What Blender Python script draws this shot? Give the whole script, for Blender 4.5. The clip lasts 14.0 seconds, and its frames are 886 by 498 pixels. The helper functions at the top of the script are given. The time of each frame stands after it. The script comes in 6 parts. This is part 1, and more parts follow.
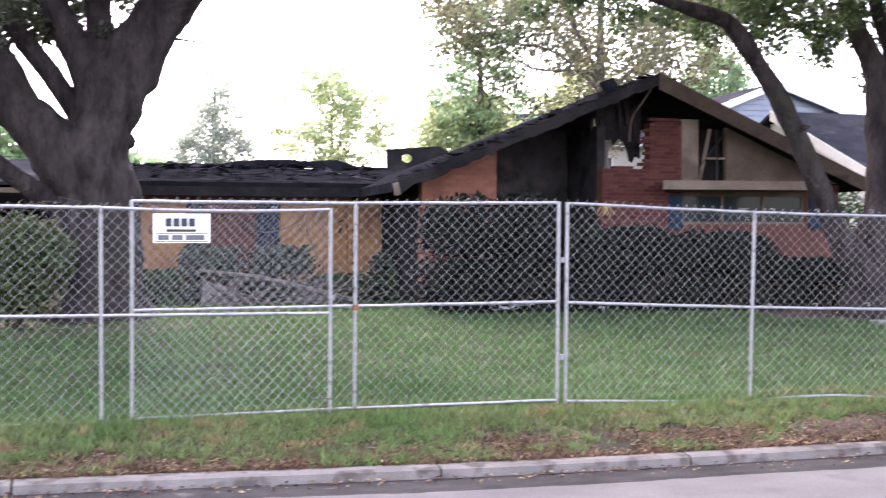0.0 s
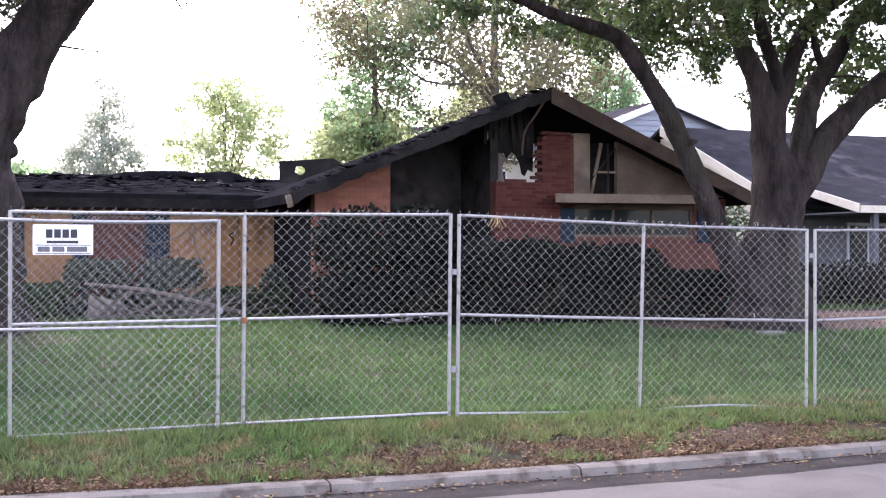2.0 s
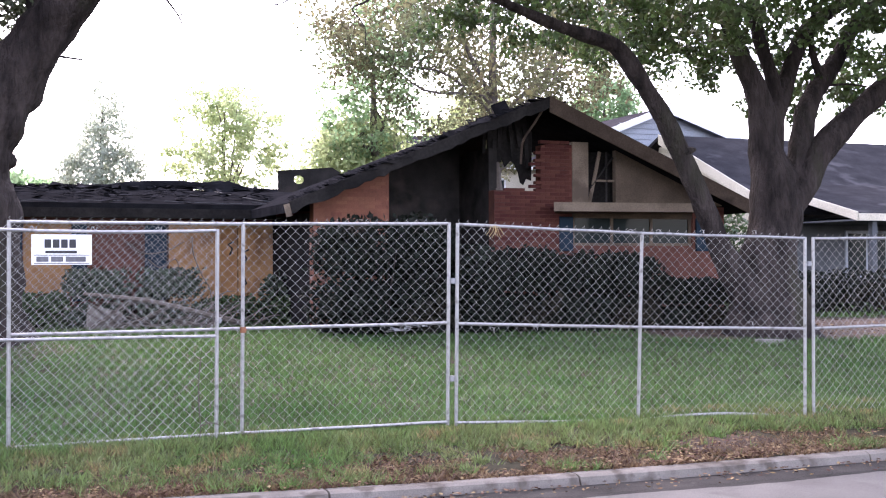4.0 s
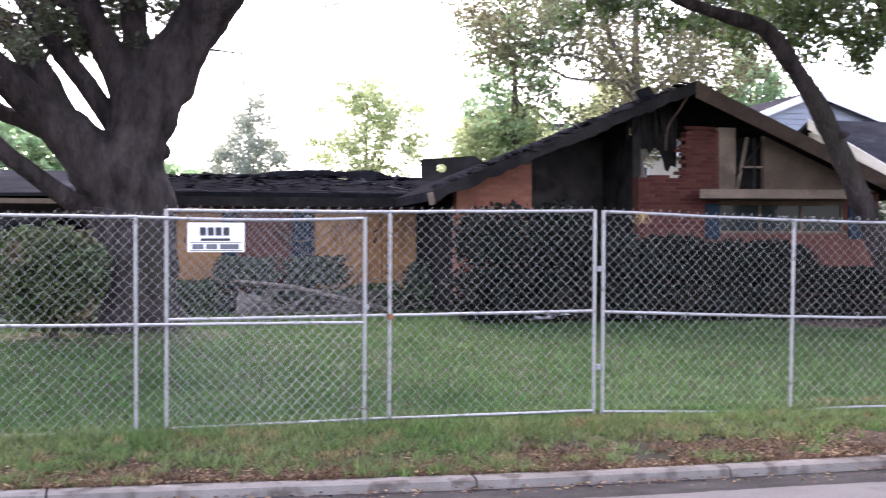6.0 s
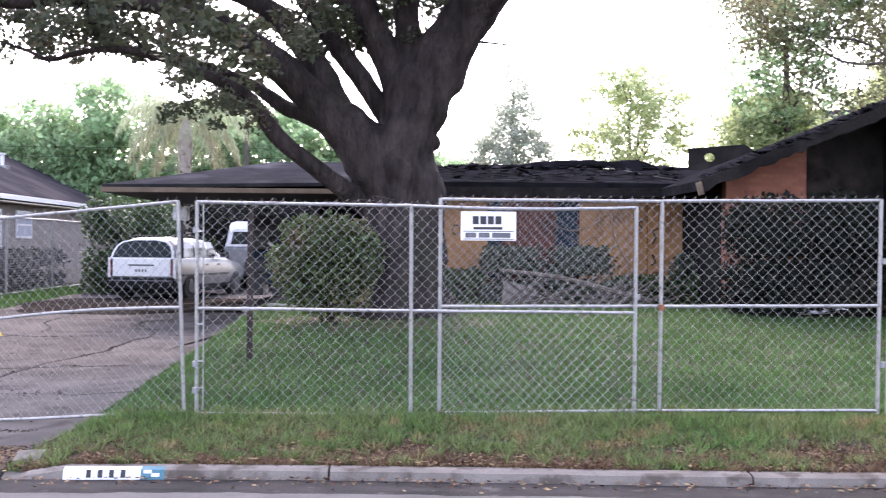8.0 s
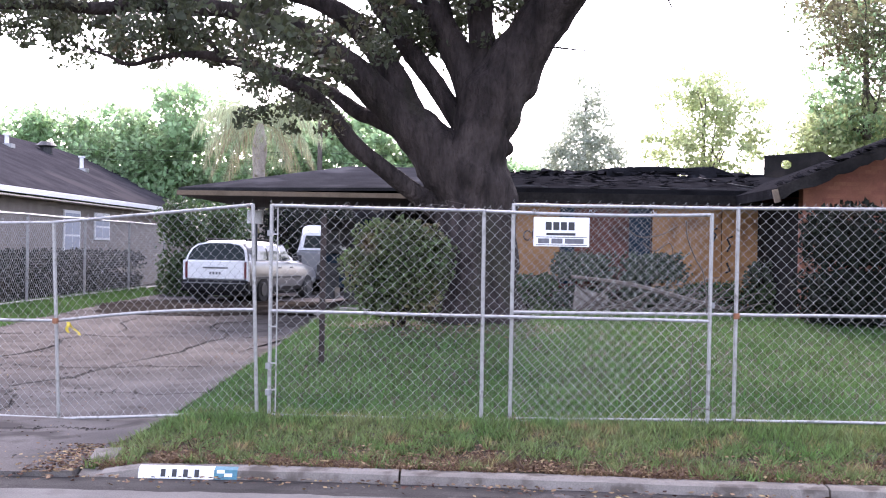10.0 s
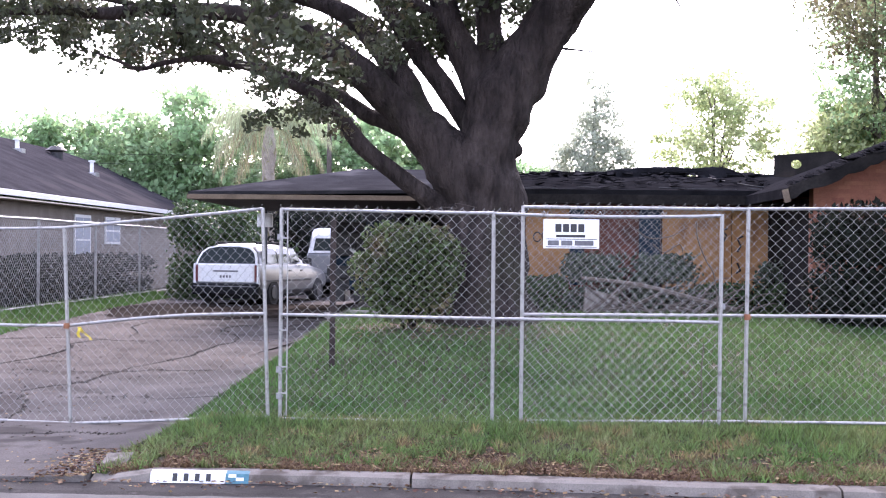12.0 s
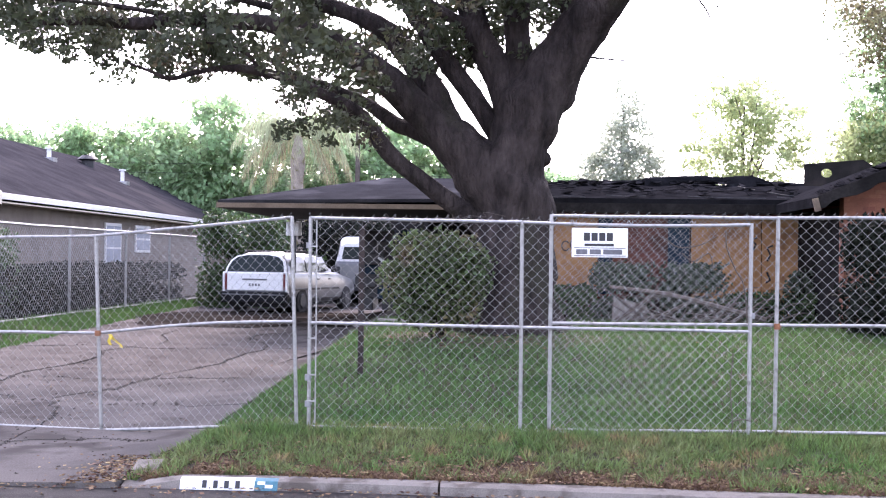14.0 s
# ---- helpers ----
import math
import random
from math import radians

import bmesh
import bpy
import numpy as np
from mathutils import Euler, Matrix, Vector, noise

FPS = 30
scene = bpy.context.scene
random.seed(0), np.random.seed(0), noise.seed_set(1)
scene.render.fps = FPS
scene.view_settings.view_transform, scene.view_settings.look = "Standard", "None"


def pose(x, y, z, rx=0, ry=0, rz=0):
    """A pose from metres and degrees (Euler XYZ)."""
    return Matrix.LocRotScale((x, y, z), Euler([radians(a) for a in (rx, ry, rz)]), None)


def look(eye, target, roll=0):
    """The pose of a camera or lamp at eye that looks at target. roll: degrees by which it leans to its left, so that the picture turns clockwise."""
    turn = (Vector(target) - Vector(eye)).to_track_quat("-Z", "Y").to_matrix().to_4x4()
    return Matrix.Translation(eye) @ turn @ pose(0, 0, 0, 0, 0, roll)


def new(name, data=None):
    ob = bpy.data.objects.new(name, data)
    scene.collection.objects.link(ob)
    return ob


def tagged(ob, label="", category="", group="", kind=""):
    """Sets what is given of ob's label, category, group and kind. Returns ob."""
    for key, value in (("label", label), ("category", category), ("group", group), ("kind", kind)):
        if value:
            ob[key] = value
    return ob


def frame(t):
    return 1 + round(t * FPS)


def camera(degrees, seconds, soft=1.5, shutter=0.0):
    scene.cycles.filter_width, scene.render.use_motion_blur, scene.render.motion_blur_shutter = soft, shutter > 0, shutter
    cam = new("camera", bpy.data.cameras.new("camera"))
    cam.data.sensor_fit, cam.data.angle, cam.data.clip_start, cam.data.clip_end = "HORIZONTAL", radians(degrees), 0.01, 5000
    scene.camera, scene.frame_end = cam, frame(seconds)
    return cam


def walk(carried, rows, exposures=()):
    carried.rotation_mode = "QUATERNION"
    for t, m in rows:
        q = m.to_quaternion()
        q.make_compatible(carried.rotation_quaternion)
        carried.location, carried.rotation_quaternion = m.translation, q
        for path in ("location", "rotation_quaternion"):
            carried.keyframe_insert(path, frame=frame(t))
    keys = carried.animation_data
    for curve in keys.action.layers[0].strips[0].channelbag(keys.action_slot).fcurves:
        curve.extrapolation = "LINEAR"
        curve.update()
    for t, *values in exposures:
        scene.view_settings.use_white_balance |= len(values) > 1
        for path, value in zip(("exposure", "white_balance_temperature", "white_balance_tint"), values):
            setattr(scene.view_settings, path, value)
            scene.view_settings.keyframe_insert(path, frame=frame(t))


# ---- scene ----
cam = camera(40.0, 14.0, soft=1.15, shutter=0.5)
PATH = [
    (0, (-0.652, -1.245, 1.506), (-0.103, 0.678, 1.496), 0.0),
    (0.5, (-0.556, -1.201, 1.486), (0.091, 0.692, 1.497), 0.0),
    (1, (-0.586, -1.173, 1.484), (0.121, 0.698, 1.492), 0.2),
    (1.5, (-0.577, -1.164, 1.481), (0.145, 0.701, 1.48), -0.0),
    (2, (-0.587, -1.175, 1.493), (0.124, 0.694, 1.505), 0.0),
    (2.5, (-0.584, -1.187, 1.499), (0.124, 0.684, 1.523), -0.2),
    (4.8, (-0.588, -1.188, 1.492), (0.13, 0.678, 1.519), -0.1),
    (5, (-0.591, -1.192, 1.492), (0.129, 0.673, 1.515), -0.1),
    (5.5, (-0.622, -1.168, 1.477), (-0.01, 0.736, 1.489), -0.2),
    (6, (-0.632, -1.164, 1.487), (-0.138, 0.774, 1.495), -0.1),
    (6.5, (-0.669, -1.154, 1.476), (-0.308, 0.813, 1.485), 0.0),
    (7, (-0.702, -1.161, 1.476), (-0.484, 0.827, 1.481), 0.0),
    (7.5, (-0.716, -1.16, 1.483), (-0.575, 0.835, 1.476), -0.1),
    (8, (-0.729, -1.138, 1.472), (-0.654, 0.86, 1.464), 0.4),
    (8.5, (-0.751, -1.134, 1.467), (-0.74, 0.866, 1.461), 0.8),
    (11, (-0.742, -1.125, 1.473), (-0.795, 0.874, 1.474), 0.8),
    (11.5, (-0.745, -1.129, 1.477), (-0.807, 0.87, 1.476), 0.6),
    (12, (-0.745, -1.129, 1.479), (-0.802, 0.871, 1.481), 0.6),
    (12.5, (-0.754, -1.129, 1.48), (-0.905, 0.866, 1.48), 0.6),
    (13, (-0.754, -1.126, 1.472), (-0.896, 0.869, 1.472), 0.9),
    (13.5, (-0.748, -1.142, 1.474), (-0.867, 0.854, 1.486), 0.9),
    (14, (-0.748, -1.148, 1.477), (-0.851, 0.849, 1.493), 0.7),
]
walk(cam, [(t, look(eye, target, roll)) for t, eye, target, roll in PATH], [(0.0, 3.36, 6440, 30), (0.7, 3.13, 6420, 30), (5.0, 3.14, 6380, 29), (8.0, 3.04, 6320, 28), (14.0, 3.1, 6280, 30)])

# ---- light ----
SUN_EL, SUN_AZ = radians(38), radians(-8)
world = bpy.data.worlds.new("sky")
scene.world = world
world.use_nodes = True
wn = world.node_tree
wn.nodes.clear()
sky = wn.nodes.new("ShaderNodeTexSky")
sky.sky_type = 'NISHITA'
sky.sun_disc = False
sky.sun_elevation = SUN_EL
sky.sun_rotation = SUN_AZ
sky.air_density, sky.dust_density, sky.ozone_density = 1.0, 1.6, 1.0
bg = wn.nodes.new("ShaderNodeBackground")
bg.inputs[1].default_value = 0.14
wo = wn.nodes.new("ShaderNodeOutputWorld")
haze = wn.nodes.new("ShaderNodeHueSaturation")
haze.inputs["Saturation"].default_value = 0.6
wn.links.new(sky.outputs[0], haze.inputs["Color"])
wn.links.new(haze.outputs[0], bg.inputs[0])
wn.links.new(bg.outputs[0], wo.inputs[0])
sun = new("sun", bpy.data.lights.new("sun", 'SUN'))
sun.data.energy, sun.data.angle, sun.data.color = 0.8, radians(25), (1, 0.93, 0.82)
sun_dir = Vector((math.sin(SUN_AZ) * math.cos(SUN_EL), math.cos(SUN_AZ) * math.cos(SUN_EL), math.sin(SUN_EL)))
sun.matrix_world = look(sun_dir * 60, (0, 0, 0))

# ---- helpers of this scene ----
rng = np.random.default_rng(7)


def mat(name, c1, c2, scale=6.0, fine=70.0, rough=0.85, bump=0.25, metal=0.0, stain=None, stain_scale=1.2, stain_at=0.55,
        island=0.0, translucent=0.0, spec=0.4, obrand=0.0, stretch=None, dist=0.02):
    m = bpy.data.materials.new(name)
    m.use_nodes = True
    nt = m.node_tree
    b = nt.nodes["Principled BSDF"]
    tc = nt.nodes.new("ShaderNodeTexCoord")
    src = tc.outputs["Object"]
    if stretch:
        mp = nt.nodes.new("ShaderNodeMapping")
        mp.inputs["Scale"].default_value = stretch
        nt.links.new(src, mp.inputs[0])
        src = mp.outputs[0]

    def noise_node(s, det):
        n = nt.nodes.new("ShaderNodeTexNoise")
        n.inputs["Scale"].default_value = s
        n.inputs["Detail"].default_value = det
        nt.links.new(src, n.inputs["Vector"])
        return n

    def mixed(fac, a, b2, mode='MIX'):
        x = nt.nodes.new("ShaderNodeMix")
        x.data_type, x.blend_type = 'RGBA', mode
        for sock, v in ((x.inputs[0], fac), (x.inputs[6], a), (x.inputs[7], b2)):
            if isinstance(v, (int, float)):
                sock.default_value = v
            elif isinstance(v, tuple):
                sock.default_value = (*v, 1)
            else:
                nt.links.new(v, sock)
        return x.outputs[2]

    def ramp(v, lo, hi):
        r = nt.nodes.new("ShaderNodeMapRange")
        r.inputs[1].default_value, r.inputs[2].default_value = lo, hi
        nt.links.new(v, r.inputs[0])
        return r.outputs[0]

    big, small = noise_node(scale, 4), noise_node(fine, 3)
    col = mixed(ramp(big.outputs[0], 0.3, 0.7), c1, c2)
    col = mixed(ramp(small.outputs[0], 0.25, 0.75), col, mixed(1.0, col, (0.62, 0.62, 0.62), 'MULTIPLY'))
    if stain:
        st = noise_node(stain_scale, 5)
        col = mixed(ramp(st.outputs[0], stain_at, stain_at + 0.12), col, stain)
    if island or obrand:
        if island:
            g = nt.nodes.new("ShaderNodeNewGeometry")
            v = g.outputs["Random Per Island"]
        else:
            g = nt.nodes.new("ShaderNodeObjectInfo")
            v = g.outputs["Random"]
        h = nt.nodes.new("ShaderNodeHueSaturation")
        nt.links.new(col, h.inputs["Color"])
        k = island or obrand
        r = nt.nodes.new("ShaderNodeMapRange")
        r.inputs[3].default_value, r.inputs[4].default_value = 1 - k, 1 + k
        nt.links.new(v, r.inputs[0])
        nt.links.new(r.outputs[0], h.inputs["Value"])
        r2 = nt.nodes.new("ShaderNodeMapRange")
        r2.inputs[3].default_value, r2.inputs[4].default_value = 0.5 - 0.05 * k, 0.5 + 0.05 * k
        nt.links.new(v, r2.inputs[0])
        nt.links.new(r2.outputs[0], h.inputs["Hue"])
        col = h.outputs[0]
    nt.links.new(col, b.inputs["Base Color"])
    b.inputs["Roughness"].default_value = rough
    b.inputs["Metallic"].default_value = metal
    b.inputs["Specular IOR Level"].default_value = spec
    if bump:
        bp = nt.nodes.new("ShaderNodeBump")
        bp.inputs["Strength"].default_value = bump
        bp.inputs["Distance"].default_value = dist
        nt.links.new(small.outputs[0], bp.inputs["Height"])
        nt.links.new(bp.outputs[0], b.inputs["Normal"])
    if translucent:
        tr = nt.nodes.new("ShaderNodeBsdfTranslucent")
        nt.links.new(col, tr.inputs[0])
        ms = nt.nodes.new("ShaderNodeMixShader")
        ms.inputs[0].default_value = translucent
        out = nt.nodes["Material Output"]
        nt.links.new(b.outputs[0], ms.inputs[1])
        nt.links.new(tr.outputs[0], ms.inputs[2])
        nt.links.new(ms.outputs[0], out.inputs[0])
    return m


def glass(name, tint=(0.02, 0.026, 0.026), rough=0.08, spec=0.08):
    m = bpy.data.materials.new(name)
    m.use_nodes = True
    b = m.node_tree.nodes["Principled BSDF"]
    b.inputs["Base Color"].default_value = (*tint, 1)
    b.inputs["Roughness"].default_value = rough
    b.inputs["Transmission Weight"].default_value = 0.0
    b.inputs["Specular IOR Level"].default_value = spec
    return m


M = dict(
    soil=mat("lawn_soil", (0.032, 0.03, 0.018), (0.058, 0.048, 0.03), 2.0, 40, 0.95, 0.6, stain=(0.045, 0.05, 0.024), stain_at=0.6, spec=0.1),
    dirt=mat("dirt", (0.075, 0.053, 0.042), (0.12, 0.085, 0.066), 3, 60, 0.95, 0.6, stain=(0.05, 0.037, 0.03), spec=0.1),
    road=mat("road_concrete", (0.1, 0.092, 0.087), (0.148, 0.137, 0.128), 1.5, 90, 0.9, 0.35, stain=(0.085, 0.078, 0.073), stain_scale=2.5, stain_at=0.57, spec=0.12),
    gutter=mat("gutter_grime", (0.022, 0.02, 0.019), (0.05, 0.045, 0.042), 3, 60, 0.9, 0.5, stain=(0.1, 0.09, 0.085), stain_scale=5, stain_at=0.64, spec=0.08),
    kerb=mat("kerb_concrete", (0.155, 0.135, 0.116), (0.225, 0.2, 0.175), 3, 110, 0.9, 0.4, stain=(0.08, 0.067, 0.056), stain_scale=5, stain_at=0.52, spec=0.12),
    drive=mat("driveway_concrete", (0.096, 0.086, 0.08), (0.155, 0.139, 0.128), 1.2, 80, 0.9, 0.4, stain=(0.068, 0.06, 0.055), stain_scale=1.8, stain_at=0.52, obrand=0.08, spec=0.0),
    dark_drive_patch=mat("dark_drive_patch", (0.018, 0.015, 0.013), (0.045, 0.038, 0.033), 2.5, 40, 0.95, 0.6, stain=(0.075, 0.065, 0.058), stain_scale=1.5, stain_at=0.58, spec=0.0),
    galv=mat("galvanised_steel", (0.3, 0.297, 0.287), (0.44, 0.436, 0.424), 14, 160, 0.48, 0.1, metal=0.65, stain=(0.165, 0.16, 0.15), stain_scale=14, stain_at=0.55),
    wire=mat("galvanised_wire", (0.31, 0.306, 0.294), (0.43, 0.424, 0.41), 30, 200, 0.5, 0.0, metal=0.5),
    dull_steel=mat("dull_steel", (0.2, 0.205, 0.21), (0.3, 0.305, 0.31), 20, 160, 0.55, 0.1, metal=0.5),
    rust=mat("rust", (0.2, 0.08, 0.04), (0.32, 0.14, 0.07), 30, 160, 0.85, 0.3),
    white=mat("white_paint", (0.78, 0.78, 0.78), (0.84, 0.84, 0.83), 3, 60, 0.45, 0.03),
    black=mat("black_paint", (0.02, 0.02, 0.022), (0.035, 0.035, 0.037), 6, 80, 0.6, 0.05),
    teal=mat("teal_paint", (0.05, 0.16, 0.2), (0.07, 0.2, 0.25), 9, 80, 0.7, 0.1),
    brick=mat("red_brick", (0.075, 0.027, 0.022), (0.115, 0.04, 0.031), 5, 90, 0.9, 0.35, stain=(0.034, 0.019, 0.017), stain_scale=0.9, stain_at=0.52, obrand=0.22, spec=0.15),
    brick_stuff=mat("red_brick_wall", (0.085, 0.03, 0.024), (0.125, 0.044, 0.034), 5, 90, 0.9, 0.35, stain=(0.044, 0.022, 0.019), stain_scale=1.1, stain_at=0.55, island=0.2, spec=0.2),
    orange_brick=mat("orange_brick", (0.2, 0.085, 0.056), (0.27, 0.115, 0.075), 5, 90, 0.9, 0.35, island=0.15, spec=0.2),
    mortar=mat("mortar", (0.07, 0.04, 0.034), (0.1, 0.06, 0.05), 8, 90, 0.95, 0.3, stain=(0.04, 0.027, 0.024), stain_scale=1.1),
    char=mat("charred_wood", (0.024, 0.022, 0.022), (0.05, 0.046, 0.044), 3, 60, 0.95, 0.6, stain=(0.07, 0.058, 0.052), stain_scale=1.1, stain_at=0.58, spec=0.0),
    char_shingle=mat("charred_shingle", (0.011, 0.011, 0.0125), (0.022, 0.022, 0.025), 3, 50, 0.95, 0.5, stain=(0.045, 0.045, 0.052), stain_scale=2.5, stain_at=0.68, island=0.4, spec=0.0),
    # dark brown soffit of carport and long wing
    soffit=mat("dark_brown_soffit", (0.045, 0.04, 0.038), (0.08, 0.07, 0.06), 3, 40, 0.9, 0.2),
    tan=mat("tan_siding_paint", (0.165, 0.126, 0.094), (0.235, 0.182, 0.136), 2.5, 40, 0.85, 0.15, stain=(0.095, 0.072, 0.055), stain_scale=1.6, stain_at=0.56, spec=0.15),
    brown_trim=mat("brown_trim_paint", (0.056, 0.04, 0.031), (0.092, 0.066, 0.05), 3, 40, 0.85, 0.2, stain=(0.028, 0.021, 0.018), stain_scale=2, stain_at=0.58, spec=0.08),
    cream=mat("cream_paint", (0.62, 0.56, 0.44), (0.7, 0.64, 0.52), 2, 30, 0.7, 0.05),
    osb=mat("plywood_board", (0.3, 0.155, 0.066), (0.42, 0.225, 0.1), 1.3, 60, 0.85, 0.2, stain=(0.19, 0.1, 0.05), stain_scale=1.6, stain_at=0.53, spec=0.2),
    bluetrim=mat("blue_shutter_paint", (0.012, 0.024, 0.042), (0.02, 0.038, 0.06), 4, 60, 0.8, 0.15, spec=0.15),
    shingle=mat("grey_shingle", (0.028, 0.028, 0.032), (0.044, 0.044, 0.049), 2, 45, 0.95, 0.4, stain=(0.06, 0.06, 0.066), stain_scale=0.8, spec=0.0),
    nshingle=mat("brown_shingle", (0.034, 0.032, 0.036), (0.052, 0.049, 0.054), 1.5, 35, 0.95, 0.4, stain=(0.05, 0.046, 0.048), stain_scale=0.5, spec=0.0),
    nwall=mat("beige_brick_wall", (0.19, 0.165, 0.14), (0.25, 0.215, 0.185), 3, 60, 0.9, 0.25, stain=(0.15, 0.13, 0.112), stain_scale=0.8, spec=0.1),
    siding=mat("pale_blue_siding", (0.3, 0.33, 0.38), (0.36, 0.39, 0.44), 2, 30, 0.7, 0.1),
    bush=mat("shrub_leaf", (0.05, 0.082, 0.026), (0.1, 0.12, 0.045), 1.6, 12, 0.6, 0, stain=(0.13, 0.085, 0.05), stain_scale=1.6, stain_at=0.55, island=0.5, translucent=0.3),
    # darker, blotched tan for the gable siding and the window frame
    tan_dark=mat("dark_tan_siding", (0.095, 0.071, 0.053), (0.145, 0.109, 0.08), 2.5, 40, 0.85, 0.15, stain=(0.055, 0.042, 0.033), stain_scale=1.2, stain_at=0.54, spec=0.1),
    # grey taken darker to include the shade under the porch eave
    porch_paint=mat("shaded_porch_grey", (0.06, 0.066, 0.076), (0.09, 0.096, 0.108), 2, 30, 0.8, 0.1),
    bark=mat("oak_bark", (0.02, 0.016, 0.0155), (0.068, 0.054, 0.05), 5, 22, 0.95, 1.0, stain=(0.036, 0.034, 0.024), stain_scale=1.1, stretch=(1, 1, 0.3), dist=0.08, spec=0.1),
    leaf=mat("oak_leaf", (0.045, 0.058, 0.03), (0.085, 0.096, 0.052), 0.8, 9, 0.6, 0, stain=(0.1, 0.072, 0.04), stain_scale=0.9, stain_at=0.6, island=0.4, translucent=0.34),
    leaf_green=mat("green_oak_leaf", (0.045, 0.075, 0.024), (0.09, 0.135, 0.045), 0.8, 9, 0.6, 0, stain=(0.1, 0.078, 0.045), stain_scale=0.8, stain_at=0.62, island=0.5, translucent=0.42),
    # leaf colour paled to carry the haze of distance
    leaf_pale=mat("haze_pale_feathery_leaf", (0.4, 0.44, 0.34), (0.5, 0.54, 0.42), 0.35, 6, 0.6, 0, island=0.25, translucent=0.6),
    # colour of the strips drawn as glints on the charred roof
    glint=mat("pale_glint_strip", (0.04, 0.04, 0.043), (0.075, 0.076, 0.08), 8, 60, 0.8, 0.1, spec=0.1),
    # next three: background leaves, haze put in as colour lighter than the oaks
    leaf_brown=mat("hazed_scorched_leaf", (0.18, 0.145, 0.08), (0.155, 0.19, 0.1), 0.5, 9, 0.65, 0, island=0.4, translucent=0.6),
    leaf_far=mat("hazed_far_leaf", (0.27, 0.41, 0.2), (0.37, 0.51, 0.28), 0.35, 6, 0.6, 0, island=0.35, translucent=0.65),
    leaf_bright=mat("haze_bright_leaf", (0.42, 0.5, 0.22), (0.52, 0.58, 0.32), 0.4, 6, 0.6, 0, island=0.25, translucent=0.6),
    hedge=mat("hedge_leaf", (0.04, 0.075, 0.026), (0.08, 0.12, 0.045), 1.5, 12, 0.5, 0, island=0.45, translucent=0.3),
    dusty=mat("dusty_hedge_leaf", (0.05, 0.07, 0.045), (0.082, 0.1, 0.063), 1.5, 12, 0.65, 0, island=0.45, translucent=0.2),
    # dark evergreen leaf, taken near black so the colour also holds shade
    dark_hedge=mat("shade_darkened_leaf", (0.008, 0.0115, 0.008), (0.017, 0.021, 0.014), 1.5, 12, 0.7, 0, stain=(0.028, 0.021, 0.014), stain_scale=1.1, stain_at=0.56, island=0.5, translucent=0.12, spec=0.15),
    grass=mat("grass_blade", (0.05, 0.114, 0.022), (0.095, 0.165, 0.045), 0.7, 5, 0.55, 0, island=0.5, translucent=0.35),
    verge=mat("verge_grass_blade", (0.088, 0.16, 0.037), (0.17, 0.192, 0.072), 0.9, 5, 0.65, 0, stain=(0.225, 0.148, 0.076), stain_scale=2.4, stain_at=0.56, island=0.55, translucent=0.35),
    litter=mat("dead_leaf", (0.085, 0.046, 0.028), (0.25, 0.155, 0.096), 2, 30, 0.85, 0.1, island=0.7, spec=0.1),
    twig=mat("dry_branch", (0.075, 0.06, 0.05), (0.135, 0.112, 0.094), 6, 60, 0.9, 0.3),
    stone=mat("pale_stone", (0.2, 0.185, 0.17), (0.29, 0.27, 0.25), 3, 60, 0.9, 0.4),
    glass=glass("dark_glass"),
    car_glass=glass("sky_lit_car_glass", (0.03, 0.034, 0.036), 0.04, 0.25),
    # char black, used as well where shade is put in by colour
    inside=mat("burnt_and_shade_black", (0.016, 0.015, 0.015), (0.034, 0.031, 0.03), 2, 20, 0.95, 0.3, spec=0.0),
    carpaint=mat("silver_car_paint", (0.17, 0.175, 0.185), (0.21, 0.215, 0.225), 2, 200, 0.3, 0.0, metal=0.35),
    black_plastic=mat("black_plastic", (0.006, 0.006, 0.007), (0.012, 0.012, 0.013), 8, 60, 0.7, 0.1, spec=0.12),
    tyre=mat("tyre_rubber", (0.02, 0.02, 0.02), (0.03, 0.03, 0.03), 8, 60, 0.85, 0.2),
    red_lamp=mat("red_lamp", (0.12, 0.012, 0.014), (0.18, 0.018, 0.02), 8, 60, 0.3, 0),
    plastic=mat("grey_bumper_plastic", (0.09, 0.09, 0.1), (0.13, 0.13, 0.14), 4, 60, 0.6, 0.1),
)


def mesh_of(name, bm):
    me = bpy.data.meshes.new(name)
    bmesh.ops.recalc_face_normals(bm, faces=bm.faces)
    bm.to_mesh(me)
    bm.free()
    return me


def part(name, bm, material, parent=None, label="", smooth=False):
    me = bm if isinstance(bm, bpy.types.Mesh) else mesh_of(name, bm)
    if not me.materials:
        me.materials.append(material)
    if smooth:
        me.shade_smooth()
        me.set_sharp_from_angle(angle=radians(38))
    ob = new(name, me)
    if parent:
        ob.parent = parent
    if label:
        ob["label"] = label
    return ob


def thing(name, label, category, loc=(0, 0, 0), group="", kind="", rz=0.0):
    ob = new(name)
    ob.location = loc
    ob.rotation_euler = (0, 0, radians(rz))
    return tagged(ob, label, category, group, kind)


def raw(name, verts, faces, material):
    me = bpy.data.meshes.new(name)
    me.from_pydata(verts, [], faces)
    me.materials.append(material)
    me.update()
    return me


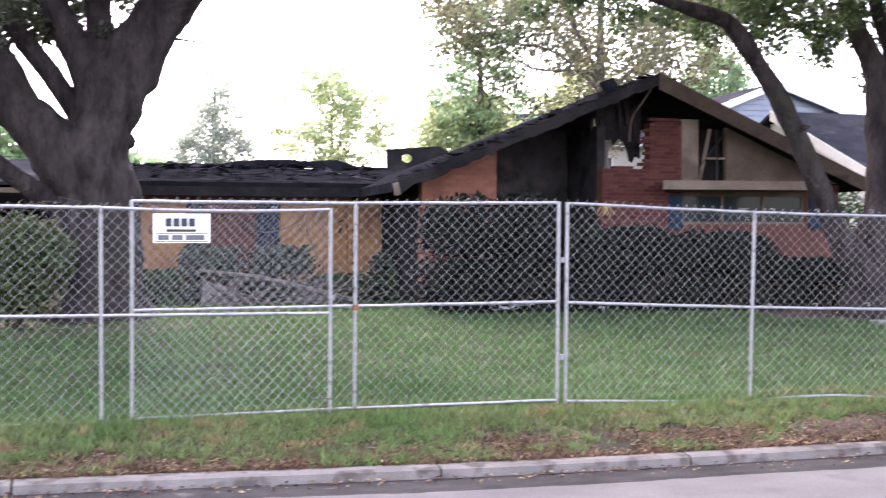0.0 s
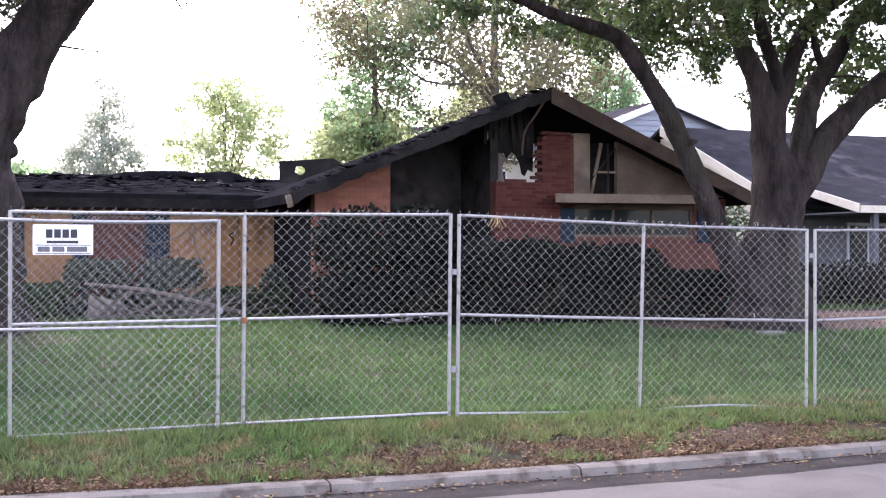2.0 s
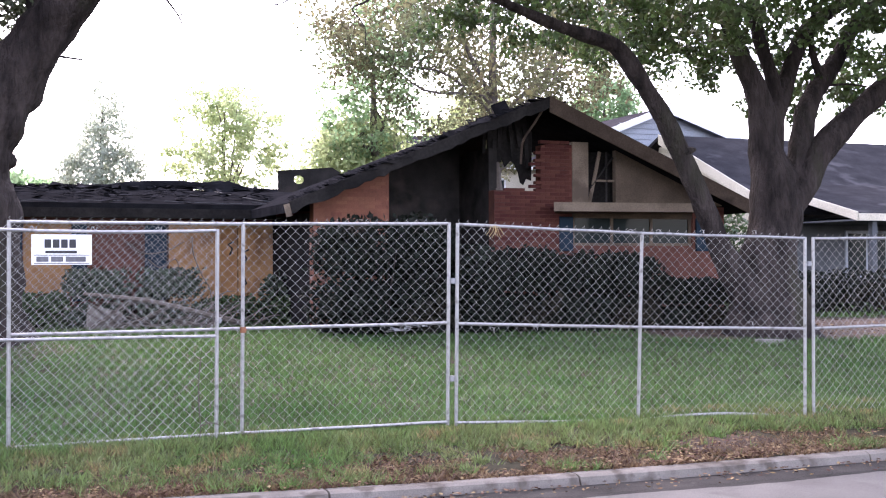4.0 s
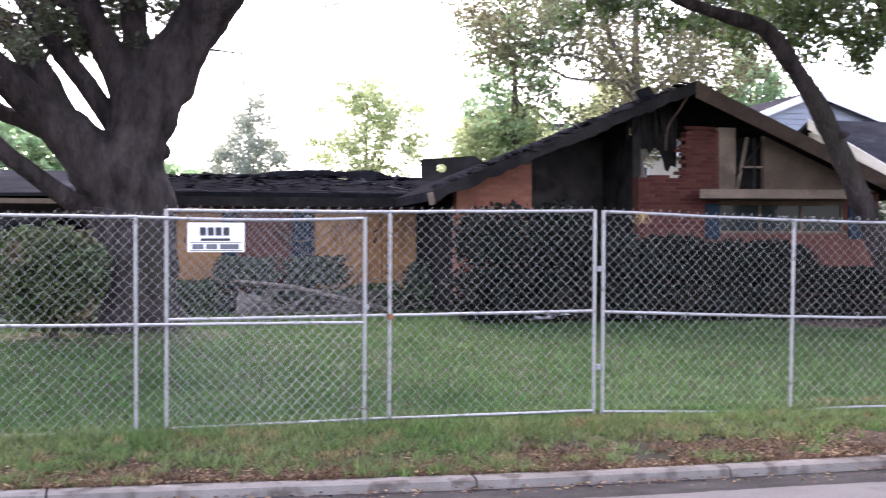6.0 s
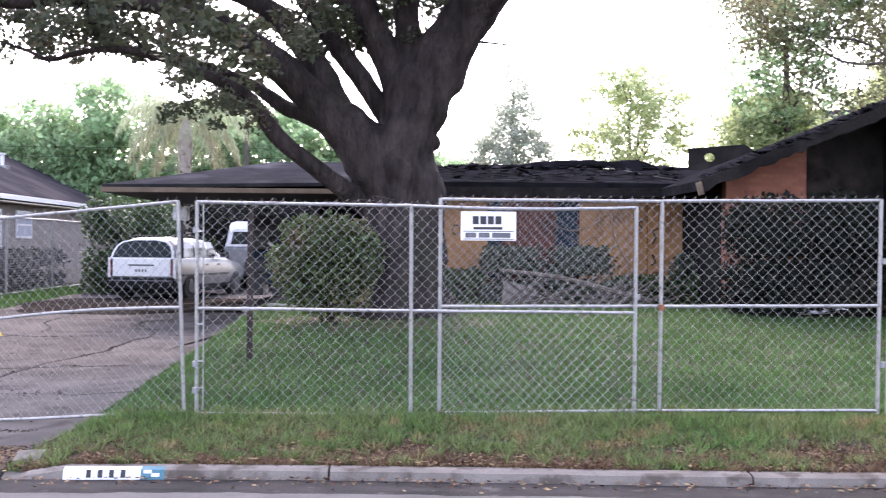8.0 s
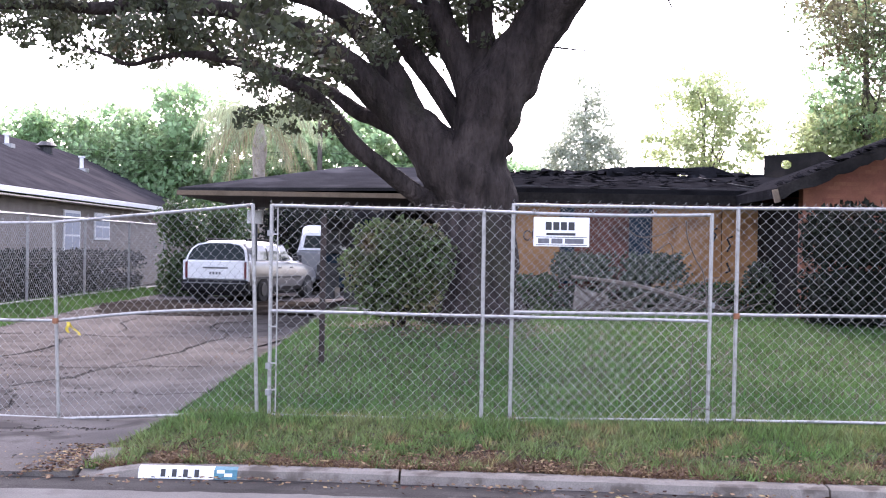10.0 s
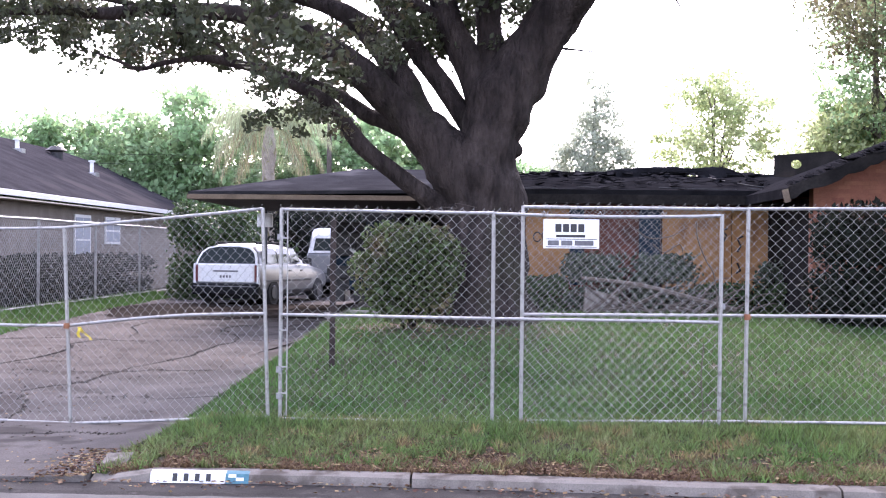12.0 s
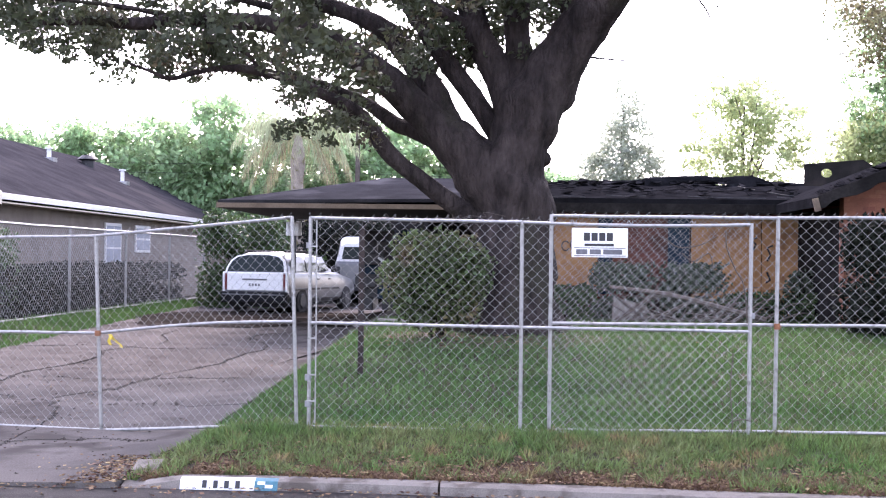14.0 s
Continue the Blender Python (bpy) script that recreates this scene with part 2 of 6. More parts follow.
def tris(name, pts, material):
    """A mesh of loose polygons: pts is (n, k, 3)."""
    n, k = pts.shape[:2]
    me = bpy.data.meshes.new(name)
    me.vertices.add(n * k)
    me.vertices.foreach_set("co", pts.reshape(-1).astype(np.float32))
    me.loops.add(n * k)
    me.loops.foreach_set("vertex_index", np.arange(n * k, dtype=np.int32))
    me.polygons.add(n)
    me.polygons.foreach_set("loop_start", np.arange(0, n * k, k, dtype=np.int32))
    me.materials.append(material)
    me.update(calc_edges=True)
    return me


def box(bm, lo, hi, bevel=0.0, m=None):
    r = bmesh.ops.create_cube(bm, size=1.0)
    c, d = (Vector(lo) + Vector(hi)) / 2, Vector(hi) - Vector(lo)
    for v in r["verts"]:
        v.co = Vector((v.co.x * d.x, v.co.y * d.y, v.co.z * d.z)) + c
        if m:
            v.co = m @ v.co
    if bevel:
        es = list({e for v in r["verts"] for e in v.link_edges})
        bmesh.ops.bevel(bm, geom=es, offset=bevel, segments=1, affect='EDGES')
    return bm


def boxes(*items, bevel=0.0):
    bm = bmesh.new()
    for lo, hi in items:
        box(bm, lo, hi, bevel)
    return bm


def prism(poly, y0, y1):
    """A solid: the polygon of (x, z) pushed from y0 to y1."""
    bm = bmesh.new()
    a = [bm.verts.new((x, y0, z)) for x, z in poly]
    b = [bm.verts.new((x, y1, z)) for x, z in poly]
    bm.faces.new(a)
    bm.faces.new(b[::-1])
    for i in range(len(a)):
        j = (i + 1) % len(a)
        bm.faces.new((a[j], a[i], b[i], b[j]))
    return bm


def tube(bm, pts, radii, sides=8, rough=0.0, seed=0.0):
    """A closed tube along the points, its rings carried along without twist."""
    rings = []
    u = None
    for i, p in enumerate(pts):
        p = Vector(p)
        d = (Vector(pts[min(i + 1, len(pts) - 1)]) - Vector(pts[max(i - 1, 0)])).normalized()
        if u is None:
            u = d.cross(Vector((0.3, 1, 0.1)) if abs(d.y) < 0.9 else Vector((1, 0, 0)))
        u = (u - d * u.dot(d)).normalized()
        w = d.cross(u)
        r0 = radii[i]
        ring = []
        for k in range(sides):
            an = 2 * math.pi * k / sides
            q = math.cos(an) * u + math.sin(an) * w
            r = r0
            if rough:
                c = (p + q * r0) * 2.3 + Vector((seed, 0, 0))
                r *= 1 + rough * noise.noise(c) + 0.4 * rough * noise.noise(c * 3.5)
            ring.append(bm.verts.new(p + q * r))
        rings.append(ring)
    for a, b in zip(rings, rings[1:]):
        for k in range(sides):
            bm.faces.new((a[k], a[(k + 1) % sides], b[(k + 1) % sides], b[k]))
    bm.faces.new(rings[0][::-1])
    bm.faces.new(rings[-1])
    return bm


def spline(pts, n=5):
    """A smooth line through points of any size (numpy rows)."""
    p = np.array(pts, float)
    p = np.vstack([2 * p[0] - p[1], p, 2 * p[-1] - p[-2]])
    out = []
    for i in range(1, len(p) - 2):
        for t in np.linspace(0, 1, n, endpoint=False):
            a, b, c, d = p[i - 1], p[i], p[i + 1], p[i + 2]
            out.append(0.5 * (2 * b + (c - a) * t + (2 * a - 5 * b + 4 * c - d) * t * t + (3 * b - a - 3 * c + d) * t ** 3))
    out.append(p[-2])
    return np.array(out)


def limb(rows, sides=10, rough=0.18, n=5, seed=0.0):
    """A branch: rows of x, y, z, radius."""
    s = spline(rows, n)
    bm = bmesh.new()
    tube(bm, [tuple(r[:3]) for r in s], [max(float(r[3]), 0.006) for r in s], sides, rough, seed)
    return bm


def leaves(centres, size, spread=0.0, squash=1.0, aspect=0.5):
    """Small folded leaf quads at the given centres, turned at random: (n, 4, 3)."""
    n = len(centres)
    d = rng.normal(size=(n, 3))
    d /= np.linalg.norm(d, axis=1, keepdims=True)
    e = rng.normal(size=(n, 3))
    e -= d * (d * e).sum(1, keepdims=True)
    e /= np.linalg.norm(e, axis=1, keepdims=True)
    s = size * rng.uniform(0.6, 1.35, (n, 1))
    c = centres + rng.normal(size=(n, 3)) * spread
    return np.stack([c - d * s * 0.5, c + e * s * aspect * 0.5, c + d * s * 0.5, c - e * s * aspect * 0.5], 1)


def smooth01(x, a, b):
    t = np.clip((x - a) / (b - a), 0, 1)
    return t * t * (3 - 2 * t)


# ---- ground ----
ROAD_Z = -0.19


def kerb_y(x):
    """Front of the kerb's top along the street."""
    return 7.5 - 0.32 * smooth01(x, -2.5, 3.0) + 0.22 * smooth01(x, 3.5, 10.0)


def ground_z(x, y):
    x, y = np.asarray(x, float), np.asarray(y, float)
    off = y - kerb_y(x)
    verge = -0.13 + 0.095 * smooth01(off, 0.1, 1.9)
    yard = verge + 0.46 * smooth01(y, 8.5, 20.0)
    drive = -0.2 + 0.006 * smooth01(off, 0.0, 2.2) + 0.304 * smooth01(y, 9.5, 30)
    side = 0.2 * smooth01(y, 8, 20) - 0.05
    w = smooth01(x, -3.75, -2.9)
    w2 = smooth01(-x, 8.9, 9.6)
    z = drive * (1 - w) + yard * w
    z = z * (1 - w2) + np.maximum(side, verge * 0 - 0.05) * w2
    return z


def grid_mesh(name, xs, ys, zf, material):
    X, Y = np.meshgrid(xs, ys)
    Z = zf(X, Y)
    v = np.stack([X, Y, Z], -1).reshape(-1, 3).tolist()
    nx = len(xs)
    f = [(j * nx + i, j * nx + i + 1, (j + 1) * nx + i + 1, (j + 1) * nx + i) for j in range(len(ys) - 1) for i in range(nx - 1)]
    me = raw(name, v, f, material)
    me.shade_smooth()
    return me


def sheet_z(X, Y):
    off = Y - kerb_y(X)
    z = ground_z(X, Y) + 0.012 * np.sin(X * 3.1 + Y * 1.7) * np.cos(Y * 2.3 - X) * (off > 0.3) * (Y < 40) * (X > -3.2)
    z = np.where(off < 0.1, ROAD_Z - 0.25, z)
    z = np.where(Y < -2.85, -0.1, z)
    return z


xs = np.concatenate([[-900, -300, -120, -60, -40, -30, -24, -20, -17], np.arange(-15, 20.1, 0.25), [22, 25, 30, 40, 60, 120, 300, 900]])
ys = np.concatenate([[-900, -200, -60, -20, -8, -3.5, -2.9, -2.8, -1, 2, 5, 6.8], np.arange(7.0, 24, 0.25), [25, 27, 30, 34, 40, 60, 120, 300, 900]])
ground = tagged(part("ground", grid_mesh("ground", xs, ys, sheet_z, M["soil"]), M["soil"]), "mown green lawn ground with bare earth patches", "ground", kind="structure")

rx = np.concatenate([[-300, -80, -30], np.arange(-16, 22.1, 0.5), [40, 100, 300]])
road_offs = [-10.3, -6, -3, -1.5, -0.8, -0.01]


def ribbon(name, offs, zs, material, xs_=rx, wave=0.0):
    v = [(x, float(kerb_y(x)) + o + wave * (j == 0) * (noise.noise((x * 0.9, 0, 3)) + 0.5 * noise.noise((x * 4.1, 0, 5))), z) for j, (o, z) in enumerate(zip(offs, zs)) for x in xs_]
    n = len(xs_)
    f = [(j * n + i, j * n + i + 1, (j + 1) * n + i + 1, (j + 1) * n + i) for j in range(len(offs) - 1) for i in range(n - 1)]
    return raw(name, v, f, material)


tagged(part("road", ribbon("road", road_offs, [ROAD_Z + 0.02, ROAD_Z + 0.05, ROAD_Z + 0.05, ROAD_Z + 0.03, ROAD_Z + 0.012, ROAD_Z - 0.012], M["road"]), M["road"]), "worn pale concrete street surface", "road", kind="structure")
tagged(part("gutter", ribbon("gutter", [-0.6, -0.42, -0.02], [ROAD_Z - 0.004, ROAD_Z + 0.01, ROAD_Z - 0.005], M["gutter"], np.arange(-16, 22.1, 0.12), 0.22), M["gutter"]), "dirty dark gutter with wet grime along the kerb", "gutter", kind="structure")

# kerb stones, with open joints
kerb = thing("kerb", "grey concrete kerb with dark joints", "kerb", kind="structure")
JOINTS = [-3.35, -1.2, 1.75, 3.72, 6.55, 9.6, 12.6, 15.6, 18.6]
for a, b in zip(JOINTS, JOINTS[1:]):
    bm = bmesh.new()
    n = 8
    prof = [(0.17, -0.4), (0.17, -0.125), (0.15, -0.118), (0.045, -0.12), (0.0, -0.135), (-0.03, -0.21), (-0.03, -0.4)]
    rings = []
    for i in range(n + 1):
        x = a + 0.008 + (b - a - 0.016) * i / n
        drop = -0.05 * float(smooth01(-x, 3.12, 3.42))
        rings.append([bm.verts.new((x, float(kerb_y(x)) + o, z + (drop if z > -0.2 else 0) + 0.004 * noise.noise((x * 2, o * 9, 0)))) for o, z in prof])
    for p, q in zip(rings, rings[1:]):
        for k in range(len(prof) - 1):
            bm.faces.new((p[k], p[k + 1], q[k + 1], q[k]))
    bm.faces.new(rings[0])
    bm.faces.new(rings[-1][::-1])
    part("kerb_stone", bm, M["kerb"], kerb)

# ---- chain-link fence ----
def pipe(name, pts, r, parent, material=None, sides=8, label=""):
    bm = bmesh.new()
    tube(bm, pts, [r] * len(pts), sides)
    return part(name, bm, material or M["galv"], parent, label, smooth=True)


def at_bay(b0, b1, t0, t1, u, h):
    return b0.lerp(b1, u).lerp(t0.lerp(t1, u), h)


def link_mesh(b0, b1, t0, t1, d=0.092, r=0.0015, slack=0.004):
    """Woven diamond wires in a bay between two feet and two tops: zigzag wires, three-sided."""
    s = d / 2
    nx = max(2, round((b1 - b0).length / s))
    nz = max(2, round((t0 - b0).length / s))
    V, F = [], []
    for i in range(nx):
        prev = None
        for k in range(nz + 1):
            end = 1 if (k + i) % 2 else 0
            # near a knuckle the wire runs upright, between knuckles it runs straight across
            for dk, pull in (((-0.16, 0.07), (0.0, 0.0), (0.16, 0.07)) if 0 < k < nz else ((0.0, 0.0),)):
                u = (i + (end - pull if end else pull)) / nx
                kk = k + dk
                p = at_bay(b0, b1, t0, t1, u, kk / nz * 1.016)
                p.y += slack * noise.noise((u * 5 + b0.x, kk * 0.12, 3.1))
                p.x += 1.1 * slack * noise.noise((u * 5 + b0.x, kk * 0.14, 8.7)) + 0.003 * noise.noise((u * 31 + b0.x, kk * 0.9, 1.7))
                p.z += 1.1 * slack * noise.noise((u * 6 + b0.x, kk * 0.14, 5.2)) + 0.003 * noise.noise((u * 29 + b0.x, kk * 0.9, 6.3))
                o = 0.0025 * (1 if end else -1) - 0.018
                n0 = len(V)
                V += [(p.x - r, p.y + o - r * 0.6, p.z), (p.x + r, p.y + o - r * 0.6, p.z), (p.x, p.y + o + r * 1.2, p.z)]
                if prev is not None:
                    for a in range(3):
                        b = (a + 1) % 3
                        F.append((prev + a, prev + b, n0 + b, n0 + a))
                prev = n0
        # cut end twisted over the top rail
        tip = V[prev]
        n0 = len(V)
        V += [(tip[0] + 0.012 - r, tip[1], tip[2] + 0.012), (tip[0] + 0.012 + r, tip[1], tip[2] + 0.012), (tip[0] + 0.012, tip[1] + r, tip[2] + 0.012)]
        for a in range(3):
            b = (a + 1) % 3
            F.append((prev + a, prev + b, n0 + b, n0 + a))
    return raw("chain_link", V, F, M["wire"])


def fence_panel(posts, label, sags=None, slack=0.004):
    """posts: rows of foot and top places; a pipe frame with a mid rail, and wire mesh in each bay."""
    o = Vector(posts[0][0])
    p = thing("wire_fence", label, "fence", loc=o, group="temporary fence panels")
    loc = [(Vector(a) - o, Vector(b) - o) for a, b in posts]
    for a, b in loc:
        d = (b - a).normalized()
        pipe("post", [a - d * 0.03, (a + b) / 2, b + d * 0.012], 0.0172, p)
    for i, ((a0, t0), (a1, t1)) in enumerate(zip(loc, loc[1:])):
        for h, nm in ((0.0, "bottom_rail"), (0.5, "mid_rail"), (1.0, "top_rail")):
            sag = (sags or {}).get((i, nm), 0.0)
            pts = [at_bay(a0, a1, t0, t1, u, h) + Vector((0, 0, sag * math.sin(math.pi * u) + 0.004 * noise.noise((u * 6, h, i + o.x)))) for u in np.linspace(0, 1, 9)]
            pipe(nm, pts, 0.0145, p)
        part("chain_link", link_mesh(a0, a1, t0, t1, slack=slack), M["wire"], p)
    return p


def tension_bar(panel, foot, top):
    """A flat bar that holds the wire at a post, with its bands."""
    a, b = Vector(foot) - panel.location, Vector(top) - panel.location
    bar = pipe("tension_bar", [a, (a + b) / 2 + Vector((0.003, 0, 0)), b], 0.0065, panel, label="thin steel tension bar")
    for h in (0.11, 0.24, 0.42, 0.87):
        p = a.lerp(b, h)
        part("band", boxes(((p.x - 0.07, p.y - 0.012, p.z - 0.007), (p.x + 0.01, p.y - 0.007, p.z + 0.007)), bevel=0.002), M["galv"], bar)


def wire_ties(panel, spots):
    """Twisted wire ties round the rails."""
    for x, y, z, r in spots:
        bm = bmesh.new()
        pts = [(x + 0.006 * k - panel.location.x, y + r * math.cos(k * 0.9) - panel.location.y, z + r * math.sin(k * 0.9) - panel.location.z) for k in range(9)]
        tube(bm, pts, [0.0028] * 9, 4)
        part("wire_tie", bm, M["wire"], panel)


PANEL = "galvanised chain-link fence panel on the grass verge"
panel_a = fence_panel([((-2.45, 9.42, 0.0), (-2.44, 9.33, 1.815)), ((-0.605, 9.40, -0.01), (-0.61, 9.32, 1.80)), ((1.345, 9.41, -0.03), (1.345, 9.36, 1.80))], PANEL, {(1, "top_rail"): -0.02}, 0.012)
panel_b = fence_panel([((-0.355, 9.47, 0.0), (-0.355, 9.41, 1.86)), ((1.585, 9.49, 0.02), (1.585, 9.43, 1.86)), ((3.455, 9.30, 0.05), (3.455, 9.25, 1.875))], PANEL)
panel_c = fence_panel([((3.535, 9.29, 0.04), (3.535, 9.24, 1.87)), ((5.45, 9.29, -0.03), (5.45, 9.20, 1.80)), ((7.20, 9.0, -0.065), (7.20, 8.98, 1.755))], PANEL, {(1, "bottom_rail"): 0.06})
panel_d = fence_panel([((7.29, 8.98, -0.06), (7.29, 8.97, 1.755)), ((9.12, 9.02, -0.04), (9.12, 9.0, 1.77)), ((10.95, 9.08, -0.02), (10.95, 9.05, 1.79))], PANEL)
panel_e = fence_panel([((-2.57, 9.5, 0.0), (-2.62, 9.42, 1.82)), ((-4.5, 10.05, -0.16), (-4.56, 10.0, 1.65)), ((-6.28, 10.3, -0.15), (-6.3, 10.2, 1.61))], "chain-link fence panel leaning across the cracked driveway", {(0, "mid_rail"): 0.03}, 0.008)

tension_bar(panel_a, (-2.392, 9.40, 0.03), (-2.385, 9.32, 1.8))
for pn, x0, x1, y, zs in ((panel_a, -2.2, 1.2, 9.34, (0.9, 1.805)), (panel_b, -0.2, 3.3, 9.42, (0.94, 1.865)), (panel_c, 3.7, 7.0, 9.2, (0.9, 1.82))):
    wire_ties(pn, [(x0 + (x1 - x0) * (k + 0.5 * rng.random()) / 7, y, z, 0.02) for z in zs for k in range(7)])

# ---- burnt house ----
FLOOR = 0.34


def tri_roof(name, pts, thick, material, parent, label=""):
    """A roof slab from a top polygon, with thickness downwards."""
    bm = bmesh.new()
    a = [bm.verts.new(p) for p in pts]
    b = [bm.verts.new((p[0], p[1], p[2] - thick)) for p in pts]
    bm.faces.new(a)
    bm.faces.new(b[::-1])
    for i in range(len(a)):
        j = (i + 1) % len(a)
        bm.faces.new((a[j], a[i], b[i], b[j]))
    return part(name, bm, material, parent, label)


house = thing("burnt_house", "fire-damaged single-storey red brick house with charred roof", "house")
EY, EZ, RY, RZ = 21.2, 2.62, 24.6, 3.1
# walls of the long wing
part("wall", boxes(((-0.6, 22.0, 0.2), (0.2, 22.25, 2.62)), ((0.95, 22.0, 0.2), (2.72, 22.25, 2.62)), ((5.35, 22.0, 0.2), (6.2, 22.25, 2.62)),
                   ((0.2, 22.0, 0.2), (0.95, 22.25, 1.0)), ((0.2, 22.0, 2.25), (0.95, 22.25, 2.62)), ((2.72, 22.0, 2.3), (5.35, 22.25, 2.62))), M["brick_stuff"], house, "smoke-stained red brick wall")
part("rear_wall", boxes(((-2.6, 27.9, 0.1), (12.9, 28.1, 2.5))), M["inside"], house)
part("side_wall", boxes(((-0.85, 22.0, 0.1), (-0.6, 27.9, 2.5))), M["brick_stuff"], house)
# roofs
tri_roof("carport_roof", [(-6.1, EY, EZ - 0.1), (-0.4, EY, EZ - 0.02), (-0.4, RY, RZ + 0.08), (-3.3, RY, RZ + 0.08)], 0.06, M["shingle"], house, "dark grey shingle roof")
tri_roof("carport_roof", [(-6.1, EY, EZ - 0.1), (-3.3, RY, RZ + 0.08), (-3.3, RY + 0.2, RZ + 0.08), (-6.1, 28.2, EZ - 0.1)], 0.06, M["shingle"], house)
tri_roof("rear_roof", [(-6.1, 28.4, EZ - 0.1), (-3.3, RY + 0.2, RZ + 0.06), (5.4, RY, RZ - 0.02), (5.4, 28.4, EZ)], 0.06, M["char_shingle"], house)
tri_roof("charred_roof", [(-0.4, EY, EZ), (6.3, EY, EZ + 0.0), (6.3, RY, RZ), (-0.4, RY, RZ - 0.02)], 0.1, M["char_shingle"], house, "charred buckled shingle roof")
part("fascia", boxes(((-6.12, EY - 0.03, EZ - 0.24), (-0.42, EY - 0.002, EZ - 0.15)), bevel=0.004), M["tan"], house, "tan painted fascia board")
# charred board; its near-black colour also takes in the soffit's shade
part("charred_fascia", boxes(((-0.4, EY - 0.03, EZ - 0.26), (4.6, EY - 0.002, EZ - 0.09)), bevel=0.004), M["inside"], house, "charred fascia board, blackened further for soffit shade")
part("soffit", boxes(((-6.1, EY, EZ - 0.24), (-0.6, 28.2, EZ - 0.21)), ((-0.6, EY, EZ - 0.24), (4.9, 22.0, EZ - 0.21))), M["soffit"], house)

# gable wing
GX0, GXR, GX1, GZ0, GZR, GZ1 = 4.12, 8.82, 13.2, 2.52, 4.46, 2.58
GF, GW, GB = 18.2, 18.9, 27.8


def gz(x):
    return GZ0 + (GZR - GZ0) * (x - GX0) / (GXR - GX0) if x < GXR else GZ1 + (GZR - GZ1) * (GX1 - x) / (GX1 - GXR)


tri_roof("gable_roof", [(GX0, GF, GZ0), (GXR, GF, GZR), (GXR, 20.4, GZR), (GX0 + 1.6, 22.2, GZ0 + 0.62), (GX0, 22.6, GZ0)], 0.16, M["char_shingle"], house, "charred gable roof")
tri_roof("gable_roof", [(GXR, GF, GZR), (GX1, GF, GZ1), (GX1, 21.6, GZ1), (GXR, 21.6, GZR)], 0.1, M["char_shingle"], house)
part("rake_board", prism([(GXR, GZR + 0.02), (GX1 + 0.05, GZ1 + 0.02), (GX1 + 0.05, GZ1 - 0.24), (GXR, GZR - 0.27)], GF - 0.04, GF - 0.003), M["brown_trim"], house, "brown painted rake board")
low_edge = [(GXR - 0.004 - (GXR - GX0) * k / 40, gz(GXR - 0.004 - (GXR - GX0) * k / 40) - 0.15 - 0.07 * rng.random()) for k in range(41)]
part("charred_rake_board", prism([(GX0, GZ0 + 0.01), (GXR - 0.004, GZR + 0.01)] + low_edge, GF - 0.04, GF - 0.003), M["inside"], house, "burnt ragged rake board")


def under(x, drop=0.22):
    return gz(x) - drop


part("wall", prism([(4.72, 0.2), (6.07, 0.2), (6.07, under(6.07)), (4.72, under(4.72))], GW, GW + 0.25), M["orange_brick"], house, "orange brick wall panel")
part("porch_wall", prism([(6.07, 0.2), (8.62, 0.2), (8.62, under(8.62, 0.205)), (6.07, under(6.07, 0.205))], 20.6, 20.8), M["char"], house, "scorched black porch wall")
part("porch_side_wall", boxes(((5.9, GW + 0.25, 0.2), (6.07, 20.8, 2.95))), M["char"], house)
part("porch_side_wall", boxes(((8.062, GW + 0.25, 0.2), (8.2, 20.8, 3.62))), M["char"], house)
part("wall", boxes(((8.06, GW, 0.2), (9.62, GW + 0.25, 2.84)), ((9.0, GW, 2.84), (9.62, GW + 0.25, 3.68))), M["brick_stuff"], house, "red brick wall with a hole broken through")
part("siding", boxes(((9.62, GW - 0.02, 2.62), (9.95, GW + 0.1, 3.76))), M["tan"], house, "tan painted gable siding")
part("siding", prism([(10.52, 2.62), (12.85, 2.62), (12.85, under(12.85, 0.1)), (10.52, under(10.52, 0.1))], GW - 0.02, GW + 0.1), M["tan_dark"], house, "dark blotched tan gable siding")
# near-black sheet added so the vent opening looks shaded inside
part("vent_backing", boxes(((9.9, GW + 0.35, 2.5), (10.75, GW + 0.4, 3.62))), M["inside"], house)
tri_roof("lintel_beam", [(8.86, 18.1, 2.6), (11.74, 18.1, 2.62), (12.15, 18.88, 2.62), (9.3, 18.88, 2.6)], 0.16, M["tan"], house, "tan painted box beam over the window")
part("wall", boxes(((9.62, GW, 0.2), (12.9, GW + 0.25, 1.85)), ((12.2, GW, 1.85), (12.9, GW + 0.25, 2.6))), M["brick_stuff"], house)
win = part("window", boxes(((9.62, GW + 0.02, 1.85), (12.2, GW + 0.08, 1.9)), ((9.62, GW + 0.02, 2.36), (12.2, GW + 0.08, 2.48)), *[((x - 0.03, GW + 0.02, 1.88), (x + 0.03, GW + 0.08, 2.38)) for x in (9.65, 10.46, 11.3, 12.14)], bevel=0.005), M["tan_dark"], house, "dark tan window frame")
for a, b in ((9.68, 10.43), (10.49, 11.27), (11.33, 12.11)):
    part("pane", boxes(((a, GW + 0.045, 1.9), (b, GW + 0.055, 2.36))), M["glass"], win)
for x in (9.35, 12.25):
    part("shutter", boxes(((x, GW - 0.05, 1.75), (x + 0.27, GW - 0.002, 2.38)), bevel=0.006), M["bluetrim"], house, "dark blue shutter")
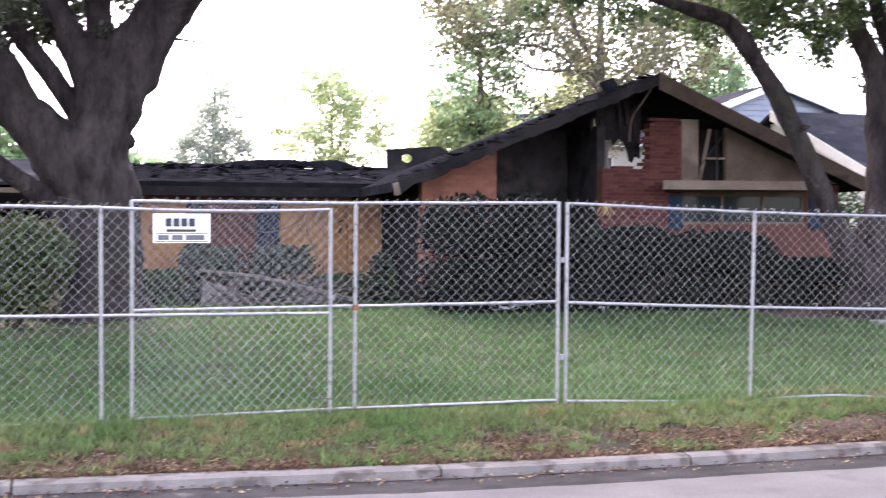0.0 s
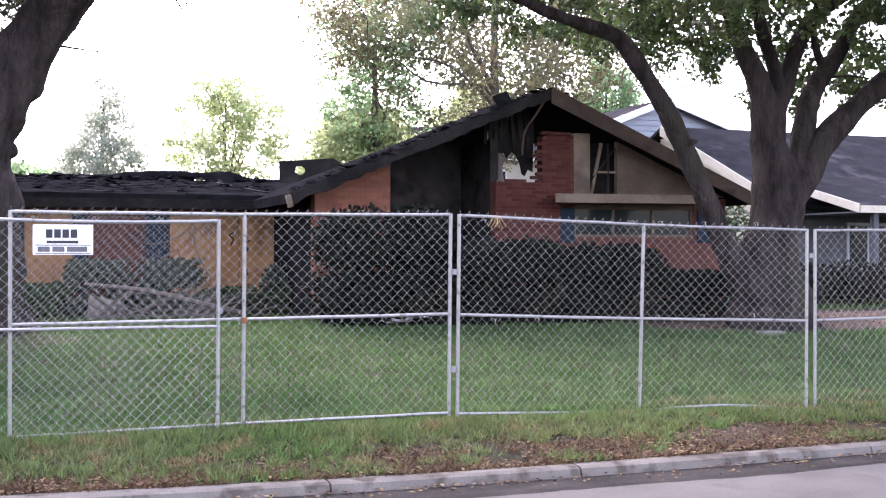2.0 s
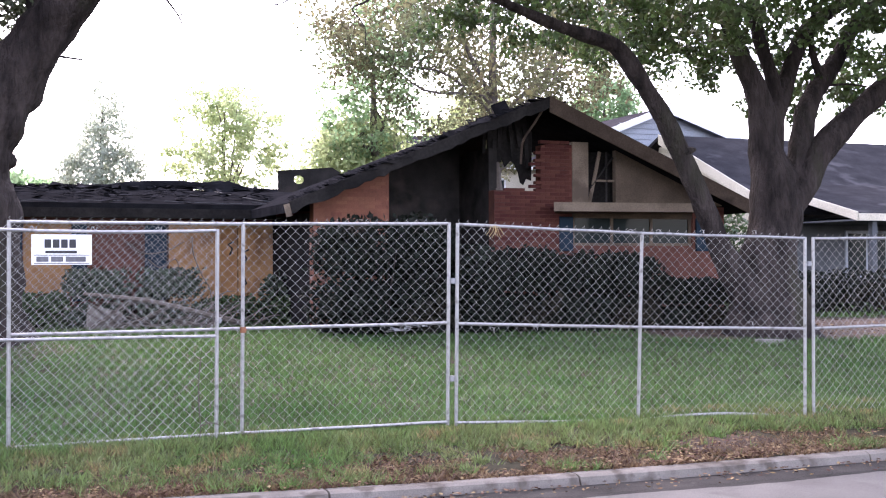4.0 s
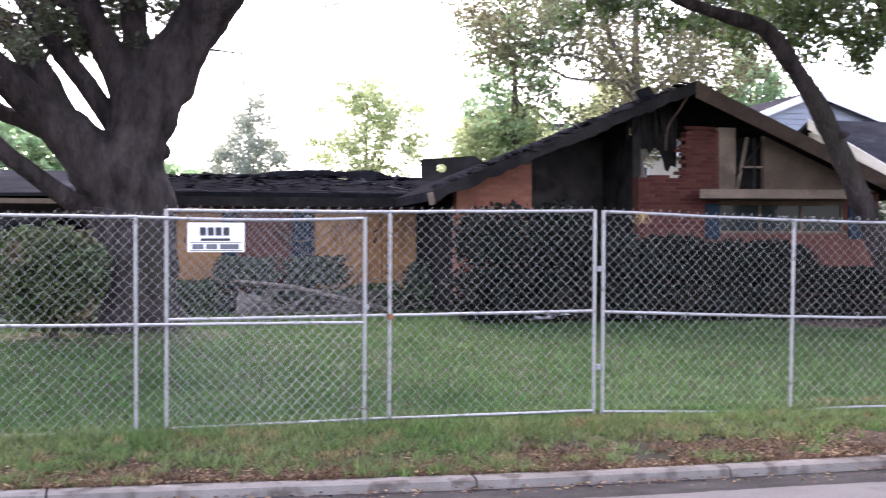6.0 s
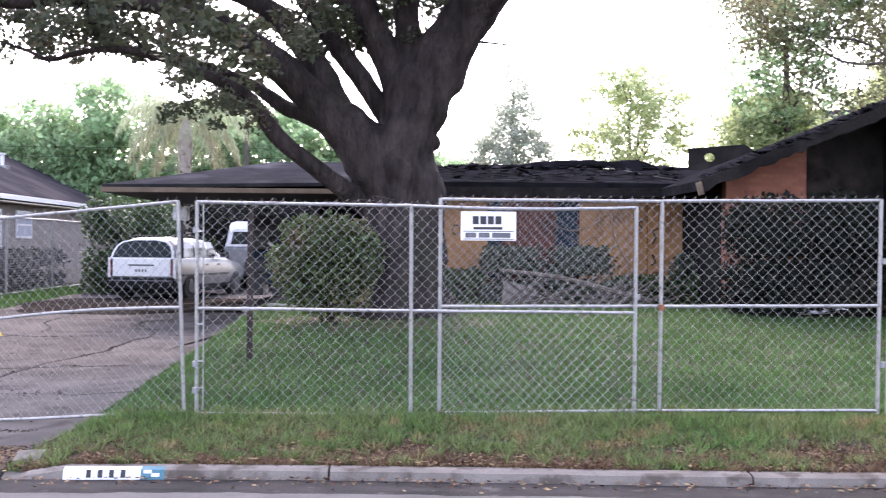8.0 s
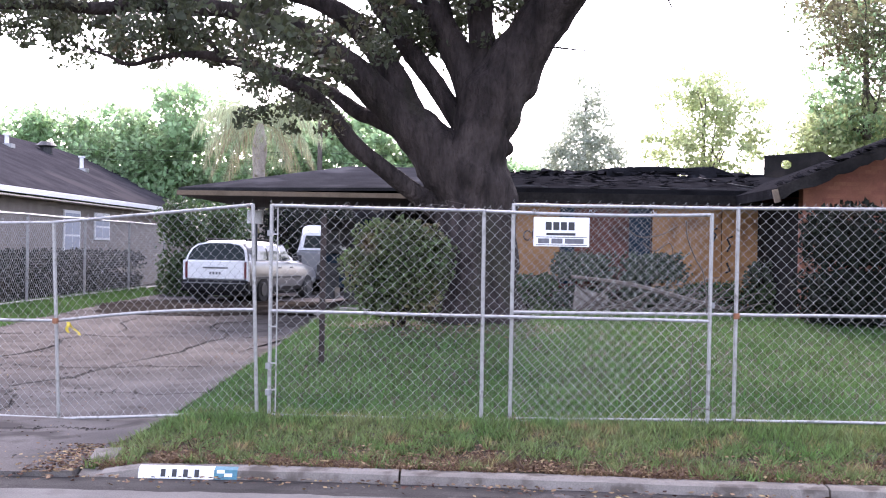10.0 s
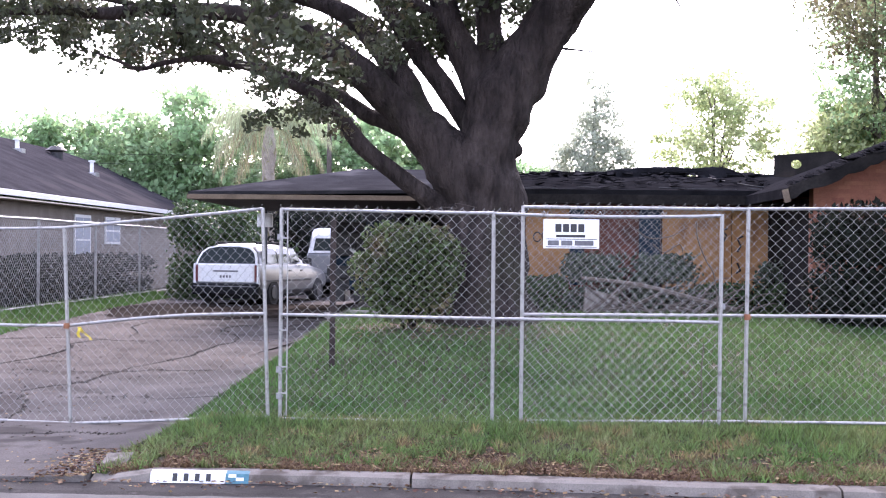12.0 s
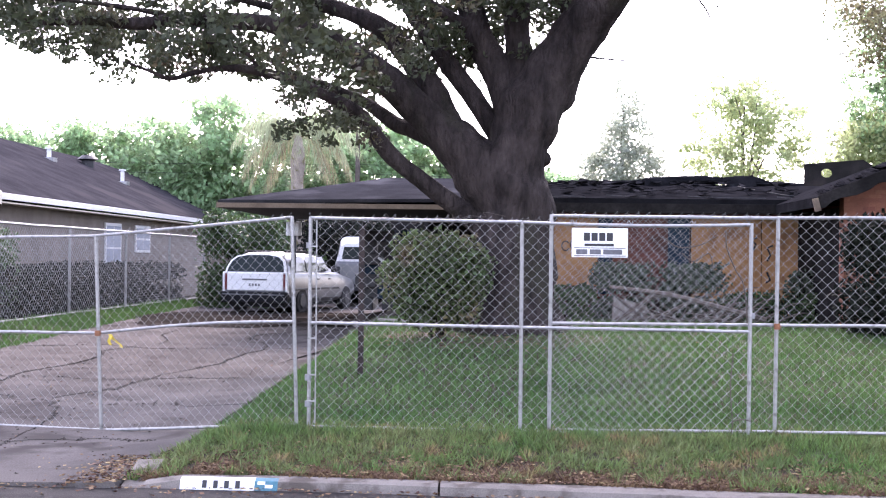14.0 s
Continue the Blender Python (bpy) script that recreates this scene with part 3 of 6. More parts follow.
for lo, hi in (((4.7, 23.5, 0.2), (7.0, 23.6, 2.6)), ((9.9, 22.5, 0.2), (12.7, 22.6, 2.5)), ((12.75, 19.2, 0.2), (12.9, 27.9, 2.5)), ((4.72, 19.2, 0.2), (4.85, 22, 2.4))):
    part("interior_wall", boxes((lo, hi)), M["inside"], house)
part("floor_slab", boxes(((-0.8, 19.0, 0.0), (12.9, 28, FLOOR))), M["stone"], house)

# ---- trees ----
def tree(name, label, x, y, limbs, crown_mesh, leaf_mat, crown_label=""):
    z = float(ground_z(x, y))
    t = thing(name, label, "tree", loc=(x, y, z))
    for i, (nm, rows, sides) in enumerate(limbs):
        part(nm, limb([(a - x, b - y, c - z, r) for a, b, c, r in rows], sides, 0.2, seed=i * 3.7), M["bark"], t, smooth=True)
    if crown_mesh is not None:
        crown_mesh[:, :, 0] -= x
        crown_mesh[:, :, 1] -= y
        crown_mesh[:, :, 2] -= z
        tagged(part("crown", tris("crown", crown_mesh, leaf_mat), leaf_mat, t, crown_label), kind="stuff")
    return t


def clumps(centres, radius, count, size, flat=0.7):
    """Leaf clumps: many leaves round each centre."""
    c = np.repeat(np.asarray(centres), count, axis=0)
    d = rng.normal(size=c.shape)
    d /= np.linalg.norm(d, axis=1, keepdims=True)
    r = np.repeat(np.asarray(radius), count)[:, None] * rng.uniform(0.15, 1.0, (len(c), 1)) ** 0.5
    d[:, 2] *= flat
    return leaves(c + d * r, size, aspect=0.55)


def region(n, fn, lo, hi):
    """n random places in a box where fn(x, y, z) holds."""
    out = np.zeros((0, 3))
    while len(out) < n:
        p = rng.uniform(lo, hi, (n * 3, 3))
        out = np.vstack([out, p[fn(p[:, 0], p[:, 1], p[:, 2])]])
    return out[:n]


TY = 17.7
oak_limbs = [
    ("trunk", [(-0.72, 17.7, 0.25, 1.08), (-0.72, 17.7, 0.6, 0.84), (-0.68, 17.7, 1.25, 0.69), (-0.64, 17.7, 2.13, 0.595), (-0.68, 17.7, 2.61, 0.586), (-0.58, 17.7, 3.09, 0.481), (-0.47, 17.7, 3.53, 0.499), (-0.26, 17.7, 4.01, 0.49), (0.05, 17.7, 4.52, 0.429), (0.34, 17.6, 5, 0.383), (0.71, 17.5, 5.46, 0.346), (1.07, 17.3, 5.89, 0.283), (1.34, 17.1, 6.39, 0.212), (1.55, 16.8, 6.97, 0.125), (1.74, 16.5, 7.61, 0.049)], 36),
    ("limb", [(-1.06, 17.8, 2, 0.264), (-1.54, 17.5, 2.31, 0.156), (-2.05, 17.3, 2.68, 0.133), (-2.5, 17.2, 3.03, 0.124), (-2.75, 17.1, 3.36, 0.114), (-2.93, 17, 3.6, 0.11), (-3.27, 16.95, 3.81, 0.097), (-3.64, 16.9, 3.97, 0.088), (-4.02, 16.85, 4.13, 0.084), (-4.39, 16.8, 4.22, 0.075), (-4.72, 16.75, 4.27, 0.058), (-5.09, 16.7, 4.25, 0.046), (-5.43, 16.7, 4.19, 0.037), (-5.74, 16.6, 4.09, 0.033), (-6.04, 16.5, 4.2, 0.025), (-6.32, 16.4, 4.29, 0.016)], 14),
    ("limb", [(-1.16, 17.9, 2.88, 0.265), (-1.74, 17.9, 3.27, 0.177), (-2.2, 18.1, 3.5, 0.134), (-2.5, 18.3, 3.61, 0.122), (-2.78, 18.5, 3.81, 0.109), (-3.15, 18.8, 4.07, 0.093), (-3.66, 19.1, 4.3, 0.075), (-4.31, 19.5, 4.57, 0.062), (-5.08, 19.9, 5.02, 0.044)], 12),
    ("limb", [(-0.67, 17.7, 2.13, 0.481), (-1.01, 17.7, 2.68, 0.49), (-1.44, 17.7, 3.18, 0.385), (-1.87, 17.7, 3.56, 0.298), (-2.29, 17.6, 3.94, 0.27), (-2.69, 17.55, 4.29, 0.234), (-3.05, 17.5, 4.56, 0.208), (-3.43, 17.4, 4.75, 0.189), (-3.8, 17.2, 4.89, 0.17), (-4.18, 17, 4.95, 0.152), (-4.57, 16.9, 4.99, 0.138), (-5.04, 16.8, 4.98, 0.125), (-5.59, 16.6, 4.96, 0.111), (-6.17, 16.3, 4.85, 0.093), (-6.74, 16, 4.84, 0.072), (-7.28, 15.7, 4.75, 0.047), (-7.8, 15.4, 4.76, 0.023)], 16),
    ("limb", [(-1.61, 17.8, 3.45, 0.229), (-1.93, 17.9, 4.08, 0.221), (-2.25, 18, 4.6, 0.204), (-2.56, 18.05, 4.98, 0.178), (-2.9, 18.1, 5.22, 0.152), (-3.32, 18.2, 5.4, 0.126), (-3.89, 18.3, 5.59, 0.108), (-4.62, 18.5, 5.85, 0.082), (-5.6, 18.7, 6.17, 0.046)], 14),
    ("limb", [(-0.5, 17.8, 2.88, 0.264), (-0.87, 17.9, 3.42, 0.177), (-1.19, 18, 3.89, 0.169), (-1.5, 18.1, 4.31, 0.161), (-1.78, 18.15, 4.71, 0.152), (-2.08, 18.2, 5.12, 0.139), (-2.36, 18.3, 5.55, 0.122), (-2.68, 18.5, 6.13, 0.091), (-3.08, 18.7, 6.92, 0.041)], 12),
    ("limb", [(-0.59, 17.8, 3.5, 0.308), (-0.81, 17.9, 4.12, 0.256), (-1.06, 18, 4.66, 0.24), (-1.26, 18.05, 5.13, 0.223), (-1.41, 18.1, 5.58, 0.197), (-1.66, 18.2, 6.24, 0.144), (-1.96, 18.5, 7.14, 0.055)], 14),
    ("limb", [(-0.51, 17.75, 3.58, 0.307), (-0.58, 17.9, 4.39, 0.221), (-0.6, 17.95, 5.02, 0.204), (-0.6, 18, 5.56, 0.187), (-0.54, 18.1, 6.3, 0.143), (-0.41, 18.2, 7.23, 0.054)], 14),
    ("limb", [(-1.26, 18, 5.12, 0.107), (-1.52, 17.9, 5.2, 0.097), (-1.85, 17.8, 5.38, 0.079), (-2.2, 17.7, 5.59, 0.061), (-2.59, 17.6, 5.83, 0.035)], 10),
    ("limb", [(-3.71, 17.2, 4.94, 0.068), (-4.17, 17.1, 5.2, 0.064), (-4.73, 16.9, 5.32, 0.05), (-5.37, 16.7, 5.45, 0.033)], 9),
    ("limb", [(-4.44, 16.8, 4.22, 0.037), (-4.6, 16.75, 4.47, 0.033), (-4.89, 16.7, 4.59, 0.025), (-5.27, 16.7, 4.65, 0.017)], 7),
    ("limb", [(-5.59, 16.6, 4.96, 0.049), (-6.04, 16.4, 5.05, 0.041), (-6.64, 16.2, 5.11, 0.032), (-7.28, 15.9, 5.12, 0.02)], 8),
    ("limb", [(0.34, 17.6, 5, 0.113), (0.13, 17.8, 5.43, 0.106), (0, 18.1, 6.12, 0.071), (-0.09, 18.3, 6.8, 0.032)], 10),
    ("twig", [(0.44, 17.7, 4.62, 0.022), (0.74, 17.7, 4.59, 0.013), (1.07, 17.7, 4.56, 0.009)], 6),
    ("twig", [(1.21, 17.4, 6.21, 0.026), (1.71, 16.7, 5.62, 0.017), (1.92, 16.1, 5.16, 0.014), (2.01, 16, 5, 0.013), (2.08, 16, 4.86, 0.008)], 6),
    ("twig", [(2.01, 16, 5, 0.01), (2.21, 16, 5.06, 0.009), (2.44, 16, 5.12, 0.006)], 5),
    ("knot", [(-0.33, 17.65, 2.96, 0.157), (-0.15, 17.65, 3.05, 0.122), (-0.08, 17.65, 3.08, 0.052)], 10),
]


def low_l(x):
    return np.interp(x, [-10.5, -8.8, -7.8, -7.0, -6.0, -4.8, -3.7, -3.0, -2.3, -1.2, 0.0, 1.0, 2.5, 4], [5.3, 4.95, 4.6, 4.25, 4.3, 4.3, 3.6, 3.35, 4.0, 4.9, 5.3, 5.75, 6.0, 6.6])


def crown_l(x, y, z):
    return (z > low_l(x) + 0.25 + 0.02 * (y - 17) ** 2) & (((x + 3.2) / 7.2) ** 2 + ((y - 17.3) / 5.2) ** 2 + ((z - 5.2) / 4.2) ** 2 < 1)


cl = region(250, crown_l, (-11, 12, 3.8), (4, 23, 9.5))
low = region(165, lambda x, y, z: (np.abs(z - low_l(x) - 0.45) < 0.45) & (np.abs(y - 17) < 2.6), (-9.5, 14, 3.6), (0.2, 20, 6.2))
mid = region(70, lambda x, y, z: z > 4.3 - 0.25 * x, (-2.6, 17.6, 4.6), (0.3, 20, 7.2))
hang = region(17, lambda x, y, z: z > 2.9, (-4.1, 16.4, 3.15), (-2.7, 18.2, 3.9))
crown = np.concatenate([clumps(mid, rng.uniform(0.25, 0.45, len(mid)), 100, 0.11), clumps(hang, rng.uniform(0.15, 0.3, len(hang)), 70, 0.09), clumps(cl, rng.uniform(0.3, 0.62, len(cl)), 115, 0.12), clumps(cl, rng.uniform(0.15, 0.3, len(cl)), 14, 0.22), clumps(low, rng.uniform(0.18, 0.36, len(low)), 80, 0.1)])
tree("oak_tree", "large spreading oak with thick grey-brown trunk on the lawn", -0.72, TY, oak_limbs, crown, M["leaf"])

RYT = 16.0
oak2 = [
    ("trunk", [(11.84, 16, 0.15, 0.95), (11.84, 16, 0.5, 0.74), (11.86, 16, 0.95, 0.6), (11.79, 16, 1.45, 0.51), (11.94, 16, 2.12, 0.43), (11.98, 16, 2.69, 0.414), (11.87, 16, 3.16, 0.35), (11.74, 16, 3.63, 0.247), (11.72, 16, 4.06, 0.223), (11.56, 16, 4.48, 0.183), (11.32, 16, 4.94, 0.167), (11.17, 16.1, 5.42, 0.152), (11, 16.1, 5.89, 0.136), (10.82, 16.2, 6.56, 0.105), (10.56, 16.3, 7.51, 0.049)], 22),
    ("limb", [(11.55, 15.9, 0.7, 0.36), (10.83, 15.9, 1.73, 0.206), (10.56, 15.9, 2.32, 0.174), (10.18, 15.9, 3.09, 0.17), (9.79, 15.85, 3.74, 0.166), (9.49, 15.8, 4.14, 0.157), (9.06, 15.7, 4.63, 0.141), (8.72, 15.65, 4.92, 0.129), (8.22, 15.6, 5.05, 0.113), (7.65, 15.5, 5.15, 0.093), (7.13, 15.5, 5.31, 0.077), (6.75, 15.4, 5.4, 0.065), (6.17, 15.3, 5.57, 0.046), (5.42, 15.2, 5.78, 0.023)], 14),
    ("limb", [(11.99, 16.1, 3.32, 0.2), (12.04, 16.1, 3.9, 0.184), (12.26, 16.15, 4.39, 0.161), (12.44, 16.2, 4.86, 0.149), (12.74, 16.25, 5.44, 0.145), (13.21, 16.3, 5.83, 0.134), (13.78, 16.35, 6.18, 0.114), (14.51, 16.4, 6.71, 0.073)], 12),
    ("limb", [(12.14, 16.1, 4.14, 0.136), (12.05, 16.2, 4.73, 0.121), (11.89, 16.3, 5.32, 0.113), (11.8, 16.35, 5.9, 0.102), (11.69, 16.4, 6.58, 0.065)], 11),
    ("limb", [(12.14, 16, 2.6, 0.279), (12.4, 16, 3.08, 0.247), (12.55, 16.05, 3.52, 0.208), (12.66, 16.1, 4.02, 0.192), (12.89, 16.15, 4.42, 0.177), (13.17, 16.2, 4.77, 0.161), (13.51, 16.25, 5.16, 0.145), (13.84, 16.3, 5.66, 0.138), (14.26, 16.35, 6.08, 0.114), (14.89, 16.4, 6.75, 0.073)], 13),
    ("limb", [(12.19, 15.95, 2.5, 0.286), (12.53, 15.9, 2.98, 0.261), (12.84, 15.85, 3.44, 0.237), (13.19, 15.8, 3.82, 0.22), (13.54, 15.75, 4.14, 0.204), (13.89, 15.7, 4.46, 0.188), (14.41, 15.6, 4.96, 0.156), (15.19, 15.5, 5.68, 0.108), (16.12, 15.4, 6.52, 0.046)], 13),
    ("limb", [(13.12, 16.2, 4.68, 0.081), (12.86, 16.1, 5.05, 0.072), (12.72, 16, 5.51, 0.06), (12.76, 15.9, 5.97, 0.047)], 8),
    ("twig", [(13.04, 16.1, 4.57, 0.024), (13.42, 16, 4.61, 0.02), (13.82, 15.9, 4.58, 0.012)], 6),
    ("twig", [(5.08, 15.2, 5.63, 0.019), (4.53, 15.2, 5.23, 0.015), (4.31, 15.2, 5.1, 0.011), (4.49, 15.2, 4.86, 0.009), (4.5, 15.2, 4.58, 0.006)], 5),
    ("twig", [(3.75, 15.2, 5.4, 0.015), (3.27, 15.2, 5.09, 0.011), (3.11, 15.2, 5.14, 0.008)], 5),
    ("knot", [(10.05, 15.8, 3.3, 0.087), (10.17, 15.75, 3.34, 0.055), (10.25, 15.75, 3.36, 0.027)], 8),
]


def low_r(x):
    return np.interp(x, [3.5, 5.8, 6.9, 8.6, 9.8, 10.9, 12.0, 12.8, 13.7, 14.9, 18.3], [7.1, 6.2, 5.5, 5.2, 5.0, 4.9, 5.0, 4.6, 4.25, 4.25, 4.8])


def crown_r(x, y, z):
    return (z > low_r(x) + 0.2 + 0.03 * (y - 16.1) ** 2) & (((x - 11.5) / 7.4) ** 2 + ((y - 16.1) / 5.4) ** 2 + ((z - 5.7) / 4.5) ** 2 < 1)


cr = region(300, crown_r, (3.5, 10.5, 4.1), (19.4, 21.8, 10.2))
lowr = region(230, lambda x, y, z: (np.abs(z - low_r(x) - 0.55) < 0.55) & (np.abs(y - 16.6) < 2.7), (6.0, 13.8, 3.9), (17.2, 19.5, 6.7))
# over: unseen canopy above the view, added to shade lawn and verge
over = region(300, lambda x, y, z: ((x - 11.5) / 7.5) ** 2 + ((y - 11.5) / 5.5) ** 2 < 1, (4.5, 6.0, 6.3), (19, 16.5, 8.8))
crown = np.concatenate([clumps(over, rng.uniform(0.5, 0.9, len(over)), 70, 0.24), clumps(cr, rng.uniform(0.34, 0.68, len(cr)), 90, 0.125), clumps(cr, rng.uniform(0.23, 0.4, len(cr)), 10, 0.22), clumps(lowr, rng.uniform(0.2, 0.4, len(lowr)), 80, 0.115)])
tree("oak_tree", "oak with several leaning limbs in bare earth", 11.84, RYT, oak2, crown, M["leaf_green"])

# ---- driveway ----
def drive_right(y):
    return float(np.interp(y, [7.3, 8.2, 9.2, 12, 14, 17.6, 21, 28, 36], [-3.5, -3.55, -3.42, -3.48, -3.5, -3.05, -2.7, -2.6, -2.6]))


driveway = thing("driveway", "cracked pinkish-grey concrete driveway", "driveway", kind="structure")
YS = [7.42, 9.25, 11.9, 14.7, 18.6, 23.0, 28.0, 37.0]
US = [0.0, 0.34, 0.66, 1.0]


def drive_pt(u, v):
    y = float(np.interp(v, range(len(YS)), YS))
    xr, xl = drive_right(y), -8.9
    x = xl + (xr - xl) * u
    inner = 0.0 if u in (0.0, 1.0) else 1.0
    dx = 1.1 * noise.noise((x * 0.5, y * 0.45, 1.3)) + 0.14 * noise.noise((x * 3, y * 3, 2.2))
    dy = (1.0 * noise.noise((x * 0.45, y * 0.3, 5.9)) + 0.2 * noise.noise((x * 3, y * 3, 7.7))) * (0 if v in (0, len(YS) - 1) else 1)
    return Vector((x + dx * inner, y + dy, 0))


rims = []
for j in range(len(YS) - 1):
    for i in range(3):
        n = 11
        us, vs = np.linspace(US[i], US[i + 1], n), np.linspace(j, j + 1, n)
        # exact ends keep the outer edges straight
        per = [drive_pt(u if 0 < k < n - 1 else (US[i] if k == 0 else US[i + 1]), j) for k, u in enumerate(us)]
        per += [drive_pt(US[i + 1], v) for v in vs[1:]]
        per += [drive_pt(u if 0 < k < n - 1 else (US[i] if k == 0 else US[i + 1]), j + 1) for k, u in reversed(list(enumerate(us[:-1])))]
        per += [drive_pt(US[i], v) for v in vs[1:-1][::-1]]
        c = sum(per, Vector()) / len(per)
        rims += [a.lerp(b, k / 12) for a, b in zip(per, per[1:]) for k in range(12)]
        tilt = rng.uniform(-0.012, 0.012)
        bm = bmesh.new()
        gap = 0.01 + 0.03 * rng.random() ** 2

        def lift(p, dz):
            return (p.x, p.y, float(ground_z(p.x, p.y)) + dz + tilt * (p.x - c.x) * 0.5)
        top, mid, bot = [], [], []
        for p in per:
            q = c + (p - c) * (1 - gap / max((p - c).length, 0.1))
            m2 = c + (p - c) * 0.5
            top.append(bm.verts.new(lift(q, 0.035)))
            mid.append(bm.verts.new(lift(m2, 0.04)))
            bot.append(bm.verts.new(lift(q, -0.08)))
        cv = bm.verts.new(lift(c, 0.04))
        k = len(per)
        for a in range(k):
            b = (a + 1) % k
            bm.faces.new((top[a], top[b], mid[b], mid[a]))
            bm.faces.new((mid[a], mid[b], cv))
            bm.faces.new((bot[a], bot[b], top[b], top[a]))
        part("slab", bm, M["drive"], driveway)

# crumbs of broken concrete and soil along the cracks, and grit over the slabs
crumbs = []
grit = [Vector((rng.uniform(-8.8, -3.6), rng.uniform(7.5, 18), 0)) for _ in range(1400)]
for p in [r for r in rims if -8.8 < r.x < drive_right(r.y) - 0.1 and r.y < 22 and rng.random() < 0.3 + 1.1 * max(0.0, noise.noise((r.x * 1.3, r.y * 1.3, 4.4)))] + grit:
    s = 0.006 + 0.016 * rng.random() ** 3
    q = Vector((p.x + rng.normal(0, 0.035), p.y + rng.normal(0, 0.035), 0))
    zc = float(ground_z(q.x, q.y)) + 0.034
    a0 = rng.uniform(0, 6.28)
    ring = [Vector((q.x + s * rng.uniform(0.7, 1.4) * math.cos(a0 + 1.571 * k), q.y + s * rng.uniform(0.7, 1.4) * math.sin(a0 + 1.571 * k), zc)) for k in range(4)]
    up_v = [v.lerp(q, 0.4) + Vector((0, 0, s * rng.uniform(0.5, 1.1))) for v in ring]
    for v in up_v:
        v.z = zc + s * rng.uniform(0.4, 1.0)
    crumbs.append([tuple(v) for v in up_v])
    for k in range(4):
        crumbs.append([tuple(ring[k]), tuple(ring[(k + 1) % 4]), tuple(up_v[(k + 1) % 4]), tuple(up_v[k])])
crumb_mat = mat("crack_crumbs", (0.035, 0.03, 0.026), (0.13, 0.11, 0.095), 9, 60, 0.95, 0.2, island=0.6, spec=0.1)
tagged(part("crumbs", tris("crumbs", np.array(crumbs), crumb_mat), crumb_mat, driveway, "dark crumbs of broken concrete and soil"), kind="stuff")

# kerb return beside the driveway
kr = bmesh.new()
a = [(-3.5, 7.42, -0.22), (-3.32, 7.5, -0.2), (-3.36, 8.12, -0.09), (-3.56, 8.12, -0.1)]
tv = [kr.verts.new(p) for p in a]
bv = [kr.verts.new((p[0], p[1], -0.4)) for p in a]
kr.faces.new(tv)
for i in range(4):
    kr.faces.new((tv[i], bv[i], bv[(i + 1) % 4], tv[(i + 1) % 4]))
tagged(part("kerb_return", kr, M["kerb"]), "worn pale concrete kerb return beside the driveway", "kerb", kind="structure")


def kerb_face(x, s, lift=0.004):
    """A place on the kerb's rolled face; s runs from the top (0) to the foot (1)."""
    y = float(kerb_y(x))
    o = np.interp(s, [0, 0.25, 1], [0.05, 0.0, -0.028])
    z = np.interp(s, [0, 0.25, 1], [-0.118, -0.133, -0.198]) - 0.05 * float(smooth01(-x, 3.12, 3.42))
    return (x, y + o - lift * 1.3, z + lift)


def kerb_patch(x0, x1, s0, s1, lift):
    V, F = [], []
    xs_ = np.linspace(x0, x1, 4)
    ss = sorted({s0, s1, *([0.25] if s0 < 0.25 < s1 else [])})
    for s in ss:
        V += [kerb_face(x, s, lift) for x in xs_]
    for j in range(len(ss) - 1):
        F += [(j * 4 + i, j * 4 + i + 1, (j + 1) * 4 + i + 1, (j + 1) * 4 + i) for i in range(3)]
    return V, F


num = thing("kerb_number_panel", "white painted number panel with teal end on the kerb", "painted sign")
part("panel", raw("panel", *kerb_patch(-3.06, -2.522, 0.0, 1.0, 0.003), M["white"]), M["white"], num)
emb = part("emblem", raw("emblem", *kerb_patch(-2.52, -2.355, 0.0, 1.0, 0.003), M["teal"]), M["teal"], num, "teal painted emblem")
for x in (-2.9, -2.82, -2.74, -2.66):
    part("bar", raw("bar", *kerb_patch(x, x + 0.034, 0.28, 0.88, 0.006), M["black"]), M["black"], num)
for x, s in ((-2.5, 0.3), (-2.445, 0.55)):
    part("mark", raw("mark", *kerb_patch(x, x + 0.055, s, s + 0.25, 0.006), M["white"]), M["white"], emb)

# ---- fence fittings ----
sign = thing("fence_sign", "white metal sign with dark lettering bars on the chain-link", "sign", loc=(0.053, 9.305, 1.63))
part("plate", boxes(((-0.238, -0.004, -0.125), (0.238, 0.002, 0.125)), bevel=0.002), M["white"], sign)
for x in (-0.11, -0.045, 0.02, 0.085):
    part("bar", boxes(((x - 0.026, -0.008, 0.015), (x + 0.026, -0.0045, 0.085))), M["black"], sign)
part("bar", boxes(((-0.13, -0.008, -0.03), (0.12, -0.0045, -0.008))), M["black"], sign)
for z in (-0.045, -0.112):
    part("rule", boxes(((-0.22, -0.008, z - 0.003), (0.22, -0.0045, z + 0.003))), M["black"], sign)
for x0, w in ((-0.2, 0.095), (-0.085, 0.095), (0.03, 0.16)):
    part("bar", boxes(((x0, -0.008, -0.1), (x0 + w, -0.0045, -0.057))), M["plastic"], sign)


def clamp(x, y, z, material, label):
    c = thing("fence_clamp", label, "clamp", loc=(x, y, z), group="fence clamps")
    bm = bmesh.new()
    tube(bm, [(0, 0, -0.025), (0, 0, 0), (0, 0, 0.025)], [0.027] * 3, 10)
    part("band", bm, material, c, smooth=True)
    part("bolt", boxes(((0.018, -0.006, -0.006), (0.036, 0.006, 0.006)), bevel=0.002), material, c)


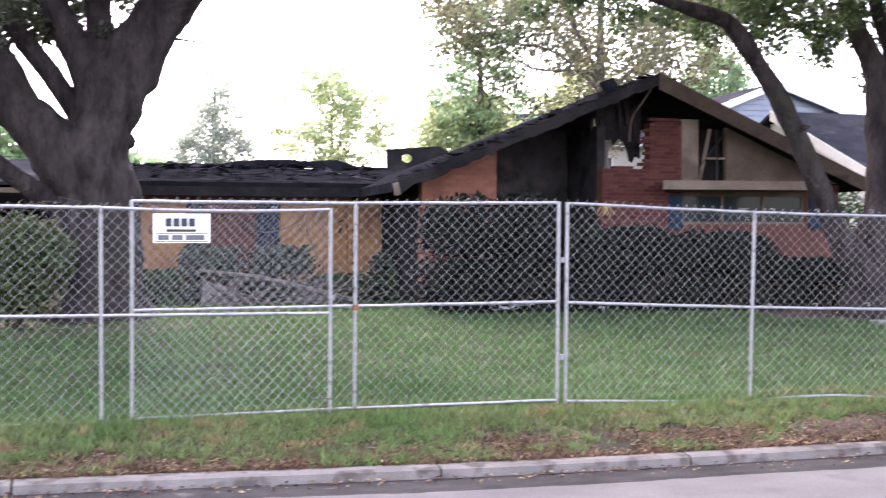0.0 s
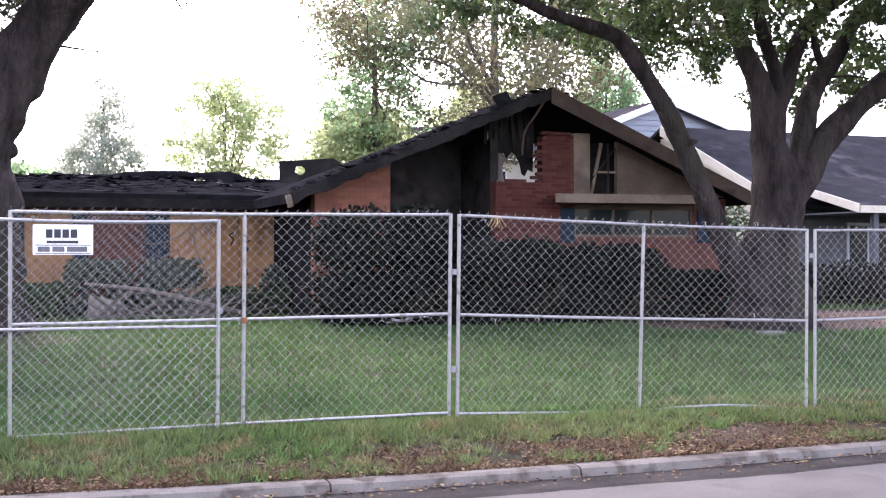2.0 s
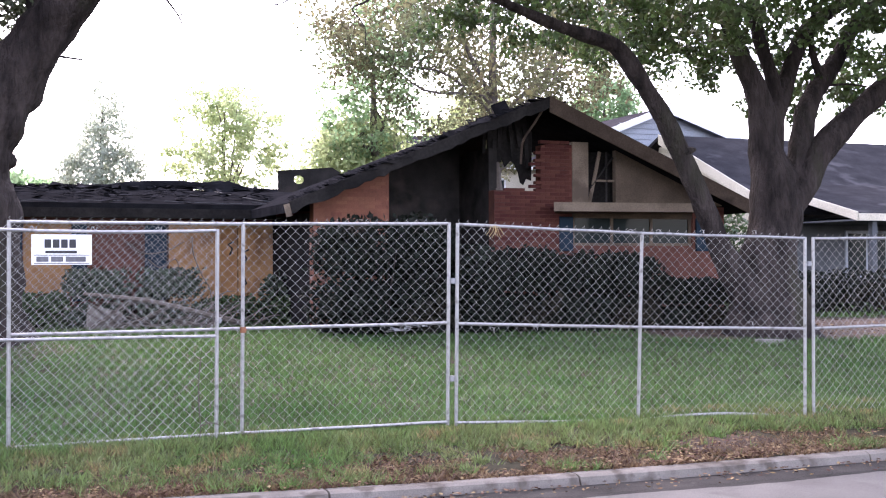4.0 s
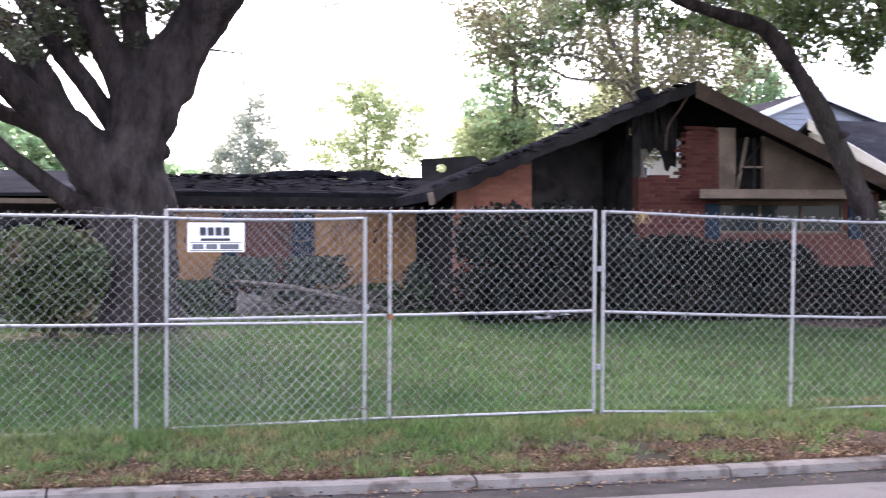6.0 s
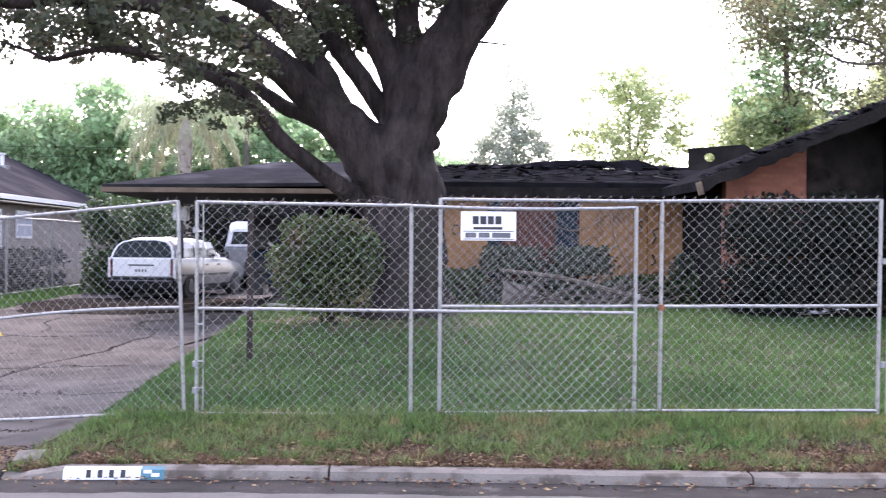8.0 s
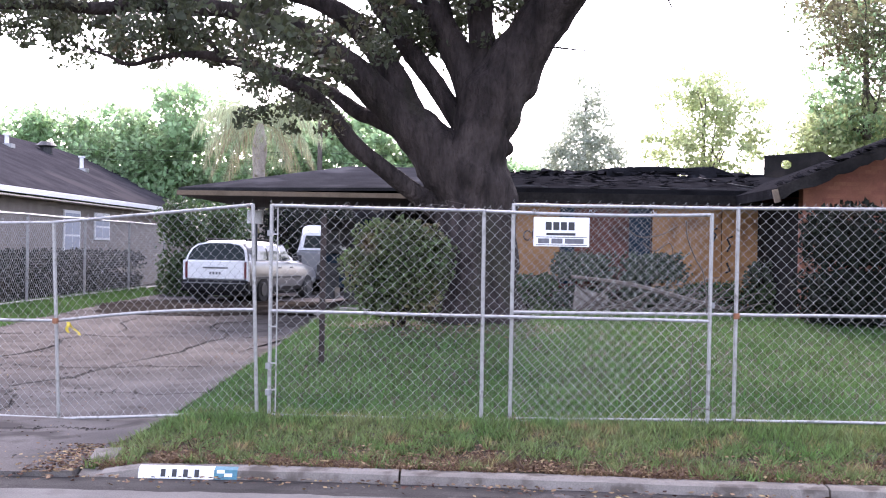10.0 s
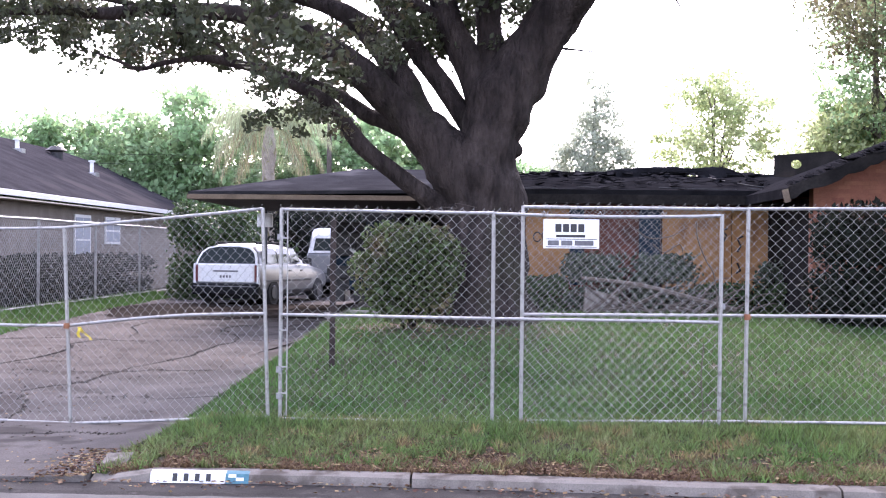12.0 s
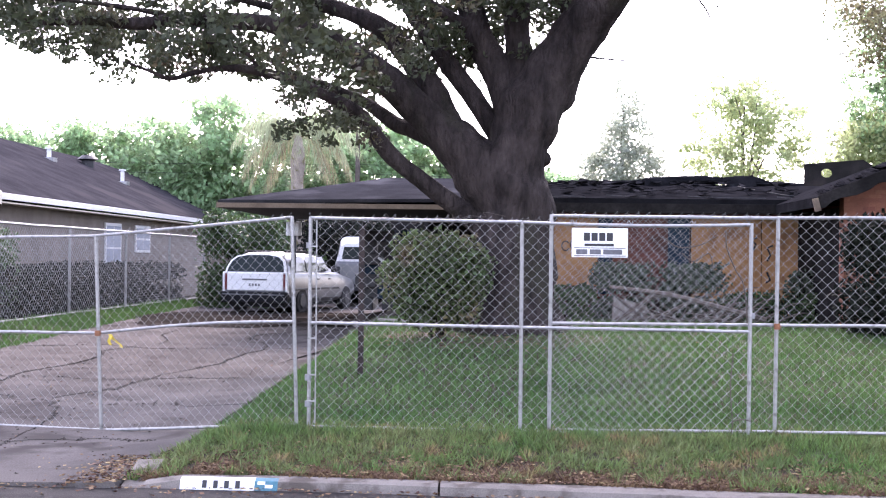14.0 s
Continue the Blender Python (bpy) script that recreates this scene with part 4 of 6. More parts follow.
for x, y, z in ((1.585, 9.44, 0.93), (-4.53, 10.0, 0.745)):
    clamp(x, y, z, M["rust"], "rusty steel pipe clamp on the fence post")
for x, y, z in ((-2.452, 9.35, 1.58), (-2.455, 9.38, 0.43), (-2.455, 9.39, 0.2), (3.49, 9.25, 1.35), (3.49, 9.28, 0.45), (1.36, 9.4, 1.02), (7.24, 8.97, 1.5)):
    clamp(x, y, z, M["dull_steel"], "galvanised steel pipe clamp joining the fence posts")
tape = thing("caution_tape", "torn scrap of yellow plastic tape tied on the fence rail", "tape", loc=(-4.4, 9.98, 0.74))
yellow = mat("yellow_plastic", (0.6, 0.46, 0.05), (0.68, 0.52, 0.07), 20, 90, 0.5, 0.05)
for k, (dx, dz, w) in enumerate(((0.0, -0.1, 0.03), (0.06, -0.08, 0.025), (0.11, -0.12, 0.03))):
    bm = bmesh.new()
    rows = [(dx * t + 0.01 * math.sin(7 * t + k), -0.02 - 0.012 * math.sin(5 * t + k), dz * t) for t in np.linspace(0, 1, 6)]
    vs = [(bm.verts.new((x - w / 2, y, z)), bm.verts.new((x + w / 2, y - 0.006, z))) for x, y, z in rows]
    for p, q in zip(vs, vs[1:]):
        bm.faces.new((p[0], p[1], q[1], q[0]))
    part("strip", bm, yellow, tape)

# vine stems and loose wires caught in the mesh
def wire_thing(name, label, cat, rows_list, r, material):
    w = thing(name, label, cat)
    for rows in rows_list:
        bm = bmesh.new()
        s = spline(rows, 6)
        tube(bm, [tuple(p) for p in s], [r * (1 - 0.4 * i / len(s)) for i in range(len(s))], 5)
        part("strand", bm, material, w, smooth=True)


wire_thing("dry_vine", "dry bent vine stems hanging in the wire mesh", "vine", [
    [(1.12, 9.31, 1.74), (1.13, 9.31, 1.6), (1.2, 9.31, 1.42), (1.27, 9.32, 1.3), (1.3, 9.33, 1.1), (1.31, 9.34, 0.95)],
    [(0.6, 9.31, 1.68), (0.72, 9.3, 1.6), (0.9, 9.32, 1.62), (1.05, 9.32, 1.7)],
    [(0.75, 9.31, 1.55), (0.85, 9.3, 1.48), (0.98, 9.31, 1.55), (1.02, 9.32, 1.4)],
    [(1.2, 9.36, 0.7), (1.18, 9.36, 0.4), (1.2, 9.36, 0.1), (1.18, 9.36, -0.02)],
    [(1.2, 9.35, 0.12), (1.28, 9.34, 0.14), (1.36, 9.35, 0.12)]], 0.006, M["twig"])
wire_thing("dry_vine", "dry tangle of stems along the top rail", "vine", [
    [(x0 + 0.075 * k + rng.normal(0, 0.03), 9.33 + rng.normal(0, 0.012), 1.815 + rng.normal(0, 0.028)) for k in range(n)]
    for x0, n in ((-2.1, 6), (-1.75, 9), (-1.3, 8), (-0.95, 5), (-1.6, 7))], 0.0022, M["twig"])
wire_thing("dry_grass_wisp", "wisp of dry straw caught on the top rail", "straw", [
    [(3.86 + 0.012 * k, 9.22, 1.86), (3.84 + 0.02 * k + 0.02 * math.sin(k), 9.2, 1.82), (3.80 + 0.03 * k, 9.19, 1.77 - 0.012 * (k % 3))] for k in range(7)], 0.003, mat("straw", (0.42, 0.3, 0.13), (0.5, 0.38, 0.18), 9, 60, 0.8, 0))

post = thing("metal_post", "rusted dark steel post standing in the lawn", "post", loc=(-2.4, 12.77, float(ground_z(-2.4, 12.77))))
part("channel", boxes(((-0.032, -0.004, -0.1), (0.032, 0.004, 1.72)), ((-0.032, 0.004, -0.1), (-0.025, 0.03, 1.72)), ((0.025, 0.004, -0.1), (0.032, 0.03, 1.72)), bevel=0.001), mat("dark_rusted_steel", (0.022, 0.018, 0.017), (0.055, 0.04, 0.034), 6, 60, 0.8, 0.3, spec=0.15), post)

# ---- house front details ----
def board(x0, x1, z0, z1, y, label):
    b = thing("plywood_board", label, "board", loc=(x0, y, z0), group="boarded openings")
    part("sheet", boxes(((0, 0, 0), (x1 - x0, 0.018, z1 - z0)), bevel=0.003), M["osb"], b)
    return b


bd = board(0.16, 0.98, 1.0, 2.3, 21.975, "orange plywood board with dark marks over a window")
for cx, cz in ((0.22, 0.75), (0.38, 0.78)):
    bm = bmesh.new()
    tube(bm, [(cx + 0.07 * math.cos(a), -0.004, cz + 0.09 * math.sin(a)) for a in np.linspace(0.5, 5.8, 12)], [0.012] * 12, 5)
    part("mark", bm, M["black"], bd)
b2 = board(2.74, 4.04, 0.4, 2.34, 21.975, "weathered orange plywood board over a wide opening")
b3 = board(4.05, 5.36, 0.4, 2.34, 21.97, "weathered orange plywood board over a wide opening")
for ob, pts in ((b3, [(0.1, 1.1), (0.16, 1.22), (0.1, 1.35), (0.2, 1.4)]), (b2, [(1.15, 1.3), (1.2, 1.42), (1.12, 1.5), (1.22, 1.55)]), (b3, [(0.08, 0.7), (0.16, 0.75), (0.1, 0.9)])):
    bm = bmesh.new()
    tube(bm, [(a, -0.003, b) for a, b in pts], [0.02] * len(pts), 5)
    part("mark", bm, M["black"], ob)
for x0, x1 in ((-0.1, 0.14), (1.0, 1.26), (2.3, 2.7), (5.4, 5.62)):
    sh = part("shutter", boxes(((x0, 21.93, 0.85), (x1, 21.97, 2.32)), bevel=0.004), M["bluetrim"], house, "dark blue louvred shutter")
    for k in range(12):
        part("slat", boxes(((x0 + 0.04, 21.915, 0.95 + k * 0.11), (x1 - 0.04, 21.929, 1.02 + k * 0.11))), M["bluetrim"], sh)
part("door", boxes(((5.66, 21.95, FLOOR), (6.15, 22.0, 2.35)), bevel=0.01), M["bluetrim"], house, "scorched blue door")

# bricks of the broken gable wall
BRICK = bpy.data.meshes.new("brick")
bm = bmesh.new()
box(bm, (0.004, -0.012, 0.005), (0.196, 0.09, 0.062), 0.003)
bm.to_mesh(BRICK)
bm.free()
BRICK.materials.append(M["brick"])


def in_hole(x, z):
    l = 8.0
    r = 8.9 + 0.1 * max(0, z - 3.2) + 0.045 * (1 if int(z / 0.068) % 3 else -1)
    return l < x < r and z > 2.86 + 0.06 * math.sin(x * 9)


brick_wall = part("brick_wall", boxes(((8.07, GW + 0.012, 1.2), (9.61, GW + 0.24, 2.82)), ((9.02, GW + 0.012, 2.82), (9.61, GW + 0.24, 3.3)), ((9.12, GW + 0.012, 3.3), (9.61, GW + 0.24, 3.7))), M["mortar"], house, "mortar core of the broken wall")
row = 0
z = 1.6
while z < 3.72:
    x = 8.07 - (0.1 if row % 2 else 0)
    while x < 9.58:
        a, b = max(x, 8.065), min(x + 0.2, 9.615)
        if b - a > 0.05 and not in_hole((a + b) / 2, z + 0.03) and z + 0.07 < gz(a) - 0.3:
            ob = new("brick", BRICK)
            ob.parent = brick_wall
            ob.location = (a, GW + 0.001 + 0.004 * rng.random(), z)
            ob.scale = ((b - a) / 0.2, 1, 1)
        x += 0.2
    z += 0.068
    row += 1

# orange brick courses beside the porch
V = []
for r in range(38):
    z0 = 0.5 + r * 0.068
    x = 4.72 - (0.1 if r % 2 else 0)
    while x < 6.07:
        a, b = max(x, 4.72), min(x + 0.2, 6.07)
        if b - a > 0.04 and z0 + 0.07 < under(a):
            V.append([(a + 0.004, GW - 0.008, z0 + 0.004), (b - 0.004, GW - 0.008, z0 + 0.004), (b - 0.004, GW - 0.008, z0 + 0.063), (a + 0.004, GW - 0.008, z0 + 0.063)])
        x += 0.2
q = np.array(V)
bk = q.copy()
bk[:, :, 1] += 0.01
sides = [q] + [np.stack([q[:, i], bk[:, i], bk[:, (i + 1) % 4], q[:, (i + 1) % 4]], 1) for i in range(4)]
tagged(part("brick_facing", tris("brick_facing", np.concatenate(sides), M["orange_brick"]), M["orange_brick"], house), kind="stuff")

# broken laths over the hole, studs in the vent opening, bent conduit
for k in range(16):
    x = 8.06 + 0.058 * k
    l = 0.2 + 0.28 * rng.random() + (0.34 if x > 8.76 else 0.0)
    w = rng.uniform(0.02, 0.06)
    top = gz(x) - 0.2
    m = Matrix.Translation((x, 19.22 + 0.1 * rng.random(), top)) @ pose(0, 0, 0, 0, rng.uniform(-12, 12), rng.uniform(-30, 30))
    bm = bmesh.new()
    box(bm, (-w, 0, -l - 0.2), (w, 0.02, 0.1), 0, m)
    for v in bm.verts:
        v.co.x += 0.03 * noise.noise(v.co * 9)
        v.co.z += 0.05 * noise.noise(v.co * 7 + Vector((3, 0, 0)))
    part("charred_lath", bm, M["inside"], house)
torn = prism([(8.1, 3.98), (8.12, 3.5), (8.22, 3.56), (8.3, 3.38), (8.4, 3.46), (8.47, 3.3), (8.58, 3.42), (8.66, 3.36), (8.74, 3.2), (8.78, 3.02), (8.84, 2.98), (8.9, 3.1), (9.0, 3.06), (9.02, 3.98)], 19.34, 19.37)
part("hanging_debris", torn, M["inside"], house, "hanging charred ceiling debris")
part("stud", boxes(((8.16, 19.2, 2.9), (8.24, 19.3, 3.75))), M["char"], house)
for x0, z0, x1, z1, w, mt in ((10.0, 2.62, 10.22, 3.6, 0.06, "tan"), (10.12, 3.06, 10.52, 3.06, 0.04, "tan"), (10.36, 2.62, 10.36, 3.6, 0.035, "char"), (10.0, 2.9, 10.5, 3.5, 0.03, "char")):
    d = Vector((x1 - x0, 0, z1 - z0))
    ang = math.degrees(math.atan2(d.x, d.z))
    bm = bmesh.new()
    box(bm, (-w / 2, -0.02, 0), (w / 2, 0.02, d.length), 0.003, Matrix.Translation((x0, GW + 0.05, z0)) @ pose(0, 0, 0, 0, ang, 0))
    part("stud", bm, M[mt], house, "bare broken wall stud")
bm = bmesh.new()
tube(bm, [tuple(p) for p in spline([(8.78, 18.3, 4.3), (8.6, 18.35, 4.0), (8.42, 18.4, 3.72), (8.38, 18.42, 3.5), (8.37, 18.42, 3.28)], 5)], [0.022] * 21, 6)
part("conduit", bm, M["brown_trim"], house, "bent metal conduit hanging from the gable", smooth=True)
# rafter tail at the low end of the rake
bm = bmesh.new()
box(bm, (-0.045, -0.03, -0.21), (0.045, 0.03, 0.0), 0.004, Matrix.Translation((4.06, 18.1, 2.49)) @ pose(0, 0, 0, 0, -14, 0))
part("rafter_tail", bm, M["tan"], house, "broken pale rafter tail")


def ragged(n, place, size, lo, hi):
    """Loose charred flakes: bent quads of some thickness."""
    out = []
    for i in range(n):
        p = Vector(place(i))
        w, d = size * rng.uniform(lo, hi), size * rng.uniform(lo, hi)
        m = Matrix.Translation(p) @ pose(0, 0, 0, rng.normal(8, 6), rng.normal(0, 6), rng.uniform(-25, 25))
        c = [m @ Vector(v) for v in ((-w, -d, 0), (w, -d * 0.7, 0.02 * rng.random()), (w * 0.8, d, 0), (-w * 0.9, d, 0.03 * rng.random()))]
        e = [v - Vector((0, 0, 0.008)) for v in c]
        out.append([c[0], c[1], c[2], c[3]])
        for k in range(4):
            out.append([c[k], e[k], e[(k + 1) % 4], c[(k + 1) % 4]])
    return np.array([[tuple(v) for v in f] for f in out])


def on_main(i):
    x, t = rng.uniform(-0.4, 5.1), rng.random() ** 0.6
    return (x, EY + (RY - EY) * t, EZ + (RZ - EZ) * t + 0.02 + 0.05 * rng.random())


def on_ridge(i):
    x = rng.uniform(-0.3, 5.3)
    return (x, RY - 0.15 + rng.normal(0, 0.12), RZ + 0.01 + 0.03 * rng.random())


def on_rake(i):
    x = rng.uniform(GX0 + 0.2, GXR + 0.3)
    return (x, GF + rng.uniform(0, 0.7), gz(x) - 0.02 + 0.06 * rng.random() + 0.05 * noise.noise((x * 2.2, 0, 1)))


def on_far_slope(i):
    x = rng.uniform(GXR - 0.1, GX1)
    return (x, GF + rng.uniform(0.05, 4), gz(x) + 0.01 + 0.02 * rng.random())


tagged(part("loose_shingles", tris("loose_shingles", ragged(170, on_main, 0.1, 0.4, 1.3), M["char_shingle"]), M["char_shingle"], house, "loose curled charred shingles"), kind="stuff")
tagged(part("ridge_debris", tris("ridge_debris", ragged(60, on_ridge, 0.08, 0.5, 1.6), M["char_shingle"]), M["char_shingle"], house, "broken charred ridge debris"), kind="stuff")
tagged(part("rake_debris", tris("rake_debris", np.concatenate([ragged(300, on_rake, 0.09, 0.4, 1.5), ragged(110, on_far_slope, 0.06, 0.5, 1.2)]), M["char_shingle"]), M["char_shingle"], house, "charred flaking roof edge"), kind="stuff")
# buckled ridge, and thin pale strips that stand for glints along the eave
part("buckled_ridge", limb([(x, RY + 0.03 * math.sin(x * 5), RZ - 0.03 + h, 0.07 + 0.3 * h) for x, h in ((-0.4, 0.0), (0.3, 0.0), (1.2, 0.01), (1.8, 0.03), (2.3, 0.07), (3.0, 0.09), (3.8, 0.11), (4.2, 0.14), (4.5, 0.08), (4.8, 0.02), (5.6, 0.0))], 9, 0.5, 6, 2.0), M["char_shingle"], house, "buckled charred ridge")
for rows in ([(2.6, EY + 0.3, EZ + 0.06), (3.3, EY + 0.1, EZ + 0.03), (4.0, EY + 0.2, EZ + 0.03)],
             [(3.9, 23.6, 3.0), (4.15, 22.6, 2.86), (4.5, 21.9, 2.74), (4.9, 21.6, 2.7)],
             [(4.2, 21.4, 2.68), (4.6, 21.3, 2.64), (5.0, 21.5, 2.7)],
             [(0.1, EY, EZ + 0.02), (0.4, EY - 0.02, EZ + 0.03), (0.7, EY + 0.03, EZ + 0.01)],
             [(1.1, EY + 0.3, EZ + 0.07), (1.5, EY + 0.1, EZ + 0.04), (1.8, EY + 0.05, EZ + 0.05)]):
    bm = bmesh.new()
    pts = [tuple(p) for p in spline(rows, 6)]
    tube(bm, pts, [0.009] * len(pts), 5)
    part("torn_flashing", bm, M["glint"], house, "thin pale strip drawn as a glint on the charred roof", smooth=True)
# torn plates standing up on the ridge
for x, y, zz, w, h, ang in ((8.05, 18.4, 4.12, 0.16, 0.26, 20), (4.1, 24.3, 3.1, 0.3, 0.12, 15), (2.6, 24.4, 3.05, 0.5, 0.1, -6)):
    bm = bmesh.new()
    box(bm, (-w, -0.02, -0.15), (w, 0.02, h), 0.004, Matrix.Translation((x, y, zz)) @ pose(0, 0, 0, -20, -ang, 12))
    part("torn_sheathing", bm, M["char_shingle"], house)
# upturned sheathing with a round hole
bm = bmesh.new()
ring_o = [(-0.42, -0.25), (-0.1, -0.25), (0.3, -0.25), (0.85, -0.2), (0.85, 0.16), (0.68, 0.26), (0.2, 0.22), (-0.42, 0.17)]
hole = [(0.11 * math.cos(a), 0.09 * math.sin(a)) for a in np.linspace(-math.pi * 0.85, math.pi * 1.15, 9)[:8]]
for y in (0.0, 0.04):
    o_v = [bm.verts.new((x, y, z)) for x, z in ring_o]
    h_v = [bm.verts.new((x, y, z)) for x, z in hole]
    for k in range(8):
        bm.faces.new((o_v[k], o_v[(k + 1) % 8], h_v[(k + 1) % 8], h_v[k]))
ob = part("torn_sheathing", bm, M["char"], house, "upturned charred roof sheathing with a round hole")
ob.location = (5.35, 22.4, 3.2)
# carport posts
for x, y in ((-5.75, 27.5), (-2.7, 27.5)):
    part("carport_post", boxes(((x - 0.035, y - 0.035, 0.0), (x + 0.035, y + 0.035, EZ - 0.22)), bevel=0.006), M["porch_paint"], house)

# ---- shrubs ----
def shrub(name, label, lo, hi, n, size, material, round_=0.6, stems=6, cat="shrub", base=None, bumps=0.16):
    """A shrub: short stems and a shell of leaf clumps with an uneven outline, in the box lo to hi."""
    lo, hi = np.array(lo, float), np.array(hi, float)
    c, h = (lo + hi) / 2, (hi - lo) / 2
    z0 = float(ground_z(c[0], c[1])) if base is None else base
    t = thing(name, label, cat, loc=(c[0], c[1], z0))
    d = rng.normal(size=(n, 3))
    p = np.sign(d) * np.abs(d / np.linalg.norm(d, axis=1, keepdims=True)) ** round_
    p /= np.maximum(np.abs(p).max(1, keepdims=True) ** (1 - round_), 1e-3)
    r = rng.uniform(0.0, 1.0, (n, 1)) ** 0.35
    w = np.array([1 + bumps * noise.noise((v[0] * 2.5 + c[0], v[1] * 2.5, v[2] * 2.5 + c[1])) + 0.1 * noise.noise((v[0] * 7 + c[0], v[1] * 7, v[2] * 7)) for v in p])[:, None]
    q = c + p * r * w * h
    q = q[q[:, 2] > z0 - 0.02]
    lv = leaves(q, size, aspect=0.6)
    lv -= np.array([c[0], c[1], z0])
    tagged(part("foliage", tris("foliage", lv, material), material, t), kind="stuff")
    for k in range(stems):
        a = rng.uniform(0, 6.28)
        e = Vector((math.cos(a) * h[0] * 0.6, math.sin(a) * h[1] * 0.6, (hi[2] - z0) * 0.75))
        bm = bmesh.new()
        tube(bm, [(e.x * 0.15, e.y * 0.15, -0.03), (e.x * 0.45, e.y * 0.45, e.z * 0.5), tuple(e)], [0.025, 0.018, 0.008], 5)
        part("stem", bm, M["bark"], t)
    return t


shrub("round_shrub", "rounded green shrub with brown dry patches beside the oak", (-2.52, 15.75, 0.44), (-0.95, 17.0, 1.93), 10000, 0.08, M["bush"], 0.95, bumps=0.32)
shrub("hedge", "dusty grey-green hedge below the boarded windows", (0.75, 20.3, 0.3), (3.2, 21.4, 1.45), 9000, 0.075, M["dusty"], 0.5, cat="hedge")
shrub("hedge", "low dark hedge at the house wall", (-0.2, 20.4, 0.3), (0.9, 21.4, 1.05), 3500, 0.07, M["hedge"], 0.6, cat="hedge")
shrub("hedge", "low dark hedge below the plywood boards", (3.1, 20.4, 0.3), (5.5, 21.4, 0.95), 5500, 0.07, M["hedge"], 0.6, cat="hedge")
shrub("shrub", "small leafy shrub standing before a plywood board", (4.25, 20.7, 0.4), (4.95, 21.3, 1.35), 1100, 0.09, M["dusty"], 0.9)
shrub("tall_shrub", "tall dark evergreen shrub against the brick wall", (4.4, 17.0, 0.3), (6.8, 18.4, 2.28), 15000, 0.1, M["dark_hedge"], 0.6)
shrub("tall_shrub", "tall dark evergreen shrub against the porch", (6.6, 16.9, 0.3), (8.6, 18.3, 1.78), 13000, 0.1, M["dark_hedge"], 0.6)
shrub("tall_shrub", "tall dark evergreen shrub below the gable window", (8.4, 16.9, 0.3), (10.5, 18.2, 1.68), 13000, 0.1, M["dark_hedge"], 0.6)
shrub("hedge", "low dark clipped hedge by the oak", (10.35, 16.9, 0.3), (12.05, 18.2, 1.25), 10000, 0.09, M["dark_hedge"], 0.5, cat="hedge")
shrub("shrub", "leafy green shrub between the two houses", (13.4, 20.9, 0.0), (15.5, 22.6, 2.8), 7500, 0.1, M["hedge"], 0.8)
# hedge added as a dark backing, standing in for the carport's shade
shrub("tall_hedge", "added dark hedge that blocks light behind the carport", (-7.0, 34.6, 0.1), (-4.2, 36.4, 2.75), 9000, 0.12, M["dark_hedge"], 0.5, cat="hedge")
shrub("tall_hedge", "tall clipped green hedge beside the driveway", (-8.75, 29.6, 0.1), (-6.6, 32.0, 2.62), 14000, 0.11, M["hedge"], 0.5, cat="hedge")
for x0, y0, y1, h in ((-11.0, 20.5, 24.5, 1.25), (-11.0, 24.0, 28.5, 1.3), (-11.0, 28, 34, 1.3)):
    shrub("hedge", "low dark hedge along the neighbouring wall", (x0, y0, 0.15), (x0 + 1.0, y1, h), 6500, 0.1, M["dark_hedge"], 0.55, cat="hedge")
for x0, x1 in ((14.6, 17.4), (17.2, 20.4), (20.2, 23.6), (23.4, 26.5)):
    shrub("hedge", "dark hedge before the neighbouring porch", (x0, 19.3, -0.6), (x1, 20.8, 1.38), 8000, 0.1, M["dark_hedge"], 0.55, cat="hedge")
shrub("shrub", "green shrub at the neighbouring house corner", (-11.6, 20.6, 0.15), (-10.0, 22.2, 2.15), 6000, 0.09, M["hedge"], 0.8)

# ---- rubble and edging at the house front ----
def stone_block(x, y, sx, sy, sz, rz, label, name="edging_stone"):
    z = float(ground_z(x, y))
    t = thing(name, label, "stone", loc=(x, y, z), rz=rz, group="edging stones")
    bm = box(bmesh.new(), (-sx / 2, -sy / 2, -0.03), (sx / 2, sy / 2, sz), 0.02)
    for v in bm.verts:
        v.co += Vector((noise.noise(v.co * 5 + Vector((x, y, 0))), noise.noise(v.co * 5 + Vector((y, x, 3))), noise.noise(v.co * 6))) * 0.02
    part("block", bm, M["stone"], t)


for x, y, sx, rz in ((-2.6, 18.9, 0.5, 4), (-2.1, 18.85, 0.45, -6), (-1.65, 18.9, 0.4, 3), (-3.1, 19.2, 0.4, 30), (11.2, 15.1, 0.5, 8)):
    stone_block(x, y, sx, 0.2, 0.06, rz, "pale concrete edging stone lying in the grass")
slab = thing("concrete_fragment", "grey broken slab leaning on rubble", "rubble", loc=(1.35, 19.7, float(ground_z(1.35, 19.7))))
bm = box(bmesh.new(), (-0.3, -0.03, -0.05), (0.3, 0.03, 0.42), 0.01, pose(0, 0, 0, -30, 14, 10))
part("slab", bm, M["kerb"], slab)
paper = thing("paper_scrap", "crumpled white sheets lying before the house", "rubbish", loc=(5.75, 17.2, float(ground_z(5.75, 17.2)) + 0.1))
for k in range(4):
    bm = bmesh.new()
    bmesh.ops.create_grid(bm, x_segments=4, y_segments=3, size=0.16)
    for v in bm.verts:
        v.co.z = 0.05 * noise.noise(v.co * 6 + Vector((k, 0, 0))) + 0.02 * k
        v.co.x += (k - 1.5) * 0.13
    part("sheet", bm, M["white"], paper)


